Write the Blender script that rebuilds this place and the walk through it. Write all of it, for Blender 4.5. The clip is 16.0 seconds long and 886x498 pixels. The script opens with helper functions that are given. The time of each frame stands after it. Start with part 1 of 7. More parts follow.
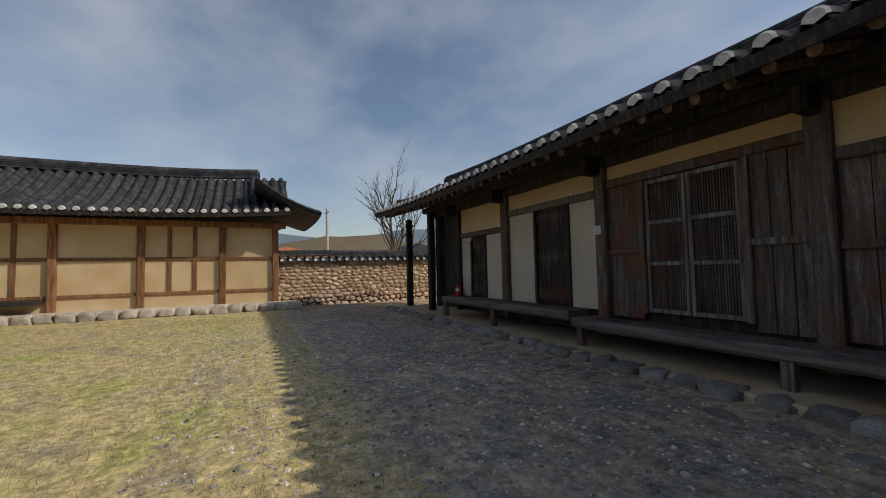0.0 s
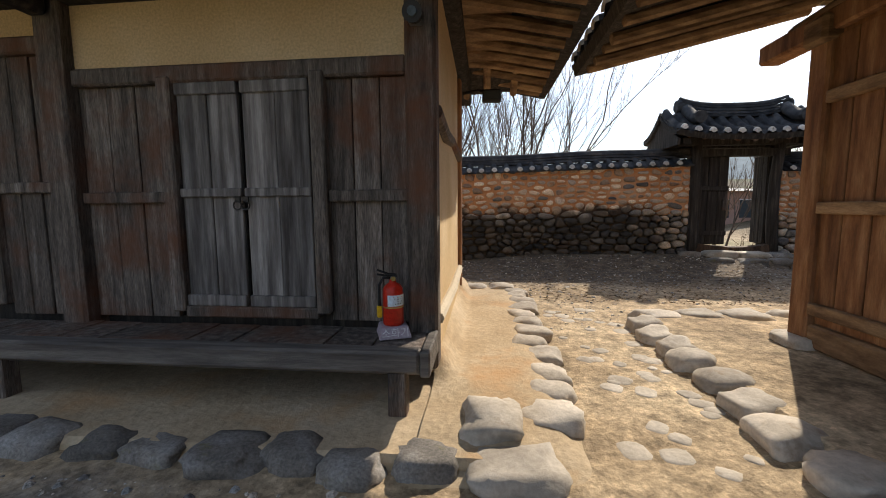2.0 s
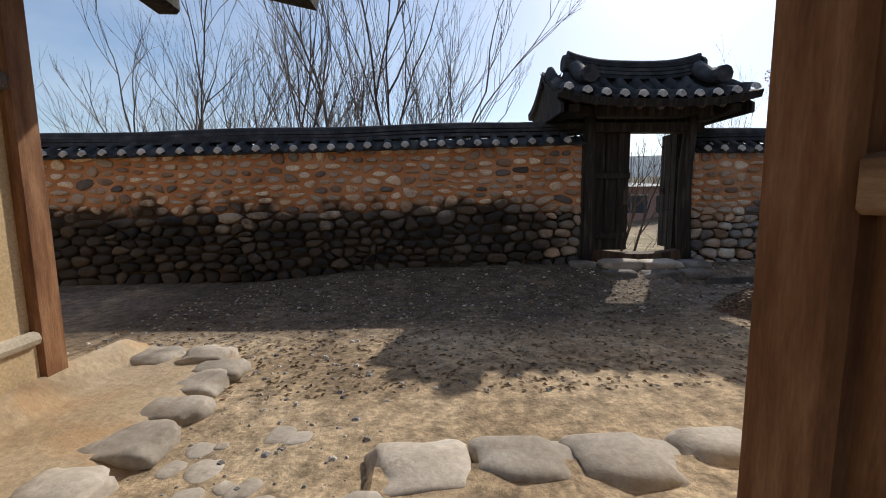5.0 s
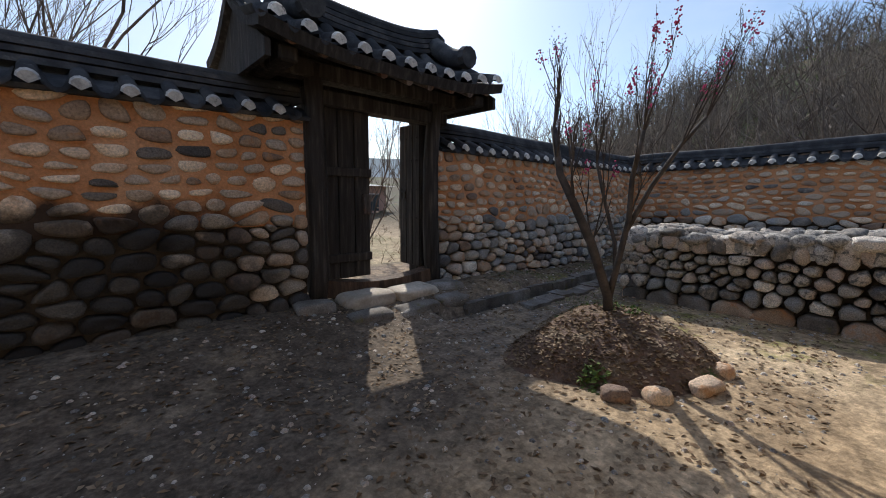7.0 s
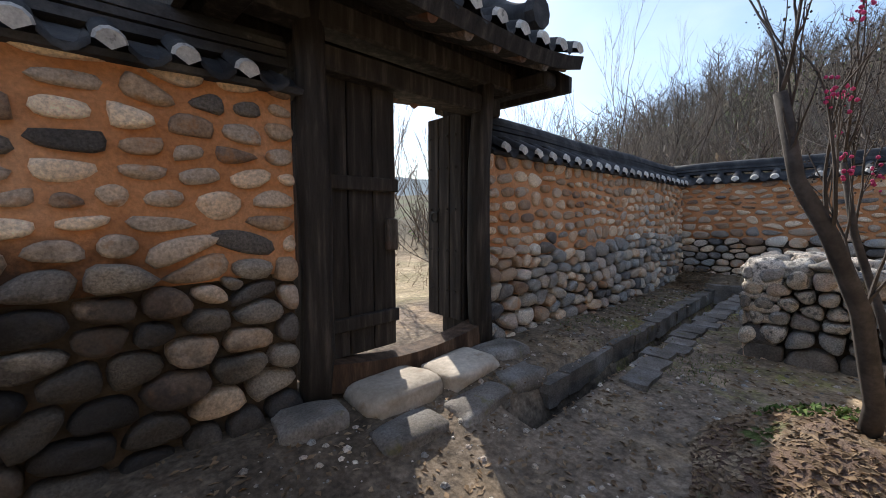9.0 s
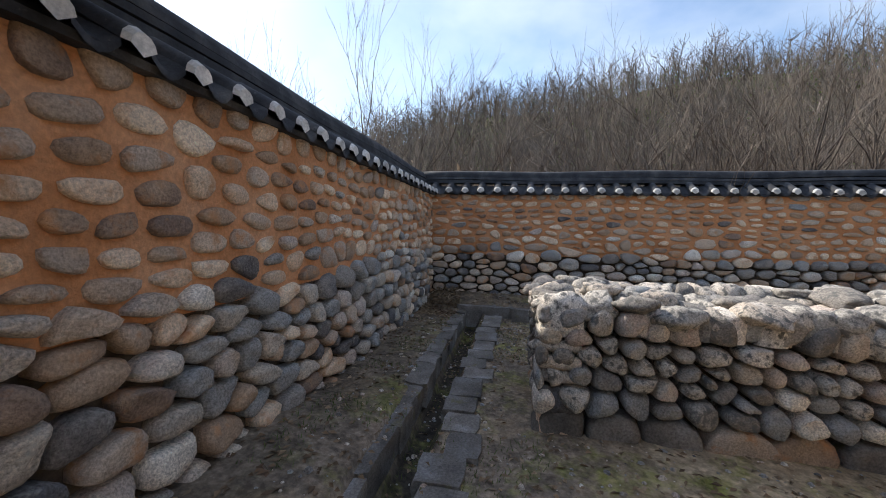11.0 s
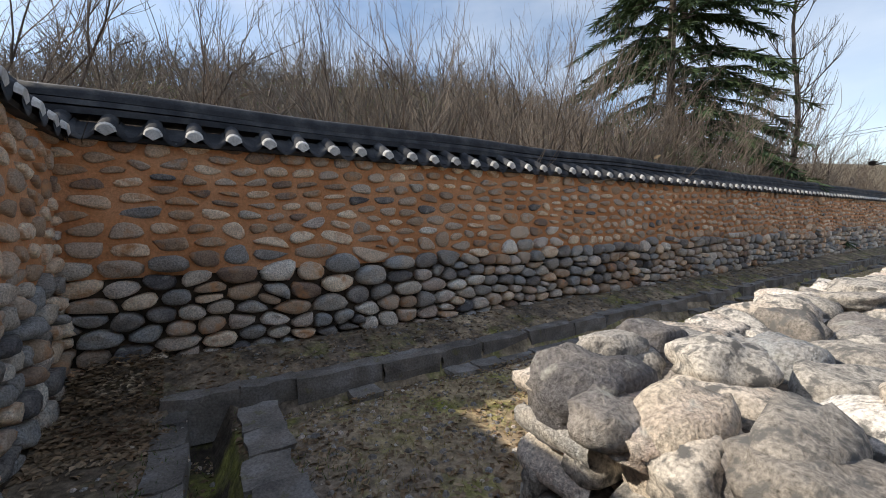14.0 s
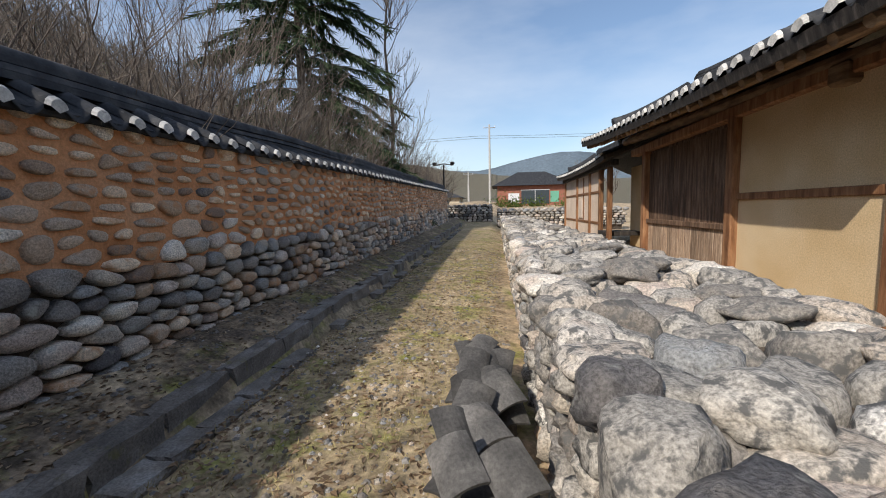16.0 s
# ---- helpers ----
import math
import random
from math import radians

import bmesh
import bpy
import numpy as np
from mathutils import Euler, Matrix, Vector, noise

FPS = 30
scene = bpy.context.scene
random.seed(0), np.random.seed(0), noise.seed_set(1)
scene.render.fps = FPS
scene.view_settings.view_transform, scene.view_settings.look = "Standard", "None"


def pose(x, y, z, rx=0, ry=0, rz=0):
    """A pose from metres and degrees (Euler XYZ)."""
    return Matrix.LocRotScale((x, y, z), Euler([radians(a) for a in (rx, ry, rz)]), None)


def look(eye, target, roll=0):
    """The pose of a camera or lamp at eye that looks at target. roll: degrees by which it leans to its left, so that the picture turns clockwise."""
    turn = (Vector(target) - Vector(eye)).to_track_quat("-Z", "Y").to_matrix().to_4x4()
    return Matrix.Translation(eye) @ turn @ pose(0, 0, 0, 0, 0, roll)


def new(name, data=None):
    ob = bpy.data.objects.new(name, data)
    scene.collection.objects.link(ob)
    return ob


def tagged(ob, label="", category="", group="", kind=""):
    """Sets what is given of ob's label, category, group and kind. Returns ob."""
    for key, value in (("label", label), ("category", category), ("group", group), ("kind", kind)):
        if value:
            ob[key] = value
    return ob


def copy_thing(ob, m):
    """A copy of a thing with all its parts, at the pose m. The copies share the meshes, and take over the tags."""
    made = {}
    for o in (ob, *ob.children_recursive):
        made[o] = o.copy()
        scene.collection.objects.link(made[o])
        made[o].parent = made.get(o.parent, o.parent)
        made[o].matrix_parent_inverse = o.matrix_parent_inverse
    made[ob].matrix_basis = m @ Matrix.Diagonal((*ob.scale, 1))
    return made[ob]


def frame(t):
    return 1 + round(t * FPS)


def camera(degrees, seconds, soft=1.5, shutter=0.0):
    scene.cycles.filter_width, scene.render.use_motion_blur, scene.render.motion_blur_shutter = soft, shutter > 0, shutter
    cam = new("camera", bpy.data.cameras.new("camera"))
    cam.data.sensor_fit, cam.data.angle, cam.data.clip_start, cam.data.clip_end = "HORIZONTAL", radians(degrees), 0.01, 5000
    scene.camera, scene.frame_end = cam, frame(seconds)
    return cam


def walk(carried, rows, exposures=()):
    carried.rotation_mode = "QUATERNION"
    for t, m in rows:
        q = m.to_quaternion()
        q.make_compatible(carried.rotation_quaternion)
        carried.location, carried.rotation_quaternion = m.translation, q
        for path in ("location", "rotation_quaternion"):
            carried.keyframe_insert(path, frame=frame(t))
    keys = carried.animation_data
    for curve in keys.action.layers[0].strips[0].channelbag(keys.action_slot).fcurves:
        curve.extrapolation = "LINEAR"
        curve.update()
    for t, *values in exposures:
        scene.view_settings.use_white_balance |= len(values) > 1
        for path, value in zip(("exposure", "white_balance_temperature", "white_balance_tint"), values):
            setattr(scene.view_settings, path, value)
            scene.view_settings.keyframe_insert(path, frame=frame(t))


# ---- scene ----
import collections

cam = camera(95.9, 16.0, soft=1.0)
PATH = [
    (0, (-14.072, -11.814, 1.245), (-15.873, -10.95, 1.345), -1.3),
    (0.4, (-13.962, -11.362, 1.216), (-15.314, -9.889, 1.26), -1.1),
    (0.5, (-13.899, -11.246, 1.213), (-15.106, -9.651, 1.228), -1.0),
    (1, (-13.401, -10.586, 1.244), (-14.173, -8.743, 1.157), -1.5),
    (1.5, (-13.095, -10.126, 1.252), (-13.52, -8.178, 1.092), -1.3),
    (2, (-12.878, -9.639, 1.299), (-13.079, -7.66, 1.09), -0.4),
    (2.5, (-12.666, -9.107, 1.321), (-12.739, -7.121, 1.097), -0.1),
    (3, (-12.538, -8.627, 1.308), (-12.566, -6.64, 1.081), 0.1),
    (3.2, (-12.481, -8.422, 1.282), (-12.523, -6.435, 1.056), -0.2),
    (5.3, (-10.637, -6.294, 1.247), (-10.48, -4.314, 1.017), -0.9),
    (5.5, (-10.513, -6.005, 1.259), (-10.176, -4.048, 1.021), -0.9),
    (6, (-10.294, -5.384, 1.359), (-9.466, -3.582, 1.098), 0.0),
    (6.5, (-10.264, -4.778, 1.402), (-9.07, -3.196, 1.136), 1.0),
    (7, (-10.124, -4.293, 1.373), (-8.785, -2.828, 1.124), 0.5),
    (7.5, (-9.969, -3.771, 1.36), (-8.646, -2.288, 1.139), -0.7),
    (8, (-10.072, -3.204, 1.392), (-8.799, -1.673, 1.204), -1.3),
    (8.2, (-10.008, -3.06, 1.409), (-8.752, -1.515, 1.226), -1.2),
    (10.3, (-7.997, -1.863, 1.454), (-6.154, -1.097, 1.33), 2.3),
    (10.5, (-7.781, -1.803, 1.44), (-5.892, -1.158, 1.316), 2.3),
    (11, (-7.264, -1.606, 1.456), (-5.297, -1.263, 1.343), 2.1),
    (11.5, (-6.82, -1.457, 1.492), (-4.823, -1.401, 1.385), 1.9),
    (12, (-6.328, -1.339, 1.516), (-4.339, -1.525, 1.41), 2.1),
    (12.5, (-5.81, -1.229, 1.471), (-3.847, -1.597, 1.364), 2.0),
    (13, (-5.296, -1.152, 1.406), (-3.37, -1.68, 1.287), 1.4),
    (13.5, (-4.664, -1.01, 1.371), (-2.809, -1.75, 1.26), 0.7),
    (14, (-4.063, -0.962, 1.373), (-2.371, -2.024, 1.269), 0.1),
    (14.5, (-3.605, -1.074, 1.409), (-2.178, -2.472, 1.305), -1.1),
    (15, (-3.256, -1.096, 1.425), (-2.201, -2.79, 1.292), -1.8),
    (15.5, (-3.017, -1.214, 1.442), (-2.376, -3.101, 1.271), -2.2),
    (16, (-2.895, -1.341, 1.437), (-2.626, -3.313, 1.241), -1.3),
]
EXPOSURE = [(0, -0.6, 6900, 10), (0.5, 0.0, 7000, 10), (1.5, 0.3, 7100, 10), (2.5, 0.45, 6900, 10), (3.2, 0.4, 6700, 10), (5.5, -0.2, 6500, 10), (7, 0.05, 6350, 10), (8.2, 0.35, 6500, 10), (10.3, 0.6, 6500, 10), (11, 0.6, 6600, 10), (13.5, 0.5, 7100, 10), (14.5, 0.25, 6750, 10), (16, 0.05, 6600, 10)]
walk(cam, [(t, look(eye, target, roll)) for t, eye, target, roll in PATH], EXPOSURE)

# ---- light ----
SUN_FROM = Vector((0.65, 1.0, 0.9)).normalized()
world = bpy.data.worlds.new("sky")
scene.world = world
world.use_nodes = True
wn, wl = world.node_tree.nodes, world.node_tree.links
sky = wn.new("ShaderNodeTexSky")
sky.sky_type = "NISHITA"
sky.sun_disc = False
sky.sun_elevation = math.asin(SUN_FROM.z)
sky.sun_rotation = math.atan2(SUN_FROM.x, SUN_FROM.y)
sky.air_density, sky.dust_density, sky.ozone_density = 1.1, 0.8, 3.5
coords = wn.new("ShaderNodeTexCoord")
stretch = wn.new("ShaderNodeMapping")
stretch.inputs["Scale"].default_value = (1.0, 1.6, 3.2)
puffs = wn.new("ShaderNodeTexNoise")
puffs.inputs["Scale"].default_value, puffs.inputs["Detail"].default_value = 1.7, 7
puffs.inputs["Roughness"].default_value = 0.52
veil = wn.new("ShaderNodeMapRange")
for key, value in (("From Min", 0.36), ("From Max", 0.76), ("To Min", 0.04), ("To Max", 0.5)):
    veil.inputs[key].default_value = value
blend = wn.new("ShaderNodeMix")
blend.data_type = "RGBA"
blend.inputs["B"].default_value = (6.6, 7.0, 7.6, 1)
wl.new(coords.outputs["Generated"], stretch.inputs["Vector"])
wl.new(stretch.outputs["Vector"], puffs.inputs["Vector"])
wl.new(puffs.outputs["Fac"], veil.inputs["Value"])
wl.new(veil.outputs["Result"], blend.inputs["Factor"])
wl.new(sky.outputs["Color"], blend.inputs["A"])
wl.new(blend.outputs["Result"], wn["Background"].inputs["Color"])
wn["Background"].inputs["Strength"].default_value = 0.145
sun = new("sun", bpy.data.lights.new("sun", "SUN"))
sun.data.energy, sun.data.angle, sun.data.color = 4.0, radians(0.6), (1.0, 0.93, 0.83)
sun.matrix_world = look(SUN_FROM * 50, (0, 0, 0))


# ---- materials ----
def ramp_of(nodes, stops):
    ramp = nodes.new("ShaderNodeValToRGB")
    el = ramp.color_ramp.elements
    while len(el) < len(stops):
        el.new(0.5)
    for e, (p, c) in zip(el, stops):
        e.position, e.color = p, (*c, 1)
    return ramp


def surface(name, stops, scale=5.0, fine=45.0, rough=0.85, relief=0.35, depth=0.01, vary=0.0, hue=0.0, grain=(1, 1, 1), spots=None, metal=0.0, piece=False, contrast=0.28, soot=None):
    """A weathered surface: a ramp of colours over coarse noise, finer grain, relief, optional lichen or stain spots.
    piece: the ramp is picked by each loose piece instead of by the coarse noise."""
    m = bpy.data.materials.new(name)
    m.use_nodes = True
    n, l = m.node_tree.nodes, m.node_tree.links
    bsdf = n["Principled BSDF"]
    geo = n.new("ShaderNodeNewGeometry")
    mp = n.new("ShaderNodeMapping")
    mp.inputs["Scale"].default_value = grain
    l.new(geo.outputs["Position"], mp.inputs["Vector"])
    info = n.new("ShaderNodeObjectInfo")
    add = n.new("ShaderNodeMath")
    add.operation = "ADD"
    l.new(info.outputs["Random"], add.inputs[0])
    l.new(geo.outputs["Random Per Island"], add.inputs[1])
    frac = n.new("ShaderNodeMath")
    frac.operation = "FRACT"
    l.new(add.outputs[0], frac.inputs[0])
    big = n.new("ShaderNodeTexNoise")
    big.inputs["Scale"].default_value, big.inputs["Detail"].default_value = scale, 5
    small = n.new("ShaderNodeTexNoise")
    small.inputs["Scale"].default_value, small.inputs["Detail"].default_value = fine, 6
    small.inputs["Roughness"].default_value = 0.65
    l.new(mp.outputs[0], big.inputs["Vector"])
    l.new(mp.outputs[0], small.inputs["Vector"])
    ramp = ramp_of(n, stops)
    if piece:
        mixv = n.new("ShaderNodeMath")
        mixv.operation = "MULTIPLY_ADD"
        mixv.inputs[1].default_value = 0.5
        sub = n.new("ShaderNodeMath")
        sub.operation = "SUBTRACT"
        sub.inputs[1].default_value = 0.25
        l.new(big.outputs["Fac"], mixv.inputs[0])
        l.new(frac.outputs[0], sub.inputs[0])
        l.new(sub.outputs[0], mixv.inputs[2])
        l.new(mixv.outputs[0], ramp.inputs[0])
    else:
        spread = n.new("ShaderNodeMapRange")
        spread.inputs["From Min"].default_value, spread.inputs["From Max"].default_value = 0.3, 0.7
        l.new(big.outputs["Fac"], spread.inputs["Value"])
        l.new(spread.outputs[0], ramp.inputs[0])
    hsv = n.new("ShaderNodeHueSaturation")
    val = n.new("ShaderNodeMapRange")
    val.inputs["From Min"].default_value, val.inputs["From Max"].default_value = 0.25, 0.75
    val.inputs["To Min"].default_value, val.inputs["To Max"].default_value = 1 - contrast, 1 + contrast
    l.new(small.outputs["Fac"], val.inputs["Value"])
    last = val.outputs[0]
    if vary:
        per = n.new("ShaderNodeMapRange")
        per.inputs["To Min"].default_value, per.inputs["To Max"].default_value = 1 - vary, 1 + vary
        l.new(frac.outputs[0], per.inputs["Value"])
        mul = n.new("ShaderNodeMath")
        mul.operation = "MULTIPLY"
        l.new(last, mul.inputs[0])
        l.new(per.outputs[0], mul.inputs[1])
        last = mul.outputs[0]
    l.new(last, hsv.inputs["Value"])
    l.new(ramp.outputs["Color"], hsv.inputs["Color"])
    colour = hsv.outputs["Color"]
    if spots:
        tint, size, low, high = spots
        patch = n.new("ShaderNodeTexNoise")
        patch.inputs["Scale"].default_value, patch.inputs["Detail"].default_value = size, 8
        patch.inputs["Roughness"].default_value = 0.62
        l.new(geo.outputs["Position"], patch.inputs["Vector"])
        cut = n.new("ShaderNodeMapRange")
        cut.inputs["From Min"].default_value, cut.inputs["From Max"].default_value = low, high
        l.new(patch.outputs["Fac"], cut.inputs["Value"])
        over = n.new("ShaderNodeMix")
        over.data_type = "RGBA"
        over.inputs["B"].default_value = (*tint, 1)
        l.new(cut.outputs[0], over.inputs["Factor"])
        l.new(colour, over.inputs["A"])
        colour = over.outputs["Result"]
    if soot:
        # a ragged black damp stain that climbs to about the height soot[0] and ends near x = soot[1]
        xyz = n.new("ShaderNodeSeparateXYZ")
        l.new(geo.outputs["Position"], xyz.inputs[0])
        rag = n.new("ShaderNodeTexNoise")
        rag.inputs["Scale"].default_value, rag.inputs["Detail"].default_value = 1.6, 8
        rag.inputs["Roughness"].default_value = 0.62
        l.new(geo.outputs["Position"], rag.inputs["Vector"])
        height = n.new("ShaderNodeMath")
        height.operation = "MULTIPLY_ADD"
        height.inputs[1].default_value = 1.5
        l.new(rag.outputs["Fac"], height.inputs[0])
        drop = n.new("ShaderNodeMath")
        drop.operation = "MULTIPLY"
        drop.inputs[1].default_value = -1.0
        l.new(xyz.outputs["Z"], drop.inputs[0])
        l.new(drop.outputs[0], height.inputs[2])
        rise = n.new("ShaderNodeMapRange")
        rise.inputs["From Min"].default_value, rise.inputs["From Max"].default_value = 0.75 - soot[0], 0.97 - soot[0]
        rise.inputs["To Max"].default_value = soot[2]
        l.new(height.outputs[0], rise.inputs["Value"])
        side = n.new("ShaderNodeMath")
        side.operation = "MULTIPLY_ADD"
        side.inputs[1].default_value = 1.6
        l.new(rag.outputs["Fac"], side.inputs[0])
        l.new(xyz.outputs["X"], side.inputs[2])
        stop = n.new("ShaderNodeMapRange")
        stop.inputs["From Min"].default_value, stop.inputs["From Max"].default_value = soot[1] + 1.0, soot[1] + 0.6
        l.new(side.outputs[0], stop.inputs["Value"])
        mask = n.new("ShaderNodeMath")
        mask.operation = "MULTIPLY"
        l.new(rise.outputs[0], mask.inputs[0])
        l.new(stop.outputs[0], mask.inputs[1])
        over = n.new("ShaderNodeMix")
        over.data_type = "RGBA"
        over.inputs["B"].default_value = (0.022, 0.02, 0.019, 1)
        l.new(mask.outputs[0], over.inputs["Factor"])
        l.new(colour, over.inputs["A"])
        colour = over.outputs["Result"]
    l.new(colour, bsdf.inputs["Base Color"])
    bsdf.inputs["Roughness"].default_value, bsdf.inputs["Metallic"].default_value = rough, metal
    bsdf.inputs["Specular IOR Level"].default_value = 0.3
    both = n.new("ShaderNodeMath")
    both.operation = "MULTIPLY_ADD"
    both.inputs[1].default_value = 1.2
    l.new(big.outputs["Fac"], both.inputs[0])
    l.new(small.outputs["Fac"], both.inputs[2])
    bump = n.new("ShaderNodeBump")
    bump.inputs["Strength"].default_value, bump.inputs["Distance"].default_value = relief, depth
    l.new(both.outputs[0], bump.inputs["Height"])
    l.new(bump.outputs[0], bsdf.inputs["Normal"])
    return m


def plain(name, colour, rough=0.5, metal=0.0):
    return surface(name, [(0, tuple(c * 0.9 for c in colour)), (1, colour)], 8, 60, rough, 0.08, 0.003, metal=metal)


STONE_TONES = [(0.0, (0.161, 0.155, 0.161)), (0.2, (0.38, 0.345, 0.31)), (0.4, (0.33, 0.34, 0.345)), (0.6, (0.53, 0.46, 0.375)), (0.8, (0.44, 0.36, 0.31)), (1.0, (0.64, 0.595, 0.525))]
M_STONE = surface("field_stone", STONE_TONES, 6, 75, 0.85, 0.9, 0.016, vary=0.25, piece=True, spots=((0.42, 0.42, 0.38), 9, 0.6, 0.72), contrast=0.7)
WARM_TONES = [(0, (0.32, 0.23, 0.18)), (0.2, (0.54, 0.39, 0.27)), (0.45, (0.48, 0.4, 0.33)), (0.75, (0.66, 0.5, 0.36)), (1, (0.74, 0.62, 0.48))]
DAMP_TONES = [(0, (0.09, 0.085, 0.085)), (0.3, (0.19, 0.17, 0.155)), (0.6, (0.25, 0.22, 0.19)), (1, (0.42, 0.36, 0.29))]
CLAY_TONES = [(0, (0.5, 0.225, 0.1)), (0.5, (0.6, 0.29, 0.14)), (1, (0.66, 0.37, 0.21))]
M_WARM = surface("warm_stone", WARM_TONES, 6, 75, 0.85, 0.9, 0.016, vary=0.2, piece=True, spots=((0.56, 0.29, 0.14), 7, 0.52, 0.68), contrast=0.5)
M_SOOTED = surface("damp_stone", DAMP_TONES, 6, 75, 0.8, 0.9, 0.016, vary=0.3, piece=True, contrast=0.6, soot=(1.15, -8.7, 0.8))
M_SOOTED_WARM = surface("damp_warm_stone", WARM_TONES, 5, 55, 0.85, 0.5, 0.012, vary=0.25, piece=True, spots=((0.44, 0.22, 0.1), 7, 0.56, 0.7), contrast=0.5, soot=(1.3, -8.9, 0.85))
M_PALE = surface("pale_boulder", [(0, (0.24, 0.215, 0.19)), (0.3, (0.36, 0.335, 0.3)), (0.6, (0.45, 0.42, 0.375)), (0.85, (0.41, 0.35, 0.29)), (1, (0.54, 0.51, 0.47))], 6, 85, 0.9, 0.6, 0.01, vary=0.2, piece=True, spots=((0.13, 0.127, 0.122), 20, 0.5, 0.6), contrast=0.75)
M_KERB = surface("kerb_stone", [(0, (0.12, 0.11, 0.1)), (0.5, (0.2, 0.18, 0.16)), (1, (0.28, 0.27, 0.26))], 4, 60, 0.85, 0.5, 0.01, vary=0.25, spots=((0.16, 0.15, 0.04), 5, 0.6, 0.75), contrast=0.5)
M_RIVER = surface("river_stone", [(0, (0.36, 0.31, 0.25)), (0.5, (0.47, 0.41, 0.34)), (1, (0.56, 0.5, 0.43))], 5, 30, 0.8, 0.35, 0.01, vary=0.2, spots=((0.3, 0.22, 0.15), 6, 0.6, 0.75), contrast=0.22)
M_CLAY = surface("orange_clay", CLAY_TONES, 2.2, 40, 0.95, 0.6, 0.02)
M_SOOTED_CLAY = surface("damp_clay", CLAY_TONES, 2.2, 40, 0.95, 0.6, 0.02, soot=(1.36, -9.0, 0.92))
M_TANCLAY = surface("tan_clay", [(0, (0.36, 0.24, 0.13)), (0.5, (0.44, 0.31, 0.18)), (1, (0.5, 0.37, 0.23))], 2.2, 40, 0.95, 0.5, 0.02)
M_GAP = surface("earth_joint", [(0, (0.05, 0.042, 0.035)), (1, (0.13, 0.1, 0.075))], 4, 40, 0.95, 0.5, 0.02)
M_PLASTER = surface("earth_plaster", [(0, (0.55, 0.39, 0.21)), (0.5, (0.61, 0.45, 0.26)), (1, (0.67, 0.52, 0.33))], 1.3, 60, 0.92, 0.15, 0.006)
M_CREAM = surface("cream_plaster", [(0, (0.5, 0.43, 0.33)), (1, (0.6, 0.53, 0.42))], 1.5, 60, 0.92, 0.12, 0.005)
M_WOOD = surface("weathered_wood", [(0, (0.055, 0.045, 0.04)), (0.4, (0.11, 0.092, 0.08)), (0.75, (0.17, 0.14, 0.12)), (1, (0.24, 0.21, 0.19))], 3, 26, 0.8, 0.6, 0.008, vary=0.3, grain=(7, 7, 0.6), spots=((0.15, 0.06, 0.03), 1.8, 0.46, 0.68), contrast=0.8)
M_PLANK = surface("porch_wood", [(0, (0.07, 0.06, 0.055)), (0.5, (0.13, 0.115, 0.105)), (1, (0.2, 0.18, 0.16))], 3, 26, 0.75, 0.5, 0.008, vary=0.25, grain=(0.6, 7, 7))
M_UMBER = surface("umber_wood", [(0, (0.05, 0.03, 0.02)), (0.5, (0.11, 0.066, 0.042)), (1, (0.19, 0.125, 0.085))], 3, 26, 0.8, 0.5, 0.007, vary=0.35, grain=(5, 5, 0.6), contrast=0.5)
M_TANWOOD = surface("bleached_wood", [(0, (0.2, 0.13, 0.09)), (0.5, (0.36, 0.25, 0.17)), (1, (0.5, 0.38, 0.28))], 4, 26, 0.8, 0.5, 0.007, vary=0.35, grain=(6, 6, 0.6), contrast=0.5)
M_BROWN = surface("brown_wood", [(0, (0.12, 0.052, 0.024)), (0.5, (0.22, 0.105, 0.05)), (1, (0.32, 0.175, 0.09))], 3, 26, 0.75, 0.4, 0.006, vary=0.25, grain=(5, 5, 0.7))
M_LOG = surface("rafter_wood", [(0, (0.12, 0.07, 0.04)), (0.5, (0.24, 0.15, 0.085)), (1, (0.36, 0.24, 0.14))], 3, 26, 0.75, 0.4, 0.006, vary=0.25, grain=(1.2, 1.2, 5))
# near-black wood: gate, eave beams, roof beds, ceilings and backing boards
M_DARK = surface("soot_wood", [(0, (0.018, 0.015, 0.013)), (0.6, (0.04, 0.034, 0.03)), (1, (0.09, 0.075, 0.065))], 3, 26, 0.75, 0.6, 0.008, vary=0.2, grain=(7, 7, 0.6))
M_TILE = surface("grey_roof_tile", [(0, (0.022, 0.024, 0.028)), (0.5, (0.042, 0.044, 0.05)), (1, (0.085, 0.085, 0.086))], 5, 60, 0.85, 0.3, 0.005, vary=0.3, spots=((0.17, 0.17, 0.165), 13, 0.64, 0.78))
M_LIME = surface("lime_end", [(0, (0.42, 0.41, 0.39)), (1, (0.68, 0.66, 0.62))], 12, 60, 0.9, 0.3, 0.006, vary=0.2, spots=((0.1, 0.1, 0.1), 16, 0.62, 0.72))
M_BARK = surface("grey_bark", [(0, (0.068, 0.054, 0.045)), (1, (0.150, 0.124, 0.105))], 6, 40, 0.9, 0.4, 0.01, vary=0.3)
M_PLUM = surface("plum_bark", [(0, (0.042, 0.036, 0.033)), (1, (0.1, 0.085, 0.077))], 9, 50, 0.85, 0.4, 0.006)
M_TWIG = surface("dry_twig", [(0, (0.105, 0.085, 0.07)), (1, (0.22, 0.183, 0.15))], 1.5, 20, 0.9, 0.2, 0.01, vary=0.35)
M_NEEDLE = surface("pine_needles", [(0, (0.025, 0.05, 0.022)), (1, (0.07, 0.11, 0.045))], 2, 20, 0.8, 0.2, 0.01, vary=0.4)
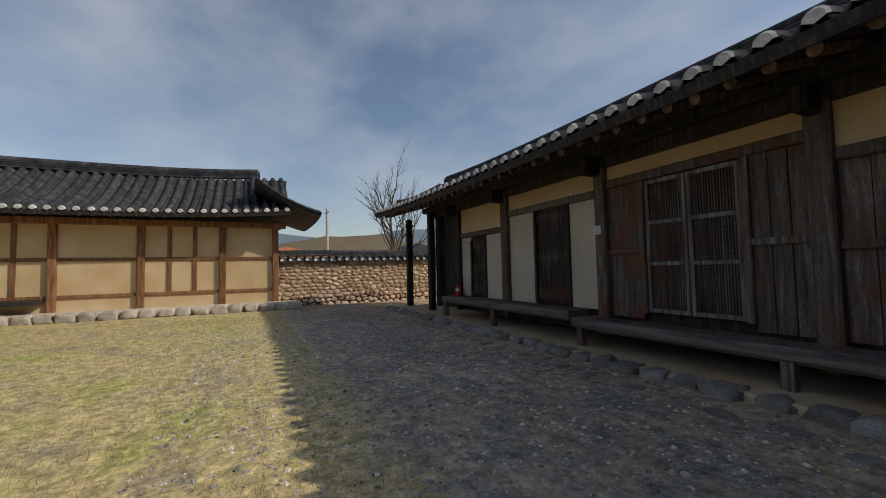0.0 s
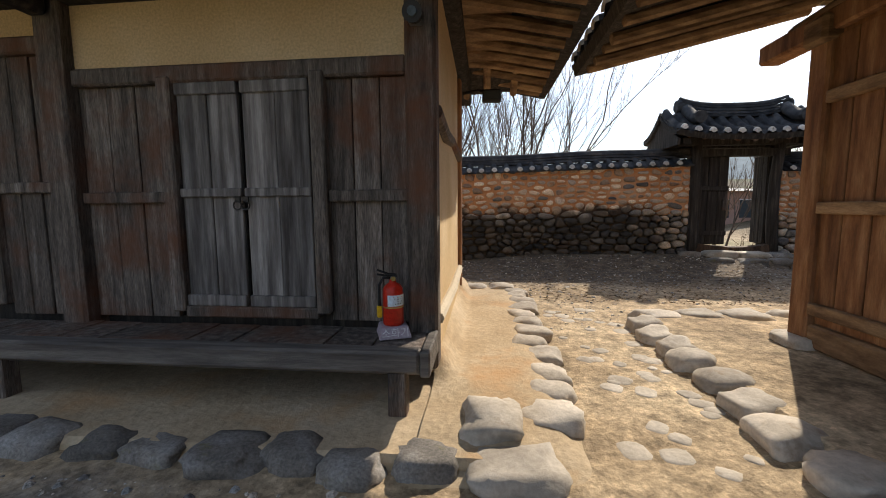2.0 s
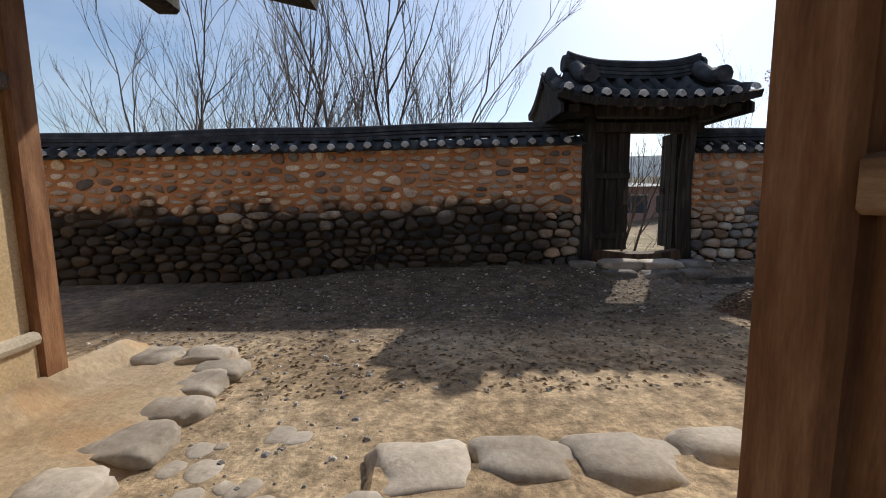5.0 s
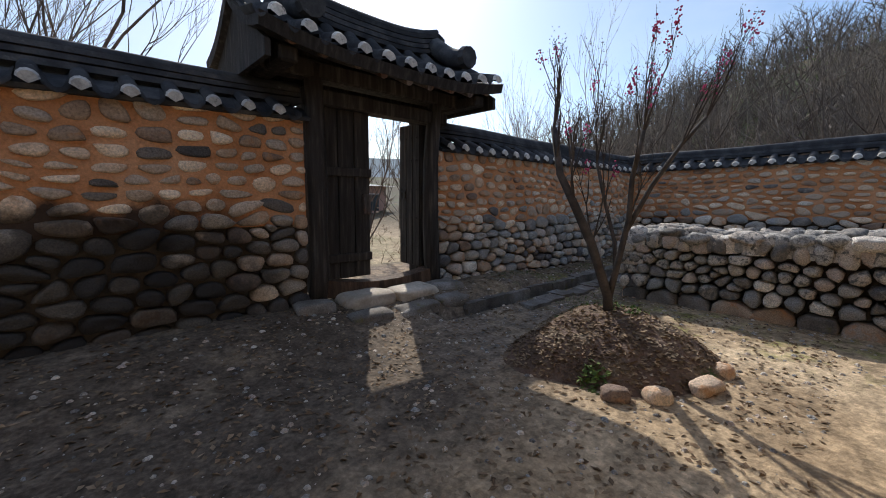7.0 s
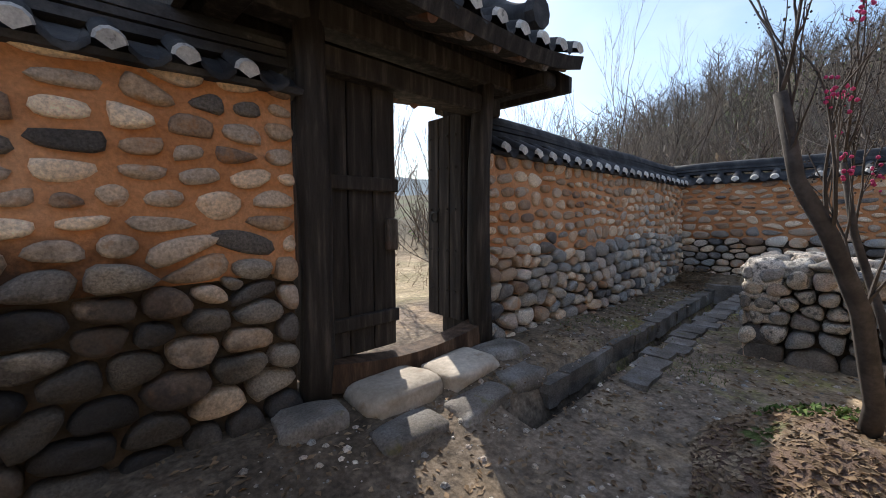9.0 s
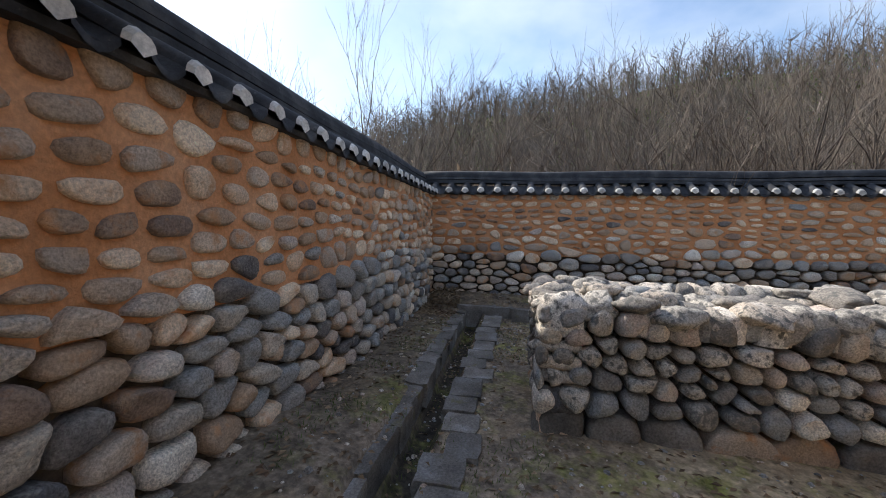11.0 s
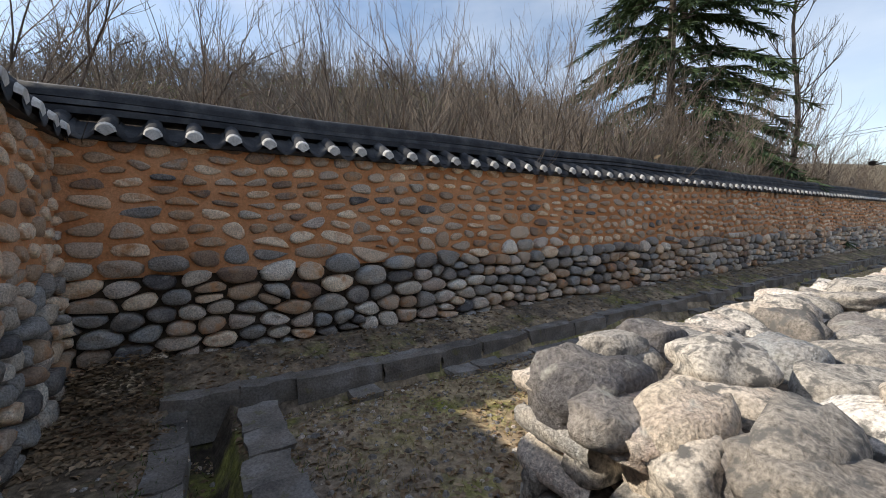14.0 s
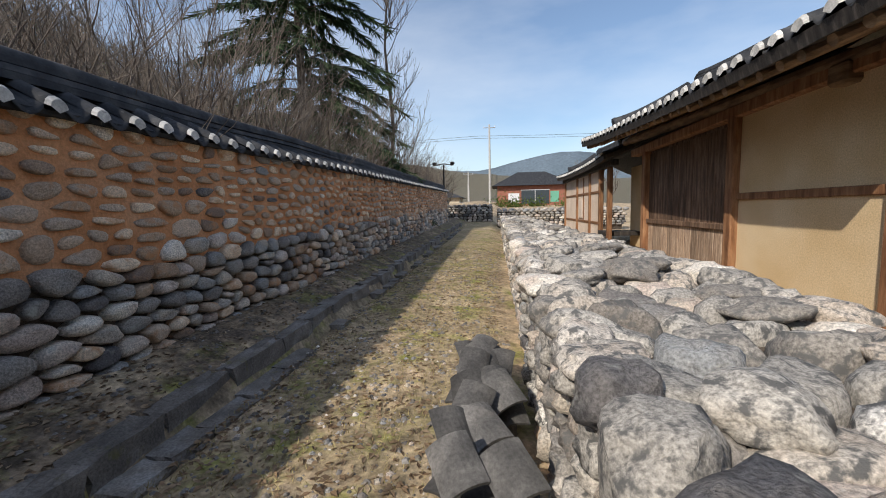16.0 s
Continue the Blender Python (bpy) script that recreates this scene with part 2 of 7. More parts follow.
M_LEAF = surface("dry_leaf", [(0, (0.12, 0.075, 0.045)), (0.5, (0.22, 0.15, 0.09)), (1, (0.36, 0.28, 0.19))], 3, 30, 0.85, 0.2, 0.004, vary=0.35)
M_GREEN = surface("spring_green", [(0, (0.06, 0.11, 0.025)), (1, (0.15, 0.2, 0.05))], 5, 40, 0.8, 0.2, 0.004, vary=0.35)
M_MOUND = surface("mound_soil", [(0, (0.11, 0.075, 0.055)), (0.5, (0.19, 0.13, 0.1)), (0.8, (0.22, 0.17, 0.12)), (1, (0.1, 0.13, 0.04))], 2.5, 35, 0.95, 0.8, 0.03)
M_GRASS = surface("dry_grass", [(0, (0.26, 0.22, 0.09)), (0.6, (0.4, 0.33, 0.15)), (1, (0.3, 0.31, 0.1))], 0.8, 30, 0.9, 0.1, 0.003, vary=0.35)
M_PINK = plain("pink_petal", (0.55, 0.06, 0.18), 0.7)
M_RED = plain("red_enamel", (0.55, 0.03, 0.015), 0.3)
M_BLACK = plain("black_rubber", (0.02, 0.02, 0.022), 0.5)
M_WHITE = plain("white_paint", (0.72, 0.72, 0.74), 0.5)
M_BLUEW = plain("label_white", (0.62, 0.72, 0.8), 0.5)
M_GOLD = plain("brass", (0.55, 0.42, 0.18), 0.35, 1.0)
M_STEEL = plain("grey_steel", (0.35, 0.36, 0.38), 0.45, 0.8)
M_IRON = plain("old_iron", (0.06, 0.055, 0.05), 0.6, 0.6)
M_CONC = surface("concrete_pole", [(0, (0.4, 0.39, 0.37)), (1, (0.52, 0.51, 0.49))], 3, 40, 0.85, 0.2, 0.005)
M_BRICK = surface("red_brick", [(0, (0.26, 0.1, 0.07)), (1, (0.36, 0.16, 0.11))], 3, 40, 0.9, 0.3, 0.005)
M_PINKW = surface("pink_render", [(0, (0.4, 0.24, 0.19)), (1, (0.47, 0.3, 0.25))], 1, 40, 0.9, 0.2, 0.005)
M_GLASS = plain("dark_window", (0.06, 0.075, 0.085), 0.12)
M_SIGN = plain("shop_sign_green", (0.16, 0.42, 0.3), 0.5)
M_ORANGE = surface("orange_roof", [(0, (0.4, 0.12, 0.05)), (1, (0.5, 0.18, 0.09))], 2, 30, 0.8, 0.2, 0.01)


def ground_surface():
    m = surface("yard_earth", [(0, (0.260, 0.189, 0.117)), (0.35, (0.377, 0.280, 0.176)), (0.7, (0.468, 0.358, 0.234)), (1, (0.546, 0.429, 0.286))], 0.9, 26, 0.95, 0.55, 0.025, contrast=0.3)
    n, l = m.node_tree.nodes, m.node_tree.links
    bsdf = n["Principled BSDF"]
    base = bsdf.inputs["Base Color"].links[0].from_socket
    geo = n.new("ShaderNodeNewGeometry")

    def lay(base, colours, low, high, zone, size, detail=8):
        """Another ground cover, in some calls painted shade, where its patchy noise allows it, inside a zone (x0, x1,
        y0, y1, soft).
        """
        noise_tex = n.new("ShaderNodeTexNoise")
        noise_tex.inputs["Scale"].default_value, noise_tex.inputs["Detail"].default_value = size, detail
        noise_tex.inputs["Roughness"].default_value = 0.68
        l.new(geo.outputs["Position"], noise_tex.inputs["Vector"])
        cut = n.new("ShaderNodeMapRange")
        cut.inputs["From Min"].default_value, cut.inputs["From Max"].default_value = low, high
        l.new(noise_tex.outputs["Fac"], cut.inputs["Value"])
        fac = cut.outputs[0]
        xyz = n.new("ShaderNodeSeparateXYZ")
        l.new(geo.outputs["Position"], xyz.inputs[0])
        x0, x1, y0, y1, soft = zone
        for axis, a, b in (("X", x0, x0 + soft), ("X", x1, x1 - soft), ("Y", y0, y0 + soft), ("Y", y1, y1 - soft)):
            edge = n.new("ShaderNodeMapRange")
            edge.inputs["From Min"].default_value, edge.inputs["From Max"].default_value = a, b
            l.new(xyz.outputs[axis], edge.inputs["Value"])
            mul = n.new("ShaderNodeMath")
            mul.operation = "MULTIPLY"
            l.new(fac, mul.inputs[0])
            l.new(edge.outputs[0], mul.inputs[1])
            fac = mul.outputs[0]
        tone = n.new("ShaderNodeTexNoise")
        tone.inputs["Scale"].default_value, tone.inputs["Detail"].default_value = 30, 6
        l.new(geo.outputs["Position"], tone.inputs["Vector"])
        ramp = ramp_of(n, [(0.3, colours[0]), (0.7, colours[1])])
        l.new(tone.outputs["Fac"], ramp.inputs[0])
        over = n.new("ShaderNodeMix")
        over.data_type = "RGBA"
        l.new(fac, over.inputs["Factor"])
        l.new(base, over.inputs["A"])
        l.new(ramp.outputs["Color"], over.inputs["B"])
        return over.outputs["Result"]

    # brown earth with the north wall's shadow put into its colour
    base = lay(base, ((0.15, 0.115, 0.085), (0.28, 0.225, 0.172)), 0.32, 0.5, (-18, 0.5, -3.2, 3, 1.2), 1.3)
    # dark brown beds at both wall feet, their shade partly painted in
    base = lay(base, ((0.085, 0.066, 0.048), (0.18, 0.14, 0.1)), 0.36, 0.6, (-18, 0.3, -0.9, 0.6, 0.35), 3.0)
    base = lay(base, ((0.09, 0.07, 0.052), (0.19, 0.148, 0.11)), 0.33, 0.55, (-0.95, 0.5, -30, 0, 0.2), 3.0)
    # drain bed: near-black, so painted shade makes the trench read as deep
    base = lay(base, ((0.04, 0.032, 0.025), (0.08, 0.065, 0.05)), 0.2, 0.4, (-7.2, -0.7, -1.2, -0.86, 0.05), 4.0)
    base = lay(base, ((0.14, 0.13, 0.12), (0.29, 0.268, 0.245)), 0.35, 0.6, (-34, -13.5, -30, -7.5, 1.0), 2.0)
    base = lay(base, ((0.425, 0.325, 0.150), (0.625, 0.512, 0.250)), 0.3, 0.5, (-33, -12, -32, -10.7, 0.6), 1.1)
    base = lay(base, ((0.275, 0.300, 0.075), (0.450, 0.450, 0.150)), 0.5, 0.62, (-33, -12, -32, -11.4, 1.0), 0.55)
    base = lay(base, ((0.24, 0.19, 0.11), (0.38, 0.3, 0.175)), 0.4, 0.6, (-3.2, -0.6, -30, -1.5, 0.6), 1.5)
    base = lay(base, ((0.150, 0.163, 0.037), (0.275, 0.263, 0.075)), 0.5, 0.66, (-6, 0, -30, -0.3, 0.5), 2.2)
    base = lay(base, ((0.06, 0.048, 0.03), (0.1, 0.08, 0.048)), 0.02, 0.2, (4, 400, -400, 400, 10), 0.12)
    base = lay(base, ((0.18, 0.15, 0.08), (0.3, 0.27, 0.14)), 0.35, 0.65, (-400, 6, 1.5, 400, 1), 0.3)
    base = lay(base, ((0.06, 0.075, 0.03), (0.1, 0.115, 0.045)), 0.5, 0.62, (6, 400, -400, 400, 10), 0.06)
    base = lay(base, ((0.1, 0.085, 0.06), (0.17, 0.15, 0.1)), 0.05, 0.3, (-500, 500, -900, -85, 12), 0.08)
    # second, darker coat of painted shade beside the wall left of the gate
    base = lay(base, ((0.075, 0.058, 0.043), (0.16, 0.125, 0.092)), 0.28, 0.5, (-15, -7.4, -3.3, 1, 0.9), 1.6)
    # gravel: each small grain has its own tone
    cells = n.new("ShaderNodeTexVoronoi")
    cells.inputs["Scale"].default_value = 38
    l.new(geo.outputs["Position"], cells.inputs["Vector"])
    tone = n.new("ShaderNodeSeparateColor")
    l.new(cells.outputs["Color"], tone.inputs[0])
    spread = n.new("ShaderNodeMapRange")
    spread.inputs["To Min"].default_value, spread.inputs["To Max"].default_value = 0.84, 1.16
    l.new(tone.outputs[0], spread.inputs["Value"])
    clump = n.new("ShaderNodeTexNoise")
    clump.inputs["Scale"].default_value, clump.inputs["Detail"].default_value = 7, 7
    clump.inputs["Roughness"].default_value = 0.7
    l.new(geo.outputs["Position"], clump.inputs["Vector"])
    lump = n.new("ShaderNodeMapRange")
    lump.inputs["From Min"].default_value, lump.inputs["From Max"].default_value = 0.36, 0.64
    lump.inputs["To Min"].default_value, lump.inputs["To Max"].default_value = 0.55, 1.45
    l.new(clump.outputs["Fac"], lump.inputs["Value"])
    both = n.new("ShaderNodeMath")
    both.operation = "MULTIPLY"
    l.new(spread.outputs[0], both.inputs[0])
    l.new(lump.outputs[0], both.inputs[1])
    shade = n.new("ShaderNodeHueSaturation")
    l.new(both.outputs[0], shade.inputs["Value"])
    l.new(base, shade.inputs["Color"])
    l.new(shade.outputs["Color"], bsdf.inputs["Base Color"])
    return m


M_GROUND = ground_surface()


# ---- tools ----
def part(name, bm, material, parent=None, label="", smooth=False):
    """Links a bmesh as one mesh object, under a thing or a part if given."""
    me = bpy.data.meshes.new(name)
    bm.to_mesh(me)
    bm.free()
    if smooth:
        for p in me.polygons:
            p.use_smooth = True
    for m in material if isinstance(material, (list, tuple)) else [material]:
        me.materials.append(m)
    ob = new(name, me)
    if parent:
        ob.parent = parent
    if label:
        tagged(ob, label)
    return ob


def again(ob, m, parent=None, name=""):
    """Another object on the same mesh, at the pose m."""
    o = new(name or ob.name.split(".")[0], ob.data)
    o.parent = parent or ob.parent
    o.matrix_basis = m
    return o


def thing(name, label, category, group="", kind=""):
    return tagged(new(name), label, category, group, kind)


def add_box(bm, x0, x1, y0, y1, z0, z1, edge=0.0):
    r = bmesh.ops.create_cube(bm, size=1)
    bmesh.ops.transform(bm, verts=r["verts"], matrix=Matrix.LocRotScale(((x0 + x1) / 2, (y0 + y1) / 2, (z0 + z1) / 2), None, (x1 - x0, y1 - y0, z1 - z0)))
    if edge:
        edges = list({e for v in r["verts"] for e in v.link_edges})
        bmesh.ops.bevel(bm, geom=edges, offset=edge, segments=1, affect="EDGES")
    return bm


def box(x0, x1, y0, y1, z0, z1, edge=0.0):
    return add_box(bmesh.new(), min(x0, x1), max(x0, x1), min(y0, y1), max(y0, y1), min(z0, z1), max(z0, z1), edge)


def add_tube(bm, points, radii, sides=6, cap=True):
    """A tube through points."""
    points = [Vector(p) for p in points]
    rings = []
    for k, p in enumerate(points):
        d = (points[min(k + 1, len(points) - 1)] - points[max(k - 1, 0)]).normalized()
        a = d.orthogonal().normalized() if k == 0 else (rings_a - d * rings_a.dot(d)).normalized()
        rings_a = a
        b = d.cross(a)
        rings.append([bm.verts.new(p + radii[k] * (math.cos(s) * a + math.sin(s) * b)) for s in (2 * math.pi * j / sides for j in range(sides))])
    for r0, r1 in zip(rings, rings[1:]):
        for j in range(sides):
            bm.faces.new((r0[j], r0[(j + 1) % sides], r1[(j + 1) % sides], r1[j]))
    if cap and sides > 2:
        bm.faces.new(rings[0][::-1])
        bm.faces.new(rings[-1])
    return bm


def tube(points, radii, sides=8):
    return add_tube(bmesh.new(), points, radii, sides)


def crooked(x, y, z0, z1, r, seed, sides=8, wob=0.03):
    """A hand-hewn round post."""
    rng = random.Random(seed)
    n = 7
    pts = [(x + rng.uniform(-wob, wob), y + rng.uniform(-wob, wob), z0 + (z1 - z0) * k / (n - 1)) for k in range(n)]
    return tube(pts, [r * rng.uniform(0.92, 1.08) for _ in range(n)], sides)


def blob(seed, level=2, square=0.72, rough=0.16):
    """A water-worn stone in a box two units wide."""
    bm = bmesh.new()
    bmesh.ops.create_icosphere(bm, subdivisions=level, radius=1)
    off = Vector((seed * 3.7, seed * 1.9, seed * 5.3))
    for v in bm.verts:
        c = v.co.normalized()
        p = Vector([math.copysign(abs(a) ** square, a) for a in c])
        d = 1 + rough * (noise.noise(c * 1.3 + off) * 1.3 + 0.6 * noise.noise(c * 2.6 + off) + (0.25 * noise.noise(c * 6 + off) if level > 2 else 0))
        v.co = p * d
    return bm


def smooth_step(a, b, x):
    t = min(1, max(0, (x - a) / (b - a)))
    return t * t * (3 - 2 * t)


STONES = {}


def stone_mesh(kind, k, level, material, square=0.82, rough=0.27):
    key = (kind, k, level, material.name)
    if key not in STONES:
        bm = blob(k + 11, level, square, rough)
        me = bpy.data.meshes.new(kind)
        bm.to_mesh(me)
        bm.free()
        for p in me.polygons:
            p.use_smooth = True
        me.materials.append(material)
        STONES[key] = me
    return STONES[key]


def lay_stones(places, parent, name, near, level=2, far_level=1, label=""):
    """places: (pose with scale, material, nearness test). Stones for which near holds are objects; the rest are joined."""
    rng = random.Random(len(places))
    rest = {}
    for m, material in places:
        k = rng.randrange(9)
        if near(m.translation):
            o = new(name, stone_mesh(name, k, level, material))
            o.parent = parent
            o.matrix_basis = m
        else:
            rest.setdefault(material.name, (material, []))[1].append((m, k))
    for material, some in rest.values():
        verts, faces, base = [], [], 0
        for m, k in some:
            me = stone_mesh(name, k, far_level, material)
            co = np.empty(len(me.vertices) * 3)
            me.vertices.foreach_get("co", co)
            co = co.reshape(-1, 3) @ np.array(m.to_3x3()).T + np.array(m.translation)
            verts.append(co)
            idx = np.empty(len(me.loops), int)
            me.loops.foreach_get("vertex_index", idx)
            faces.append(idx.reshape(-1, 3) + base)
            base += len(co)
        me = bpy.data.meshes.new("stonework")
        me.from_pydata(np.concatenate(verts).tolist(), [], np.concatenate(faces).tolist())
        for p in me.polygons:
            p.use_smooth = True
        me.materials.append(material)
        o = new("stonework", me)
        o.parent = parent
        tagged(o, kind="stuff")


def face_pose(origin, along, out, u, v, w, h, d, rng):
    """A stone of width w, height h and depth d lying on a wall face."""
    along, out = Vector(along), Vector(out)
    rot = Matrix((along, -out, Vector((0, 0, 1)))).transposed().to_4x4()
    spot = Vector(origin) + along * u + Vector((0, 0, v)) + out * rng.uniform(-0.015, 0.02)
    lean = Matrix.Rotation(rng.uniform(-0.22, 0.22), 4, "Y")
    return Matrix.Translation(spot) @ rot @ lean @ Matrix.Diagonal((w / 2, d / 2, h / 2, 1))


def clip_cell(poly, nx, ny, d):
    """The part of a convex polygon where nx * x + ny * y <= d."""
    out = []
    for (ax, ay), (bx, by) in zip(poly, poly[1:] + poly[:1]):
        da, db = nx * ax + ny * ay - d, nx * bx + ny * by - d
        if da <= 0:
            out.append((ax, ay))
        if da * db < 0:
            t = da / (da - db)
            out.append((ax + (bx - ax) * t, ay + (by - ay) * t))
    return out


def stone_cells(seeds, bounds, gap_of, stretch=1.35):
    """Close-fitting outlines round seed points (u, v), shrunk by a joint; u is squeezed so that the stones lie flat."""
    u0, u1, v0, v1 = bounds
    grid = collections.defaultdict(list)
    for i, (u, v) in enumerate(seeds):
        grid[int(u // 0.35), int(v // 0.35)].append(i)
    cells = []
    for i, (u, v) in enumerate(seeds):
        near = [j for a in (-1, 0, 1) for b in (-1, 0, 1) for j in grid[int(u // 0.35) + a, int(v // 0.35) + b] if j != i]
        poly = [(max(u0 - u, -0.34), max(v0 - v, -0.3)), (min(u1 - u, 0.34), max(v0 - v, -0.3)), (min(u1 - u, 0.34), min(v1 - v, 0.3)), (max(u0 - u, -0.34), min(v1 - v, 0.3))]
        gap = gap_of(i)
        for j in near:
            du, dv = seeds[j][0] - u, seeds[j][1] - v
            nx, ny = du / stretch ** 2, dv
            size = math.hypot(nx, ny)
            if size < 1e-4:
                continue
            nx, ny = nx / size, ny / size
            poly = clip_cell(poly, nx, ny, (nx * du + ny * dv) / 2 - gap / 2)
            if len(poly) < 3:
                break
        cells.append(poly)
    return cells


def rounded_outline(poly, count, rounds=2):
    for _ in range(rounds):
        poly = [p for (ax, ay), (bx, by) in zip(poly, poly[1:] + poly[:1]) for p in ((ax * 0.74 + bx * 0.26, ay * 0.74 + by * 0.26), (ax * 0.26 + bx * 0.74, ay * 0.26 + by * 0.74))]
    lengths = [math.hypot(bx - ax, by - ay) for (ax, ay), (bx, by) in zip(poly, poly[1:] + poly[:1])]
    step, out, at, k = sum(lengths) / count, [], 0.0, 0
    for j in range(count):
        want = j * step
        while at + lengths[k] < want and k < len(poly) - 1:
            at += lengths[k]
            k += 1
        (ax, ay), (bx, by) = poly[k], poly[(k + 1) % len(poly)]
        t = (want - at) / max(1e-6, lengths[k])
        out.append((ax + (bx - ax) * t, ay + (by - ay) * t))
    return out


def masonry(parent, name, origin, along, upward, out, seeds, bounds, look_of, near, stretch=1.35):
    """Fitted worn stones on a face. look_of(k): (proud, joint, material, roundness 0 to 1, back)."""
    origin, along, upward, out = Vector(origin), Vector(along), Vector(upward), Vector(out)
    looks = [look_of(k) for k in range(len(seeds))]
    cells = stone_cells(seeds, bounds, lambda i: looks[i][1], stretch)
    rng = random.Random(len(seeds))
    flip = along.cross(upward).dot(out) < 0
    rest = {}
    for (u, v), poly, (proud, joint, material, roundness, back) in zip(seeds, cells, looks):
        if len(poly) < 3:
            continue
        wide, high = max(p[0] for p in poly) - min(p[0] for p in poly), max(p[1] for p in poly) - min(p[1] for p in poly)
        if wide < 0.035 or high < 0.03:
            continue
        spot = origin + along * u + upward * v
        close = near(spot)
        count = 14 if close else 9
        ring = rounded_outline(poly, count, 3 if roundness > 0.5 else (2 if roundness > 0.2 else 1))
        cx, cy = sum(p[0] for p in ring) / count, sum(p[1] for p in ring) / count
        ta, tb = rng.uniform(-0.16, 0.16), rng.uniform(-0.2, 0.2)
        shift = rng.uniform(-0.15, 0.25) * proud
        off = Vector((rng.uniform(0, 99), rng.uniform(0, 99), rng.uniform(0, 99)))
        r = roundness
        levels = ((0.94, -back), (1.0, -0.1 * proud), (0.97 - 0.05 * r, (0.66 - 0.14 * r) * proud), (0.88 - 0.17 * r, (0.95 - 0.09 * r) * proud), (0.5 - 0.1 * r, proud))
        verts = []
        for f, d in levels:
            for x, y in ring:
                px, py = cx + (x - cx) * f, cy + (y - cy) * f
                p = Vector((px, py, d))
                q = Vector((px / max(0.1, wide), py / max(0.1, high), f)) * 2.2 + off
                w = noise.noise(q)
                lift = (d + shift + (px - cx) * ta + (py - cy) * tb + proud * (0.35 * w + 0.16 * noise.noise(q * 2.7))) if d > -0.05 else d
                g = 1 + 0.1 * noise.noise(q * 1.1 + Vector((7, 0, 0)))
                verts.append(along * (px * g) + upward * (py * g) + out * lift)
        verts.append(along * cx + upward * cy + out * (proud + shift + 0.3 * proud * noise.noise(off)))
        faces = []
        for k in range(len(levels) - 1):
            for j in range(count):
                i = (j + 1) % count
                faces.append((k * count + j, k * count + i, (k + 1) * count + i, (k + 1) * count + j))
        top = (len(levels) - 1) * count
        faces.extend((top + j, top + (j + 1) % count, len(verts) - 1) for j in range(count))
        if flip:
            faces = [f[::-1] for f in faces]
        if close:
            me = bpy.data.meshes.new(name)
            me.from_pydata(verts, [], faces)
            me.shade_smooth()
            me.materials.append(material)
            o = new(name, me)
            o.parent = parent
            o.matrix_basis = Matrix.Translation(spot)
        else:
            some = rest.setdefault(material.name, (material, [], []))
            base = len(some[1])
            some[1].extend(tuple(spot + p) for p in verts)
            some[2].extend(tuple(base + i for i in f) for f in faces)
    for material, verts, faces in rest.values():
        me = bpy.data.meshes.new("stonework")
        me.from_pydata(verts, [], faces)
        me.shade_smooth()
        me.materials.append(material)
        o = new("stonework", me)
        o.parent = parent
        tagged(o, kind="stuff")


def course_seeds(length, low, high, seed, rows, widths, fill=0.0):
    """Middles of stones laid in wavering courses: rows and widths are (least, most)."""
    rng = random.Random(seed)
    seeds, v = [], low
    while v < high:
        h = rng.uniform(*rows)
        u = -rng.uniform(0, widths[1])
        while u < length + 0.1:
            w = rng.uniform(*widths) if rng.random() < 0.7 else rng.uniform(widths[0] * 0.75, widths[0] * 1.2)
            wave = 0.03 * math.sin(u * 1.7 + v * 5 + seed) + 0.02 * math.sin(u * 4.1 + v * 3)
            vv = v + h / 2 + wave + rng.uniform(-0.22, 0.22) * h
            if -0.05 < u + w / 2 < length + 0.05 and low - 0.02 < vv < high:
                seeds.append((u + w / 2, vv))
                if rng.random() < fill:
                    seeds.append((u + w + rng.uniform(-0.03, 0.03), vv + rng.choice((-0.5, 0.5)) * h))
            u += w
        v += h
    return seeds


# ---- ground ----
def ground_height(x, y):
    lane = 0.02 * max(0, -y - 3) * smooth_step(-3.6, -2.4, x) * (1 if y > -27 else 0) + (0.48 * smooth_step(-3.6, -2.4, x) if y <= -27 else 0)
    yard = min(2.0, 0.05 * max(0, -y - 27)) * smooth_step(-40, -20, x)
    bank_a = 0.2 * smooth_step(-1.5, -0.3, y) * (smooth_step(-14, -11, x) * (1 - 0.5 * smooth_step(-5.0, -4.0, x))) * (1 - smooth_step(3, 9, y))
    bank_b = (0.14 * smooth_step(-0.78, -0.7, x) + 0.15 * smooth_step(-0.7, -0.1, x)) * (1 - smooth_step(1, 4, x)) * smooth_step(0.5, -0.5, y)
    hill = 21 * (0.94 + 0.16 * smooth_step(-4, -34, y)) * smooth_step(9, 60, x) * (1 - smooth_step(-50, -125, y) * 0.8) * (1 - smooth_step(-5, 60, y))
    far = 26 * smooth_step(70, 260, math.hypot(x, y)) * (0.6 + 0.5 * noise.noise(Vector((x * 0.006, y * 0.006, 3))))
    low = -1.2 * smooth_step(1.0, 8, y) * (1 - smooth_step(6, 20, x)) * (1 - smooth_step(60, 120, y))
    rough = 0.012 * noise.noise(Vector((x * 1.7, y * 1.7, 0))) + 0.02 * noise.noise(Vector((x * 0.5, y * 0.5, 7)))
    if x > 10:
        rough += 1.6 * smooth_step(14, 40, x) * noise.noise(Vector((x * 0.05, y * 0.05, 1)))
    return max(bank_a, bank_b) + lane + yard + hill + far + low + rough


def trench(x, y):
    if -7.2 < x < -0.7 and -1.16 < y < -0.9:
        return -0.3
    if -1.0 < x < -0.74 and -26 < y < -1.2:
        return -0.08
    return 0.0


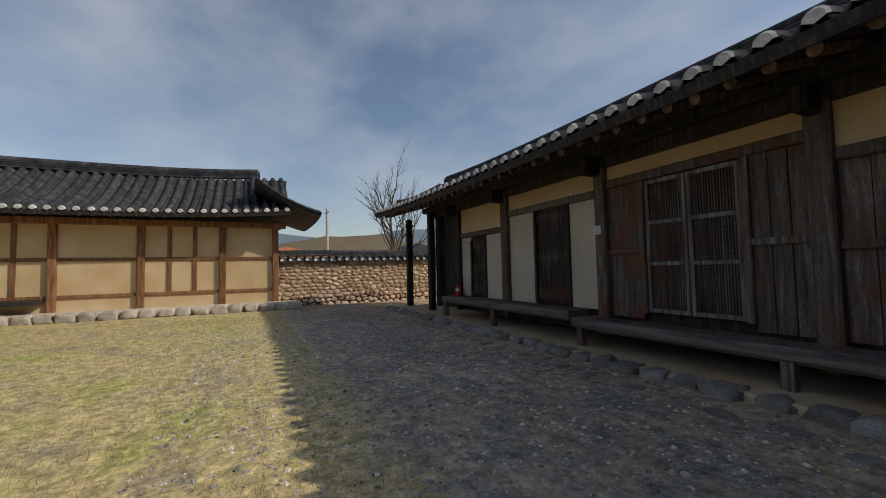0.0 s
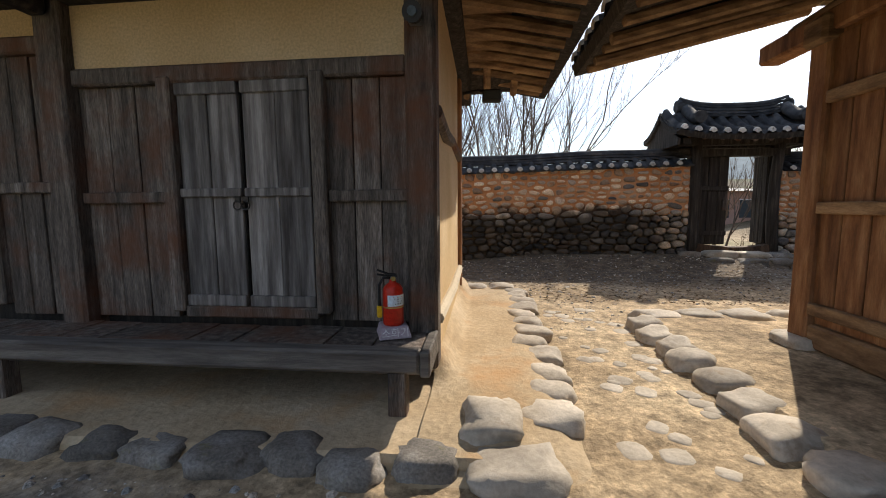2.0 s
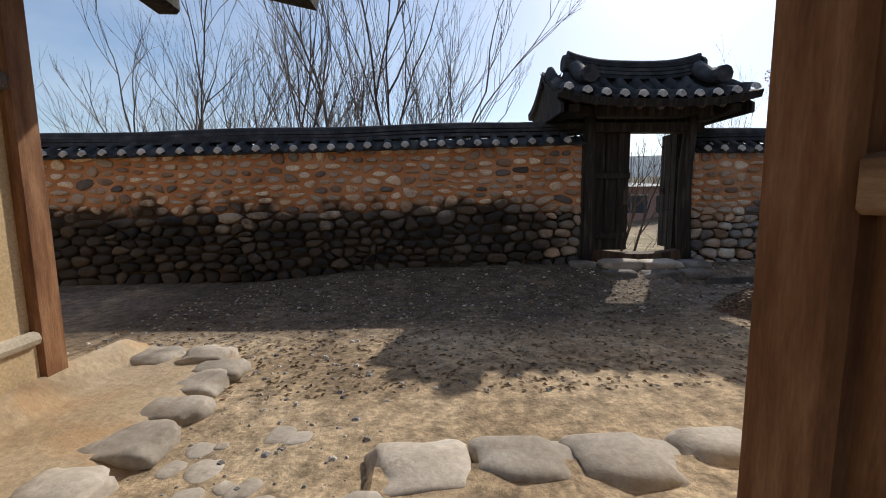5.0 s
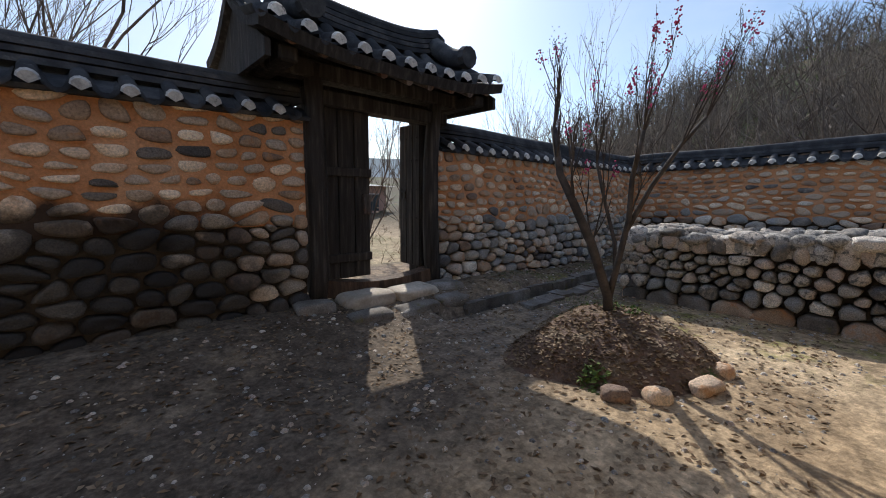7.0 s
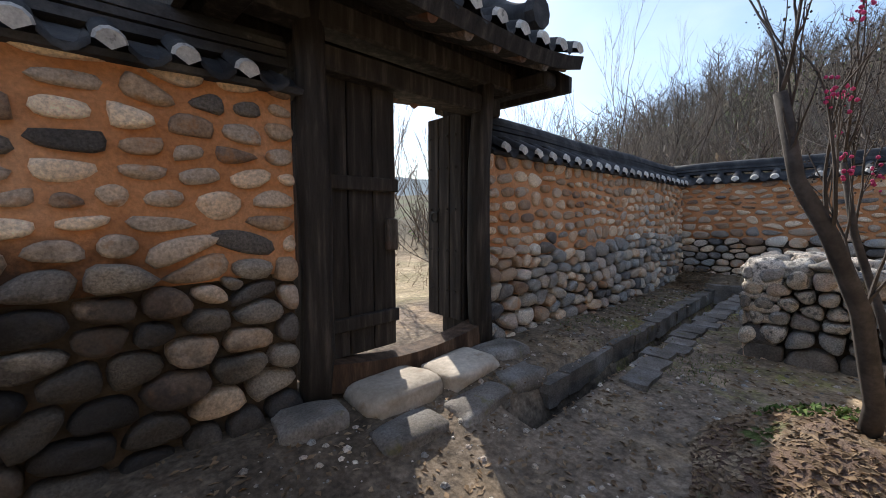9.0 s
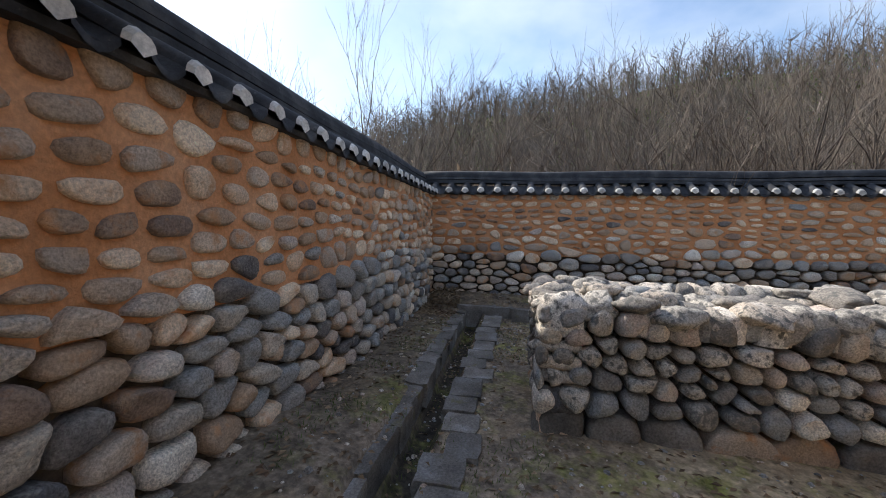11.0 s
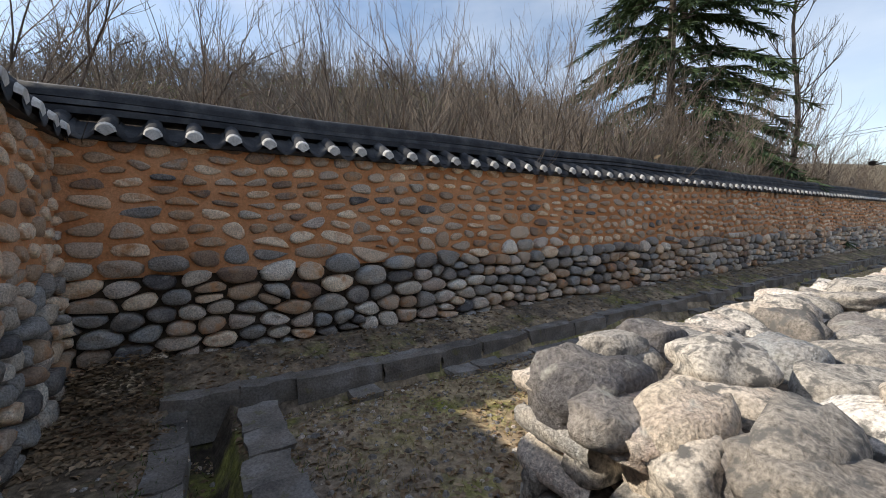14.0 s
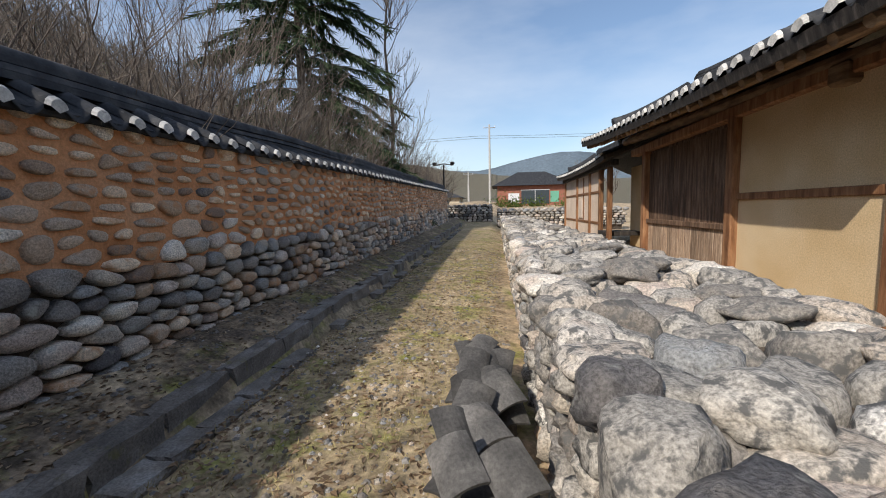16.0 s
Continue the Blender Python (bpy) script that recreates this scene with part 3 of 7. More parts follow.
def axis_steps(lo, hi, near_lo, near_hi, fine):
    mid = np.arange(near_lo, near_hi, fine)
    left = near_lo - np.geomspace(0.4, near_lo - lo, 30)[::-1]
    right = near_hi + np.geomspace(0.4, hi - near_hi, 30)
    return np.concatenate([left, mid, right])


def build_ground():
    xs = axis_steps(-900, 900, -31, 2.5, 0.13)
    ys = axis_steps(-900, 900, -26, 2.5, 0.13)
    verts = [(x, y, ground_height(x, y) + trench(x, y)) for y in ys.tolist() for x in xs.tolist()]
    nx = len(xs)
    faces = [(j * nx + i, j * nx + i + 1, (j + 1) * nx + i + 1, (j + 1) * nx + i) for j in range(len(ys) - 1) for i in range(nx - 1)]
    me = bpy.data.meshes.new("ground")
    me.from_pydata(verts, [], faces)
    for p in me.polygons:
        p.use_smooth = True
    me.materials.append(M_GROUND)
    return tagged(new("ground", me), "bare tan yard earth with dry grass patches", "ground", kind="structure")


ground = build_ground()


# ---- tiles ----
def tile_row_mesh(profile, radius=0.075, pitch=0.27, cap=True):
    """One course of rounded cover tiles down a slope, with the hollow pan tiles beside it. profile: (out, z) from ridge to eave."""
    bm = bmesh.new()
    pts = [Vector((0, -o, z)) for o, z in profile]
    total = sum((b - a).length for a, b in zip(pts, pts[1:]))
    count = max(1, round(total / 0.3))
    rings = []

    def at(s):
        for a, b in zip(pts, pts[1:]):
            d = (b - a).length
            if s <= d + 1e-6:
                return a + (b - a) * min(1, s / d)
            s -= d
        return pts[-1]

    stations = []
    for k in range(count):
        stations += [(total * k / count + 0.002, 0.93), (total * (k + 1) / count - 0.002, 1.06)]
    sides = 6
    for s, f in stations:
        p = at(s)
        ring = [bm.verts.new(p + Vector((radius * f * math.cos(a), 0, radius * f * math.sin(a) + 0.03))) for a in (math.pi * j / sides for j in range(sides + 1))]
        rings.append(ring)
    for a, b in zip(rings, rings[1:]):
        for j in range(sides):
            bm.faces.new((a[j], a[j + 1], b[j + 1], b[j]))
    # hollow tiles on one side
    half = pitch - 2 * radius
    trough = []
    for s, f in stations:
        p = at(s)
        trough.append([bm.verts.new(p + Vector((radius + half * j / 4, 0, 0.03 - 0.055 * math.sin(math.pi * j / 4) + (0.02 if f > 1 else 0) - 0.012))) for j in range(5)])
    for a, b in zip(trough, trough[1:]):
        for j in range(4):
            bm.faces.new((a[j], a[j + 1], b[j + 1], b[j]))
    lip = [bm.verts.new(v.co + Vector((0, 0.0, -0.03))) for v in trough[-1]]
    for j in range(4):
        bm.faces.new((trough[-1][j], trough[-1][j + 1], lip[j + 1], lip[j]))
    if cap:
        end = rings[-1]
        tip = at(total)
        d = (pts[-1] - pts[-2]).normalized()
        inner = [bm.verts.new(v.co + d * 0.035 - (v.co - tip - Vector((0, 0, 0.03))) * 0.18) for v in end]
        low = bm.verts.new(tip + d * 0.03 + Vector((0, 0, -0.005)))
        for j in range(sides):
            f = bm.faces.new((end[j], end[j + 1], inner[j + 1], inner[j]))
            f.material_index = 1
            f = bm.faces.new((inner[j], inner[j + 1], low))
            f.material_index = 1
    me = bpy.data.meshes.new("tile_course")
    bm.to_mesh(me)
    bm.free()
    for p in me.polygons:
        p.use_smooth = p.material_index == 0
    me.materials.append(M_TILE)
    me.materials.append(M_LIME)
    return me


def coping(parent, start, along, length, out, z_eave, half, rise, rise_along=0.0):
    """A tiled wall top: cover tiles on both slopes and a stacked ridge."""
    along, out = Vector(along).normalized(), Vector(out).normalized()
    start = Vector(start)
    mesh = tile_row_mesh([(0.05, rise), (half * 0.5, rise * 0.42), (half, 0.0)], 0.062, 0.29)
    n = int(length / 0.29)
    rng = random.Random(int(length * 10))
    up = lambda s: rise_along * s
    for side in (1, -1):
        o = out * side
        rot = Matrix((Vector((0, 0, 1)).cross(o) * -1, -o, Vector((0, 0, 1)))).transposed().to_4x4()
        for k in range(n):
            s = (k + 0.5) * 0.29
            p = start + along * s + Vector((0, 0, z_eave + up(s) + rng.uniform(-0.008, 0.008)))
            row = new("cover_tile", mesh)
            row.parent = parent
            row.matrix_basis = Matrix.Translation(p) @ rot @ Matrix.Rotation(rng.uniform(-0.03, 0.03), 4, "Z") @ Matrix.Diagonal((-1 if (rot.determinant() < 0) else 1, 1, 1, 1))
    side = out
    for k, (w, h0, h1) in enumerate(((0.13, 0.02, 0.075), (0.115, 0.085, 0.13), (0.1, 0.14, 0.185))):
        bm = bmesh.new()
        steps = max(2, int(length / 0.4))
        ring = []
        for j in range(steps + 1):
            s = length * j / steps
            wob = 0.012 * math.sin(s * 1.9) + 0.008 * math.sin(s * 0.7 + k)
            c = start + along * s + Vector((0, 0, z_eave + rise + up(s) + wob))
            ring.append([bm.verts.new(c + side * a + Vector((0, 0, b))) for a, b in ((-w, h0), (w, h0), (w * 0.9, h1), (-w * 0.9, h1))])
        for a, b in zip(ring, ring[1:]):
            for q in range(4):
                bm.faces.new((a[q], a[(q + 1) % 4], b[(q + 1) % 4], b[q]))
        bm.faces.new(ring[0])
        bm.faces.new(ring[-1])
        part("ridge_course", bm, M_TILE, parent)
    # rounded top course
    bm = bmesh.new()
    pts = [start + along * (length * j / 40) + Vector((0, 0, z_eave + rise + 0.175 + up(length * j / 40) + 0.012 * math.sin(length * j / 40 * 1.9))) for j in range(41)]
    part("ridge_cap", add_tube(bm, pts, [0.085] * 41, 8), M_TILE, parent, smooth=True)
    # bed under the tiles
    bm = bmesh.new()
    ring = []
    for j in (0, 1):
        s = length * j
        c = start + along * s + Vector((0, 0, z_eave + up(s)))
        ring.append([bm.verts.new(c + side * a + Vector((0, 0, b))) for a, b in ((-half + 0.03, -0.03), (half - 0.03, -0.03), (half - 0.02, 0.0), (0.1, rise - 0.02), (-0.1, rise - 0.02), (-half + 0.02, 0.0))])
    for q in range(6):
        bm.faces.new((ring[0][q], ring[0][(q + 1) % 6], ring[1][(q + 1) % 6], ring[1][q]))
    bm.faces.new(ring[0])
    bm.faces.new(ring[1])
    part("tile_bed", bm, M_TILE, parent)


def rubble_wall(name, label, start, along, out, length, thick, top, split, seed, near, rise=0.0, stones=M_STONE, warm=M_WARM, clay=M_CLAY, flat=1.7, rows=(0.108, 0.138), widths=(0.19, 0.34), tan=0.3):
    """A clay-bound rubble wall: close-fitting stones below, stones bedded in clay above. start lies on its inner face; out points into the yard."""
    along, out = Vector(along).normalized(), Vector(out).normalized()
    start = Vector(start)
    wall = thing(name, label, "wall", kind="structure")
    bm = bmesh.new()
    for a, b, inset, slot in ((-0.6, split - 0.1, 0.035, 1), (split - 0.1, top, 0.0, 0)):
        c0, c1 = start - out * inset, start + along * length - out * inset
        back = -out * (thick - 2 * inset)
        lift = Vector((0, 0, rise * length))
        vs = [bm.verts.new(p + Vector((0, 0, z)) + l) for z in (a, b) for p, l in ((c0, Vector()), (c1, lift), (c1 + back, lift), (c0 + back, Vector()))]
        for q in range(4):
            f = bm.faces.new((vs[q], vs[(q + 1) % 4], vs[4 + (q + 1) % 4], vs[4 + q]))
            f.material_index = slot
        for f in (bm.faces.new(vs[:4]), bm.faces.new(vs[4:])):
            f.material_index = slot
    bmesh.ops.recalc_face_normals(bm, faces=bm.faces)
    part("core", bm, [clay, M_GAP], wall)
    rng = random.Random(seed)
    border = lambda u: split + 0.14 * noise.noise(Vector((u * 0.8, seed, 0))) + 0.05 * noise.noise(Vector((u * 3.1, seed, 4)))
    low = [p for p in course_seeds(length, -0.04, split + 0.2, seed, (0.125, 0.185), (0.19, 0.4), 0.08) if p[1] <= border(p[0])]
    high = [p for p in course_seeds(length, split - 0.2, top - 0.03, seed + 50, rows, widths) if p[1] > border(p[0]) + 0.04]
    high = [p for p in high if rng.random() < 0.94]
    seeds = low + high

    def look_of(k):
        if k < len(low):
            return rng.uniform(0.05, 0.085), rng.uniform(0.008, 0.026), warm if rng.random() < tan else stones, rng.uniform(0.1, 0.85), 0.1
        fade = min(1, max(0, (seeds[k][1] - border(seeds[k][0])) / 0.3))
        return rng.uniform(0.022, 0.04), rng.uniform(0.02, 0.036) + 0.016 * fade, warm if rng.random() < 0.92 else stones, rng.uniform(0.15, 0.85), 0.03

    tilt = (along + Vector((0, 0, rise)))
    masonry(wall, "stone", start, tilt, (0, 0, 1), out, seeds, (0, length, -0.1, top), look_of, near, flat)
    return wall


TOP = 2.1
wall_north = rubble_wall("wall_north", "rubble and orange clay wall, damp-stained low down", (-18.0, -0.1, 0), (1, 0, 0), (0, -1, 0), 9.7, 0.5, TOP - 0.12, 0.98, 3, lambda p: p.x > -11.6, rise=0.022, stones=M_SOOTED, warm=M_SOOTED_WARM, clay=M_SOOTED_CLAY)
coping(wall_north, (-18.0, 0.15, 0), (1, 0, 0), 9.75, (0, -1, 0), TOP - 0.12, 0.36, 0.16, 0.022)
wall_north_2 = rubble_wall("wall_north_2", "rubble wall with orange clay above grey stones", (-6.42, -0.1, 0), (1, 0, 0), (0, -1, 0), 6.42, 0.5, TOP - 0.03, 1.1, 4, lambda p: p.x < -2.2)
coping(wall_north_2, (-6.4, 0.15, 0), (1, 0, 0), 6.5, (0, -1, 0), TOP - 0.05, 0.35, 0.16)
wall_east = rubble_wall("wall_east", "long rubble wall with orange clay above grey stones", (0, 0.4, 0), (0, -1, 0), (-1, 0, 0), 25.2, 0.5, TOP - 0.02, 1.05, 5, lambda p: p.y > -4.6, rise=0.016, flat=1.85, rows=(0.098, 0.128), widths=(0.2, 0.38))
coping(wall_east, (0.25, 0.3, 0), (0, -1, 0), 25.2, (-1, 0, 0), TOP - 0.04, 0.36, 0.16, 0.016)


# ---- roofs and buildings ----
def tiled_slope(parent, ridge_c, half_len, run, z_ridge, z_eave, along, out, pitch=0.27, sag=0.12, lift=0.12, radius=0.075):
    """One slope of a tiled roof: a curved bed and its tile rows. ridge_c: middle of the ridge in plan."""
    along, out = Vector(along).normalized(), Vector(out).normalized()
    prof = []
    for k in range(7):
        t = k / 6
        prof.append((run * t, (z_ridge - z_eave) * ((1 - t) ** 1.0) - sag * math.sin(math.pi * t)))
    mesh = tile_row_mesh(prof, radius, pitch)
    n = int(2 * half_len / pitch)
    rot = Matrix((Vector((0, 0, 1)).cross(out) * -1, -out, Vector((0, 0, 1)))).transposed().to_4x4()
    rng = random.Random(int(half_len * 100 + run * 7))
    for k in range(n):
        s = -half_len + (k + 0.5) * 2 * half_len / n
        z = z_eave + lift * abs(s / half_len) ** 3
        row = new("tile_course", mesh)
        row.parent = parent
        row.matrix_basis = Matrix.Translation(Vector(ridge_c) + along * s + Vector((0, 0, z))) @ rot @ Matrix.Rotation(rng.uniform(-0.008, 0.008), 4, "Z")
    bm = bmesh.new()
    top, low = [], []
    for j in range(13):
        s = -half_len + 2 * half_len * j / 12
        z = z_eave + lift * abs(s / half_len) ** 3
        top.append([bm.verts.new(Vector(ridge_c) + along * s + out * o + Vector((0, 0, z + h - 0.02))) for o, h in prof])
        low.append([bm.verts.new(Vector(ridge_c) + along * s + out * (o - 0.03) + Vector((0, 0, z + h - 0.13))) for o, h in prof])
    for j in range(12):
        for k in range(6):
            bm.faces.new((top[j][k], top[j + 1][k], top[j + 1][k + 1], top[j][k + 1]))
            bm.faces.new((low[j][k], low[j][k + 1], low[j + 1][k + 1], low[j + 1][k]))
        bm.faces.new((top[j][6], top[j + 1][6], low[j + 1][6], low[j][6]))
    for j in (0, 12):
        for k in range(6):
            bm.faces.new((top[j][k], top[j][k + 1], low[j][k + 1], low[j][k]))
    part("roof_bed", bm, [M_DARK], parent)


def ridge(parent, a, b, h=0.22, w=0.11, rise=0.12):
    """A stacked tile ridge from a to b with upturned ends."""
    a, b = Vector(a), Vector(b)
    d = (b - a).normalized()
    side = Vector((-d.y, d.x, 0)).normalized()
    layers = 4
    for k in range(layers + 1):
        bm = bmesh.new()
        rings = []
        for j in range(21):
            u = j / 10 - 1
            c = a + (b - a) * (j / 20) + Vector((0, 0, rise * abs(u) ** 3 + h * k / layers))
            if k == layers:
                sect = [(0.085 * math.cos(q), 0.07 * math.sin(q)) for q in [math.pi * i / 6 for i in range(7)]]
            else:
                ww = w + 0.02 - 0.008 * k
                sect = [(-ww, 0.006), (-ww, h / layers - 0.008), (ww, h / layers - 0.008), (ww, 0.006)]
            rings.append([bm.verts.new(c + side * x + Vector((0, 0, z))) for x, z in sect])
        n = len(rings[0])
        for r0, r1 in zip(rings, rings[1:]):
            for q in range(n):
                bm.faces.new((r0[q], r0[(q + 1) % n], r1[(q + 1) % n], r1[q]))
        bm.faces.new(rings[0])
        bm.faces.new(rings[-1])
        bmesh.ops.recalc_face_normals(bm, faces=bm.faces)
        part("ridge_course", bm, M_TILE, parent)
    for end, s in ((a, -1), (b, 1)):
        c = end + Vector((0, 0, rise + h * 0.5)) + d * s * 0.03
        bm = bmesh.new()
        add_tube(bm, [c - d * s * 0.02, c + d * s * 0.05], [0.15, 0.13], 10)
        part("end_tile", bm, M_TILE, parent)


def gable_ridges(parent, c, along, out, half_len, run, z_ridge, z_eave, sag=0.12, lift=0.12):
    """Thick tile courses that run down both ends of a slope, closed by a lime-filled round tile."""
    along, out = Vector(along).normalized(), Vector(out).normalized()
    for s in (-1, 1):
        pts = []
        for k in range(7):
            t = 0.1 + 0.62 * k / 6
            z = z_eave + lift + (z_ridge - z_eave) * (1 - t) - sag * math.sin(math.pi * t) + 0.1 + (0.1 * max(0, t - 0.45) ** 1.5 * 4)
            pts.append(Vector(c) + along * s * (half_len - 0.16) + out * run * t + Vector((0, 0, z)))
        bm = bmesh.new()
        add_tube(bm, pts, [0.12] * 7, 8)
        part("gable_ridge", bm, M_TILE, parent, smooth=True)
        e = pts[-1]
        d = (pts[-1] - pts[-2]).normalized()
        bm = bmesh.new()
        add_tube(bm, [e - d * 0.03, e + d * 0.05], [0.14, 0.13], 10)
        part("end_tile", bm, M_TILE, parent)


def rafters(parent, c, along, out, half_len, x0, x1, z0, z1, spacing, r, material=M_LOG, lift=0.1):
    """Round rafters from (x0, z0) near the wall to (x1, z1) at the eave."""
    along, out = Vector(along).normalized(), Vector(out).normalized()
    n = max(2, round(2 * half_len / spacing))
    bm = tube([out * x0 + Vector((0, 0, z0)), out * x1 + Vector((0, 0, z1))], [r, r * 0.85], 8)
    first = part("rafter", bm, material, parent, smooth=False)
    rng = random.Random(int(half_len * 91))
    for k in range(n):
        s = -half_len + 2 * half_len * (k + 0.5) / n
        m = Matrix.Translation(Vector(c) + along * (s + rng.uniform(-0.03, 0.03)) + Vector((0, 0, lift * abs(s / half_len) ** 3 + rng.uniform(-0.015, 0.015))))
        if k == 0:
            first.matrix_basis = m
        else:
            again(first, m)


# ---- gate in the north wall ----
def build_gate():
    gate = thing("wall_gate", "small tiled gate with one dark wooden leaf open", "gate")
    y0, y1 = -0.1, 0.35
    for x, s, bow in ((-8.2, 1, -0.03), (-6.48, 2, 0.08)):
        bm = crooked(x, y0 - 0.02, 0.1, 2.75, 0.105, s, 10, 0.014)
        for v in bm.verts:
            v.co.x -= bow * math.sin(math.pi * (v.co.z - 0.1) / 2.65)
        part("post", bm, M_DARK, gate, smooth=True)
    for x in (-8.12, -6.5):
        part("post", box(x - 0.06, x + 0.06, y0 + 0.16, y1, 0.25, 2.6, 0.01), M_DARK, gate)
    part("lintel", box(-8.25, -6.3, y0 - 0.08, y0 + 0.14, 2.36, 2.52, 0.015), M_DARK, gate)
    part("beam", box(-8.75, -6.0, y0 - 0.12, y0 + 0.1, 2.6, 2.78, 0.02), M_DARK, gate)
    part("beam", box(-8.75, -6.0, y1, y1 + 0.2, 2.6, 2.78, 0.02), M_DARK, gate)
    for x in (-8.62, -6.12):
        part("cross_beam", box(x - 0.09, x + 0.09, -0.6, 0.84, 2.58, 2.72, 0.02), M_DARK, gate)
    # bowed threshold
    bm = bmesh.new()
    ring = []
    for k in range(13):
        u = k / 6 - 1
        x = -7.28 + u * 0.86
        z = 0.36 + 0.1 * u * u
        ring.append([bm.verts.new((x, y, zz)) for y, zz in ((-0.18, z - 0.2), (-0.18, z), (0.0, z + 0.01), (0.0, z - 0.2))])
    for a, b in zip(ring, ring[1:]):
        for q in range(4):
            bm.faces.new((a[q], a[(q + 1) % 4], b[(q + 1) % 4], b[q]))
    part("threshold", bm, M_UMBER, gate)
    leaf = part("door_leaf", box(-8.1, -7.46, -0.03, 0.02, 0.42, 2.4, 0.008), M_DARK, gate, "closed dark plank leaf")
    for k in range(3):
        x = -8.09 + k * 0.21
        part("plank", box(x, x + 0.2, -0.055, -0.03, 0.43, 2.39, 0.006), M_DARK, leaf)
    part("rail", box(-8.1, -7.46, -0.09, -0.05, 1.62, 1.72, 0.008), M_DARK, leaf)
    part("rail", box(-8.1, -7.46, -0.09, -0.05, 0.62, 0.72, 0.008), M_DARK, leaf)
    leaf2 = part("door_leaf", box(-6.6, -6.55, 0.02, 0.53, 0.42, 2.4, 0.008), M_DARK, gate, "open dark plank leaf")
    for k in range(3):
        y = 0.03 + k * 0.165
        part("plank", box(-6.625, -6.6, y, y + 0.155, 0.43, 2.39, 0.006), M_DARK, leaf2)
    bm = bmesh.new()
    add_tube(bm, [(-6.64, 0.4 + 0.05 * math.cos(a), 1.42 + 0.05 * math.sin(a)) for a in [2 * math.pi * k / 12 for k in range(13)]], [0.007] * 13, 5, False)
    part("ring_handle", bm, M_IRON, leaf2)
    for z in (0.7, 1.1, 1.5, 1.9, 2.2):
        for k in range(4):
            bm = bmesh.new()
            bmesh.ops.create_icosphere(bm, subdivisions=1, radius=0.014)
            bmesh.ops.translate(bm, verts=bm.verts[:], vec=(-6.628, 0.1 + 0.12 * k, z))
            part("stud", bm, M_IRON, leaf2)
    hinge = Matrix.Translation((-6.575, 0.02, 0))
    leaf2.matrix_basis = hinge @ Matrix.Rotation(-0.06, 4, "Z") @ hinge.inverted()
    part("latch_plate", box(-6.636, -6.625, 0.36, 0.46, 1.38, 1.48, 0.003), M_IRON, leaf2)
    part("latch_bar", box(-7.58, -7.48, -0.11, -0.056, 1.18, 1.42, 0.012), M_WOOD, leaf)
    roof = part("roof", box(-8.85, -5.95, -0.1, 0.35, 2.78, 2.9), M_DARK, gate)
    c = (-7.38, 0.12, 0)
    for out in ((0, -1, 0), (0, 1, 0)):
        tiled_slope(roof, c, 1.54, 0.88, 3.26, 2.76, (1, 0, 0), out, 0.27, 0.1, 0.14)
        gable_ridges(roof, c, (1, 0, 0), out, 1.18, 0.98, 3.26, 2.78, 0.1, 0.14)
        rafters(roof, c, (1, 0, 0), out, 1.42, 0.0, 0.84, 3.03, 2.64, 0.3, 0.055, M_WOOD, 0.12)
    ridge(roof, (-8.5, 0.12, 3.24), (-6.28, 0.12, 3.22), 0.26, 0.1, 0.14)
    for x in (-8.86, -5.95):
        bm = bmesh.new()
        vs = [bm.verts.new((x, y, z)) for y, z in ((-0.68, 2.7), (0.12, 3.2), (0.92, 2.7), (0.92, 2.56), (-0.68, 2.56))]
        bm.faces.new(vs)
        r = bmesh.ops.extrude_face_region(bm, geom=bm.faces[:])
        bmesh.ops.translate(bm, verts=[v for v in r["geom"] if isinstance(v, bmesh.types.BMVert)], vec=(0.05, 0, 0))
        bmesh.ops.recalc_face_normals(bm, faces=bm.faces)
        part("gable_board", bm, M_DARK, roof)
    return gate


build_gate()
for k, (x, y, w, d, z) in enumerate(((-8.35, -0.35, 0.42, 0.3, 0.2), (-7.72, -0.38, 0.62, 0.42, 0.22), (-7.08, -0.4, 0.66, 0.4, 0.2), (-6.5, -0.36, 0.5, 0.34, 0.18), (-7.9, -0.72, 0.5, 0.3, 0.1), (-7.3, -0.76, 0.6, 0.28, 0.09), (-6.7, -0.7, 0.5, 0.26, 0.09))):
    o = new("step_stone", stone_mesh("step_stone", k, 3, M_RIVER if k in (1, 2) else M_KERB, 0.45, 0.14))
    o.matrix_basis = Matrix.Translation((x, y, z)) @ Matrix.Rotation(0.1 * (k % 3 - 1), 4, "Z") @ Matrix.Diagonal((w / 2, d / 2, 0.09, 1))
    tagged(o, "flat worn step stone before the gate", "step stone", "gate steps")


M_PLANKDOOR = surface("grey_plank", [(0, (0.07, 0.06, 0.056)), (0.5, (0.16, 0.145, 0.138)), (1, (0.32, 0.295, 0.28))], 3, 26, 0.8, 0.6, 0.008, vary=0.2, grain=(7, 7, 0.5), spots=((0.1, 0.055, 0.035), 1.8, 0.6, 0.75))


# ---- long dark house with the porch ----
def plank_panel(parent, x0, x1, z0, z1, y, n, seed, material=M_WOOD, name="panel"):
    """Upright boards side by side, facing the yard."""
    rng = random.Random(seed)
    frame_ob = part(name, box(x0, x1, y + 0.03, y + 0.05, z0, z1), M_DARK, parent)
    w = (x1 - x0) / n
    for k in range(n):
        d = rng.uniform(0, 0.012)
        part("board", box(x0 + k * w + 0.004, x0 + (k + 1) * w - 0.004, y - d, y + 0.028, z0, z1, 0.004), material, frame_ob)
    return frame_ob


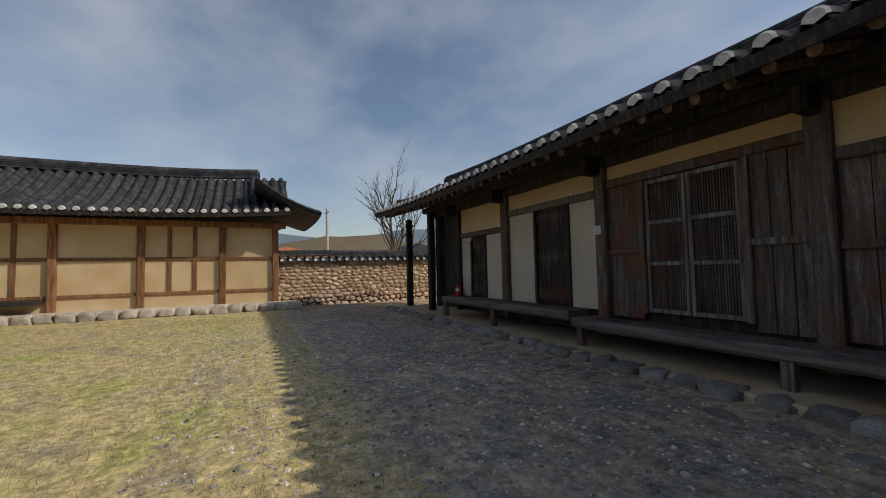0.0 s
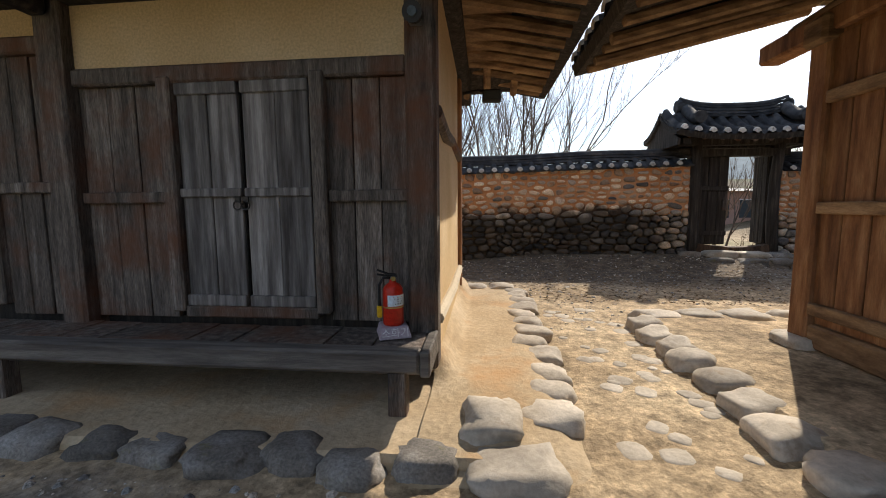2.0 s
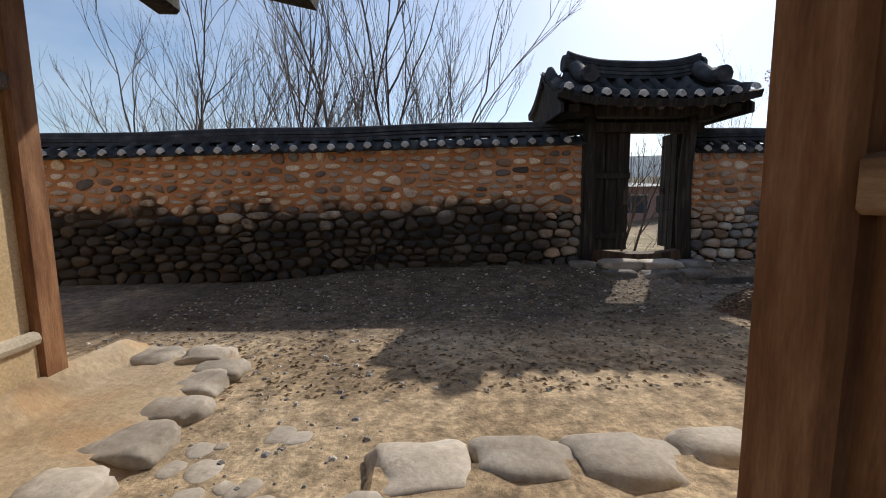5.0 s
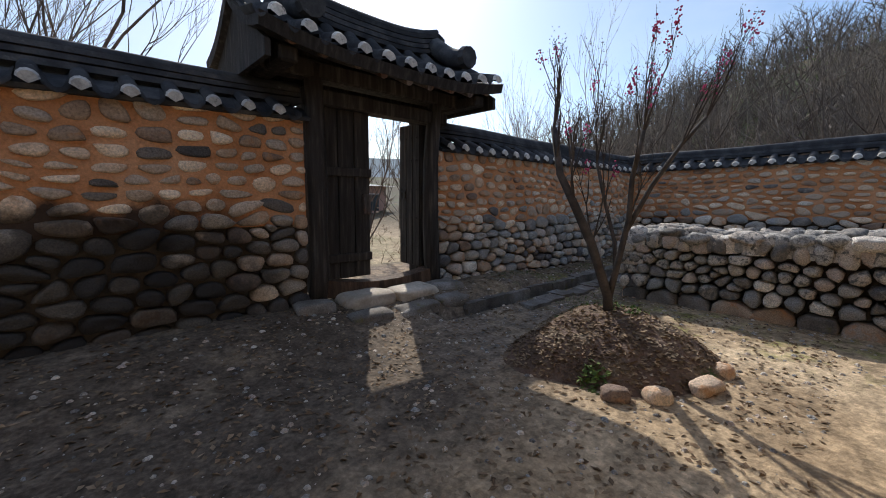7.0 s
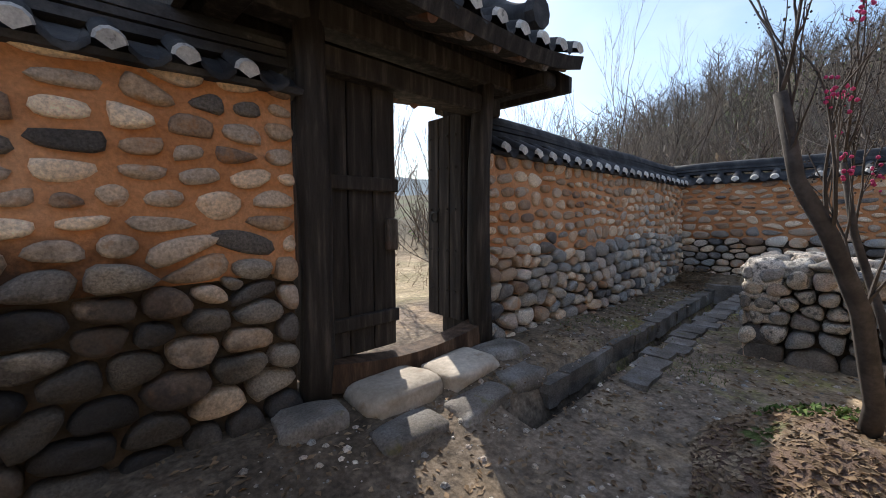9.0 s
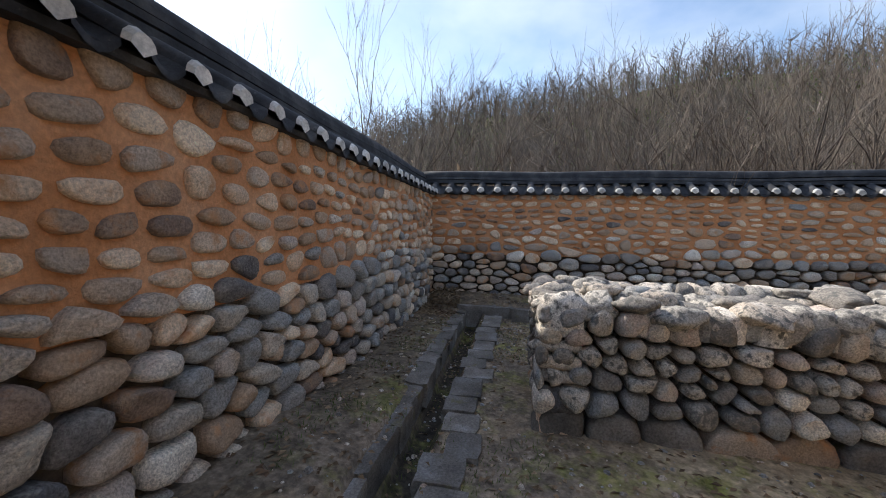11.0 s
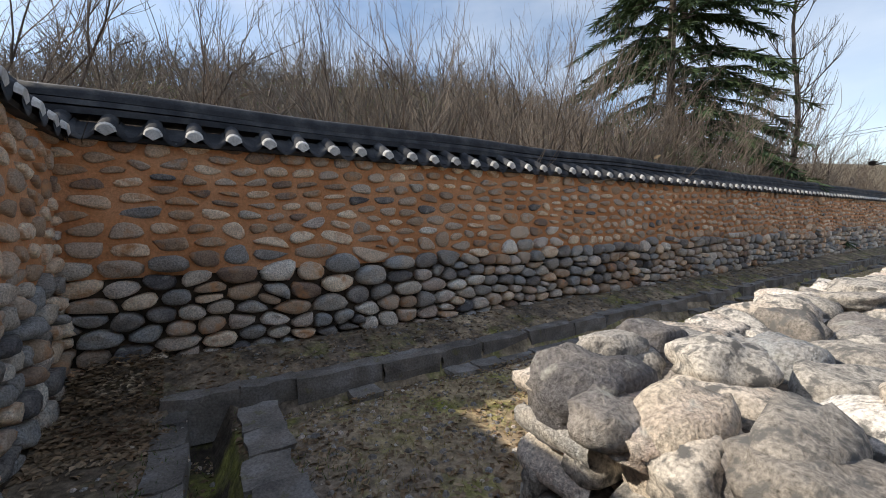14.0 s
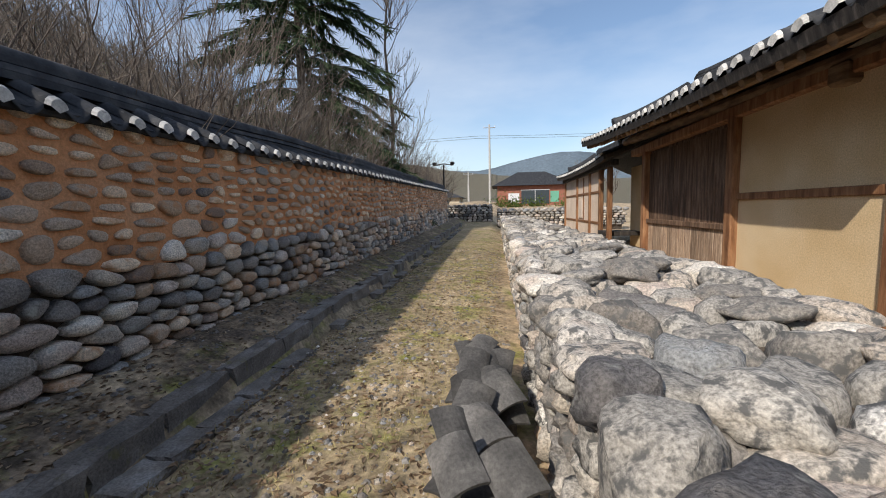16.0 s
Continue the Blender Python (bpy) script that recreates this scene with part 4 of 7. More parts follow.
def lattice_leaf(parent, x0, x1, z0, z1, y):
    """A tall door leaf: grey stiles and rails with fine dark lattice."""
    leaf = part("lattice_leaf", box(x0, x1, y + 0.03, y + 0.04, z0, z1), M_DARK, parent)
    for a, b in ((x0, x0 + 0.05), (x1 - 0.05, x1)):
        part("stile", box(a, b, y - 0.02, y + 0.03, z0, z1, 0.005), M_PLANKDOOR, leaf)
    for z in (z0, z0 + (z1 - z0) * 0.35, z0 + (z1 - z0) * 0.66, z1 - 0.05):
        part("rail", box(x0 + 0.05, x1 - 0.05, y - 0.018, y + 0.028, z, z + 0.055, 0.005), M_PLANKDOOR, leaf)
    bm = bmesh.new()
    n = int((x1 - x0 - 0.1) / 0.033)
    for k in range(1, n):
        x = x0 + 0.05 + (x1 - x0 - 0.1) * k / n
        add_box(bm, x - 0.006, x + 0.006, y + 0.008, y + 0.026, z0 + 0.04, z1 - 0.04)
    for z in np.arange(z0 + 0.12, z1 - 0.1, 0.06):
        f = (z - z0) / (z1 - z0)
        if f < 0.35 or f > 0.9 or 0.36 < f < 0.66:
            add_box(bm, x0 + 0.05, x1 - 0.05, y + 0.012, y + 0.022, z - 0.005, z + 0.005)
    part("lattice", bm, M_WOOD, leaf)
    return leaf


def build_long_house():
    house = thing("long_house", "dark weathered timber house with tiled roof and porch", "house")
    y = -6.96
    ends = [-24.4, -23.2, -21.08, -18.5, -15.88, -13.28]
    for k, x in enumerate(ends):
        r = 0.1
        post = part("post", box(x - r, x + r, y - 0.09, y + 0.11, 0.2, 2.86, 0.02), M_WOOD if k > 1 else M_DARK, house)
    for px, py in ((-24.45, -7.2), (-26.2, -7.2), (-26.2, -4.3)):
        part("post", box(px - 0.09, px + 0.09, py - 0.09, py + 0.09, 0.1, 2.86, 0.02), M_DARK, house)
    part("wall", box(-26.1, -24.5, -5.4, -5.3, 0.1, 2.8), M_DARK, house)
    part("post", box(-13.35, -13.17, -4.3, -4.12, 0.15, 2.95, 0.02), M_BROWN, house)
    part("wall_plate", box(-24.6, -13.1, y - 0.11, y + 0.12, 2.72, 2.95, 0.02), M_DARK, house)
    part("eave_purlin", box(-24.9, -12.6, y - 0.32, y - 0.14, 2.86, 3.02, 0.03), M_DARK, house)
    for x in ends[1:]:
        part("bracket", box(x - 0.07, x + 0.07, y - 0.42, y - 0.1, 2.6, 2.86, 0.03), M_DARK, house)
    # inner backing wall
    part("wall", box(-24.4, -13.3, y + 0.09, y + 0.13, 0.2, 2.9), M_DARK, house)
    # strip of plaster above the doors
    for a, b, z0 in ((-23.1, -21.18, 2.13), (-20.98, -18.6, 2.42), (-18.4, -15.98, 2.52), (-15.78, -13.38, 2.28)):
        part("wall_strip", box(a, b, y + 0.01, y + 0.08, z0, 2.72), M_PLASTER, house, "ochre earth plaster strip")
        part("head_beam", box(a, b, y - 0.04, y + 0.085, z0 - 0.12, z0, 0.015), M_WOOD, house)
    # two whitewashed bays, each with a narrow lattice door
    for a, b, d0, d1, z1, hd in ((-23.1, -21.18, -22.55, -21.98, 1.92, 2.01), (-20.98, -18.6, -20.1, -19.3, 2.3, 2.3)):
        for p0, p1 in ((a, d0 - 0.07), (d1 + 0.07, b)):
            part("wall_panel", box(p0, p1, y + 0.02, y + 0.08, 0.56, hd, 0.004), M_CREAM, house, "pale plaster wall panel")
        door = part("door", box(d0, d1, y + 0.05, y + 0.08, 0.6, z1), M_DARK, house, "narrow dark lattice door")
        for x in (d0 - 0.07, d1):
            part("jamb", box(x, x + 0.07, y - 0.02, y + 0.08, 0.58, z1, 0.008), M_DARK, door)
        lattice_leaf_dark(door, d0, d1, 0.62, z1 - 0.02, y + 0.01)
    # lattice doors bay
    plank_panel(house, -18.4, -17.86, 0.5, 2.4, y + 0.02, 2, 1)
    plank_panel(house, -16.5, -15.98, 0.5, 2.4, y + 0.02, 3, 2)
    part("rail", box(-18.4, -17.86, y - 0.02, y + 0.018, 1.4, 1.48, 0.008), M_WOOD, house)
    part("rail", box(-16.5, -15.98, y - 0.03, y + 0.018, 1.42, 1.5, 0.008), M_WOOD, house)
    for x in (-17.86, -16.58):
        part("jamb", box(x, x + 0.08, y - 0.04, y + 0.08, 0.58, 2.4, 0.01), M_WOOD, house)
    lattice_leaf(house, -17.77, -17.2, 0.6, 2.38, y + 0.01)
    lattice_leaf(house, -17.19, -16.59, 0.6, 2.38, y + 0.01)
    # plank doors bay
    plank_panel(house, -15.78, -15.12, 0.5, 2.16, y + 0.02, 3, 3)
    plank_panel(house, -13.95, -13.38, 0.5, 2.16, y + 0.02, 3, 4)
    part("rail", box(-15.78, -15.12, y - 0.03, y + 0.018, 1.34, 1.42, 0.008), M_WOOD, house)
    part("rail", box(-13.93, -13.38, y - 0.03, y + 0.018, 1.34, 1.42, 0.008), M_WOOD, house)
    for x in (-15.12, -14.03):
        part("jamb", box(x, x + 0.1, y - 0.06, y + 0.08, 0.56, 2.2, 0.012), M_WOOD, house)
    part("sill", box(-15.02, -14.03, y - 0.05, y + 0.06, 0.52, 0.6, 0.01), M_WOOD, house)
    for a, b, s in ((-15.01, -14.56, 7), (-14.53, -14.05, 8)):
        door = plank_panel(house, a, b, 0.6, 2.16, y - 0.005, 2, s, M_PLANKDOOR, "plank_door")
        tagged(door, "grey plank door leaf, shut")
        part("rail", box(a, b, y - 0.035, y - 0.006, 1.38, 1.44, 0.006), M_PLANKDOOR, door)
        part("rail", box(a, b, y - 0.035, y - 0.006, 0.6, 0.68, 0.006), M_PLANKDOOR, door)
        part("rail", box(a, b, y - 0.03, y - 0.006, 2.08, 2.16, 0.006), M_PLANKDOOR, door)
        lx = -14.575 if a < -14.8 else -14.515
        bm = bmesh.new()
        add_tube(bm, [(lx + 0.03 * math.cos(q), y - 0.05, 1.32 + 0.03 * math.sin(q)) for q in [2 * math.pi * k / 10 for k in range(11)]], [0.006] * 11, 5, False)
        add_box(bm, lx - 0.018, lx + 0.018, y - 0.05, y - 0.034, 1.34, 1.38)
        part("ring_handle", bm, M_IRON, door)
    # end wall facing the passage
    x = -13.2
    part("wall_end", box(-13.34, x - 0.02, y + 0.11, -4.3, 0.2, 3.3), M_PLASTER, house, "sunlit ochre plaster end wall")
    bm = bmesh.new()
    add_tube(bm, [(x - 0.01, -6.84, 1.95), (x - 0.01, -6.2, 1.9), (x - 0.015, -5.3, 1.98), (x - 0.01, -4.3, 1.94)], [0.055, 0.06, 0.05, 0.06], 8)
    part("tie_beam", bm, M_WOOD, house)
    bm = bmesh.new()
    add_tube(bm, [(x, -6.84, 0.5), (x + 0.01, -5.6, 0.46), (x, -4.3, 0.48)], [0.045, 0.05, 0.045], 8)
    part("sill_beam", bm, M_CREAM, house)
    part("wall_foot", box(-13.36, x + 0.005, y + 0.11, -4.3, 0.1, 0.45), M_PLASTER, house)
    part("wall_back", box(-24.4, -13.3, -4.25, -4.15, 0.1, 3.1), M_PLASTER, house)
    part("wall_end", box(-23.25, -23.15, y + 0.1, -4.2, 0.2, 3.0), M_PLASTER, house)
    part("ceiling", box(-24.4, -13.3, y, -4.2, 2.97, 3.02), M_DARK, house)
    # roof
    roof = part("roof", box(-24.6, -13.0, -5.75, -5.45, 3.6, 3.85), M_DARK, house)
    c = (-19.35, -5.6, 0)
    z_ridge = 4.05
    tiled_slope(roof, c, 7.4, 2.55, z_ridge, 2.93, (1, 0, 0), (0, -1, 0), 0.3, 0.13, 0.16, 0.085)
    tiled_slope(roof, c, 7.4, 2.4, z_ridge, 3.05, (1, 0, 0), (0, 1, 0), 0.3, 0.13, 0.16, 0.085)
    ridge(roof, (-26.5, -5.6, z_ridge), (-12.3, -5.6, z_ridge), 0.22, 0.11, 0.16)
    for out in ((0, -1, 0), (0, 1, 0)):
        gable_ridges(roof, c, (1, 0, 0), out, 7.35, 2.5, z_ridge, 2.95)
    rafters(roof, (-19.2, -5.6, 0), (1, 0, 0), (0, -1, 0), 6.9, 1.2, 2.46, 3.18, 2.79, 0.3, 0.066, M_UMBER, 0.12)
    rafters(roof, (-19.2, -5.6, 0), (1, 0, 0), (0, 1, 0), 6.9, 1.2, 2.3, 3.24, 2.9, 0.34, 0.06, M_LOG, 0.12)
    # side eave over the passage
    rafters(roof, (-13.2, -5.05, 0), (0, 1, 0), (1, 0, 0), 2.1, -0.3, 1.18, 3.32, 3.02, 0.33, 0.07, M_LOG, 0.03)
    part("eave_board", box(-13.3, -12.02, -7.3, -2.75, 3.2, 3.24), M_LOG, roof, "split timber boards under the side eave")
    part("side_purlin", box(-13.3, -13.08, -7.6, -2.7, 2.98, 3.16, 0.03), M_DARK, roof)
    tiled_slope(roof, (-13.3, -5.05, 0), 2.45, 1.45, 3.6, 3.16, (0, 1, 0), (1, 0, 0), 0.3, 0.05, 0.05, 0.085)
    bm = bmesh.new()
    vs = [bm.verts.new((-13.2, yy, zz)) for yy, zz in ((-7.2, 3.2), (-5.6, 4.0), (-4.0, 3.2))]
    bm.faces.new(vs)
    r = bmesh.ops.extrude_face_region(bm, geom=bm.faces[:])
    bmesh.ops.translate(bm, verts=[v for v in r["geom"] if isinstance(v, bmesh.types.BMVert)], vec=(-0.1, 0, 0))
    part("gable", bm, M_PLASTER, roof)
    # porch
    for x0, x1, z in ((-18.75, -13.18, 0.47), (-23.3, -18.8, 0.56)):
        porch = part("porch", box(x0, x1 - 0.064, -7.4, -7.345, z - 0.16, z - 0.04, 0.01), M_PLANK, house, "worn grey plank porch")
        part("edge_board", box(x0, x1 - 0.064, -7.46, -7.34, z - 0.13, z, 0.015), M_PLANK, porch)
        n = int((x1 - x0) / 0.3)
        for k in range(n):
            a = x0 + (x1 - x0 - 0.064) * k / n
            part("plank", box(a + 0.004, a + (x1 - x0 - 0.064) / n - 0.004, -7.338, y - 0.02, z - 0.05, z - 0.004 * (k % 3), 0.004), M_WOOD, porch)
        part("side_board", box(x1 - 0.06, x1, -7.46, y - 0.06, z - 0.15, z + 0.006, 0.01), M_PLANK, porch)
    for x in (-18.6, -16.05, -13.38):
        part("porch_leg", box(x - 0.055, x + 0.055, -7.44, -7.33, 0.02, 0.34, 0.01), M_WOOD, house)
    for x in (-23.2, -21.0):
        part("porch_leg", box(x - 0.06, x + 0.06, -7.44, -7.32, 0.02, 0.43, 0.01), M_WOOD, house)
    return house


def lattice_leaf_dark(parent, x0, x1, z0, z1, y):
    bm = bmesh.new()
    for x in np.arange(x0 + 0.05, x1 - 0.02, 0.055):
        add_box(bm, x - 0.006, x + 0.006, y + 0.005, y + 0.02, z0, z1)
    for band in (0.05, 0.45, 0.88):
        for k in range(5):
            z = z0 + (z1 - z0) * band + k * 0.03
            add_box(bm, x0, x1, y + 0.008, y + 0.018, z - 0.006, z + 0.006)
    part("lattice", bm, M_WOOD, parent)


build_long_house()

# platform under the long house
M_EARTH = surface("packed_earth", [(0, (0.4, 0.29, 0.175)), (0.5, (0.47, 0.36, 0.235)), (1, (0.55, 0.44, 0.31))], 1.2, 22, 0.95, 0.5, 0.02, spots=((0.5, 0.31, 0.16), 1.3, 0.54, 0.7), contrast=0.26)
tagged(part("house_platform", box(-26.6, -12.75, -7.82, -3.7, -0.2, 0.07, 0.03), M_EARTH), "packed ochre earth platform edged with stones", "platform", kind="structure")


def build_skirt():
    """Smoothed earth between the end wall and its edging stones, rounded off at the corner and swept up the wall foot."""
    bm = bmesh.new()
    nx, ny = 24, 60
    grid = []
    for j in range(ny + 1):
        row = []
        for i in range(nx + 1):
            x, y = -13.22 + 1.02 * i / nx, -8.12 + 4.7 * j / ny
            edge = smooth_step(-12.22, -12.46, x + 0.05 * noise.noise(Vector((0, y * 1.3, 3)))) * smooth_step(-8.1, -7.62, y + 0.12 * noise.noise(Vector((x * 1.5, 0, 5)))) * smooth_step(-3.42, -3.62, y)
            corner = 1 - 0.6 * smooth_step(0.35, 0.9, math.hypot(max(0, x + 13.0), max(0, -7.2 - y)))
            z = 0.105 * edge * corner + 0.16 * smooth_step(-13.05, -13.2, x) * smooth_step(-7.0, -6.8, y) + 0.012 * noise.noise(Vector((x * 3, y * 3, 1))) - 0.02
            row.append(bm.verts.new((x, y, z)))
        grid.append(row)
    for j in range(ny):
        for i in range(nx):
            bm.faces.new((grid[j][i], grid[j][i + 1], grid[j + 1][i + 1], grid[j + 1][i]))
    o = part("earth_skirt", bm, M_EARTH, smooth=True)
    return tagged(o, "smoothed ochre earth apron along the end wall", "earth apron", kind="structure")


build_skirt()


def edging(points_from, to, out, count, seed, material, group, label, size=(0.4, 0.3, 0.24), z=0.05, clear=1.0):
    a, b = Vector(points_from), Vector(to)
    d = (b - a).normalized()
    rng = random.Random(seed)
    step = (b - a).length / count
    for k in range(count):
        w = step * rng.uniform(0.86, 1.06) * clear
        o = new("edging_stone", stone_mesh("edging_stone", rng.randrange(9), 3, material, 0.62, 0.24))
        p = a + d * (k + 0.5) * step + Vector((rng.uniform(-0.04, 0.04), rng.uniform(-0.04, 0.04), z))
        o.matrix_basis = Matrix.Translation(p) @ Matrix.Rotation(math.atan2(d.y, d.x) + rng.uniform(-0.12, 0.12), 4, "Z") @ Matrix.Diagonal((w / 2, size[1] / 2 * rng.uniform(0.85, 1.15), size[2] / 2 * rng.uniform(0.85, 1.15), 1))
        tagged(o, label, "edging stone", group)


edging((-26.6, -7.8, 0), (-12.95, -7.8, 0), None, 38, 1, M_KERB, "stones along the porch platform", "rounded grey edging stone of the porch platform", (0.4, 0.28, 0.2), 0.0)
edging((-12.95, -7.85, 0), (-12.4, -7.75, 0), None, 1, 8, M_RIVER, "stones along the porch platform", "big pale river stone at the platform corner", (0.6, 0.36, 0.16), -0.01)
edging((-12.44, -7.45, 0), (-12.42, -3.6, 0), None, 12, 2, M_RIVER, "stones along the passage", "pale rounded edging stone beside the passage", (0.45, 0.34, 0.18), 0.005)
edging((-13.0, -7.42, 0), (-12.62, -7.42, 0), None, 1, 9, M_RIVER, "stones along the passage", "broad smooth base stone by the corner post", (0.6, 0.46, 0.22), 0.06)
edging((-13.2, -3.6, 0), (-12.4, -3.55, 0), None, 2, 6, M_RIVER, "stones along the passage", "pale rounded edging stone beside the passage", (0.45, 0.36, 0.2), 0.03)


# ---- side house between passage and stone bank ----
def build_side_house():
    house = thing("side_house", "low ochre plaster house with brown timber and tiles", "house")
    x0, x1, y0, y1 = -10.07, -6.4, -11.4, -5.95
    for x, y in ((x0, y1), (x0, -8.3), (x0, y0), (x1, -5.3), (x1, -7.85), (x1, y0)):
        part("post", box(x - 0.1, x + 0.1, y - 0.1, y + 0.1, 0.12, 2.72, 0.02), M_BROWN, house)
    part("sill_beam", box(x0 - 0.09, x0 + 0.08, y0 + 0.1, y1 - 0.1, 0.1, 0.3, 0.02), M_LOG, house, "pale timber sill")
    part("wall_foot", box(x0 - 0.04, x0 + 0.05, y0 + 0.1, y1 - 0.1, -0.05, 0.12), M_PLASTER, house)
    part("wall_west", box(x0 - 0.02, x0 + 0.06, y0 + 0.1, y1 - 0.1, 0.25, 2.75), M_BROWN, house)
    y = y0 + 0.12
    while y < y1 - 0.2:
        part("board", box(x0 - 0.05, x0 - 0.022, y, y + 0.23, 0.42, 2.62, 0.006), M_BROWN, house)
        y += 0.24
    for z in (0.38, 1.22, 2.1):
        part("rail", box(x0 - 0.1, x0 - 0.03, y0 + 0.1, y1 - 0.1, z, z + 0.1, 0.01), M_LOG, house)
    part("wall_north", box(x0 + 0.1, -7.4, y1 - 0.06, y1 + 0.02, 0.2, 2.8), M_PLASTER, house)
    part("wall_north", box(-7.4, x1 - 0.1, -5.4, -5.3, 0.2, 2.8), M_PLASTER, house)
    part("wall_north", box(-7.45, -7.35, y1, -5.3, 0.2, 2.8), M_PLASTER, house)
    part("wall_east", box(x1 - 0.08, x1 + 0.0, -7.75, -5.4, 0.15, 2.8), M_PLASTER, house, "sunlit ochre plaster wall")
    part("tie_rail", box(x1 - 0.02, x1 + 0.035, -7.75, -5.4, 1.48, 1.58, 0.012), M_BROWN, house)
    part("wall_east", box(x1 - 0.1, x1 - 0.04, -11.3, -7.95, 0.15, 3.08), M_UMBER, house)
    y = -11.28
    while y < -8.1:
        # dark umber boards above the rail, pale tan ones below it
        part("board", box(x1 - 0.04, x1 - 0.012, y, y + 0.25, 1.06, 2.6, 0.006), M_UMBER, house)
        part("board", box(x1 - 0.04, x1 - 0.012, y, y + 0.25, 0.2, 1.05, 0.006), M_TANWOOD, house, "pale tan lower board")
        y += 0.26
    part("rail", box(x1 - 0.03, x1 + 0.04, -11.3, -7.95, 1.02, 1.12, 0.01), M_UMBER, house)
    part("wall_south", box(x0 + 0.1, x1 - 0.1, y0 - 0.03, y0 + 0.05, 0.15, 2.8), M_PLASTER, house)
    for x, s in ((x0, -1), (x1, 1)):
        part("wall_plate", box(x - 0.1, x + 0.1, y0 - 0.9, y1 + 0.75, 2.66, 2.84, 0.02), M_BROWN, house)
    part("tie_beam", box(x0 - 0.16, x1 + 0.16, y1 - 0.12, y1 + 0.12, 2.58, 2.8, 0.03), M_LOG, house)
    part("ceiling", box(x0, x1, y0, y1, 2.92, 2.96), M_DARK, house)
    roof = part("roof", box(-8.4, -8.15, y0 - 0.5, y1 + 0.5, 3.6, 3.8), M_DARK, house)
    pivot = Matrix.Translation((0, -5.5, 2.8))
    roof.matrix_basis = pivot @ Matrix.Rotation(-0.05, 4, "X") @ pivot.inverted()
    c = (-8.22, -9.0, 0)
    hl = 4.25
    for out, run, ze, c, hl in (((1, 0, 0), 2.95, 2.74, (-8.22, -8.75, 0), 4.5), ((-1, 0, 0), 3.65, 2.84, c, hl)):
        tiled_slope(roof, c, hl, run, 4.1, ze, (0, 1, 0), out, 0.28, 0.12, 0.1, 0.078)
        gable_ridges(roof, c, (0, 1, 0), out, hl - 0.05, run, 4.1, ze)
        rafters(roof, c, (0, 1, 0), out, hl - 0.12, 1.4, run - 0.1, 3.2, ze - 0.14, 0.28, 0.06, M_LOG, 0.08)
    for x in (-10.05, -6.4):
        part("purlin", tube([(x, y0 - 1.7, 2.78), (x, y1 + 0.4, 2.8)], [0.1, 0.11], 10), M_LOG, roof)
    ridge(roof, (-8.22, y0 - 1.7, 4.1), (-8.22, y1 + 0.9, 4.1), 0.24, 0.11, 0.12)
    for yy in (y0 - 0.06, y1 + 0.02):
        bm = bmesh.new()
        bm.faces.new([bm.verts.new((xx, yy, zz)) for xx, zz in ((x0 - 0.1, 2.9), (-8.28, 4.1), (x1 + 0.1, 2.9))])
        r = bmesh.ops.extrude_face_region(bm, geom=bm.faces[:])
        bmesh.ops.translate(bm, verts=[v for v in r["geom"] if isinstance(v, bmesh.types.BMVert)], vec=(0, 0.05, 0))
        part("gable", bm, M_PLASTER, roof)
    return house


build_side_house()
for x, y, w in ((-10.07, -5.95, 0.42), (-10.07, -8.3, 0.4)):
    o = new("post_stone", stone_mesh("post_stone", int(w * 50) % 7, 3, M_RIVER, 0.55, 0.15))
    o.matrix_basis = Matrix.Translation((x - 0.03, y, 0.09)) @ Matrix.Diagonal((w / 2, w * 0.45, 0.09, 1))
    tagged(o, "rounded base stone under a timber post", "base stone", "base stones of the side house")
tagged(part("side_platform", box(-11.15, -5.9, -12.0, -5.0, -0.2, 0.09, 0.03), M_GROUND), "packed earth platform under the side house", "platform", kind="structure")
edging((-11.2, -8.6, 0), (-11.2, -5.2, 0), None, 10, 4, M_RIVER, "stones along the side house", "pale rounded edging stone of the side house", (0.42, 0.34, 0.2), 0.02)
edging((-11.2, -5.05, 0), (-9.2, -5.0, 0), None, 4, 5, M_RIVER, "stones along the side house", "pale rounded edging stone of the side house", (0.5, 0.36, 0.2), 0.03)


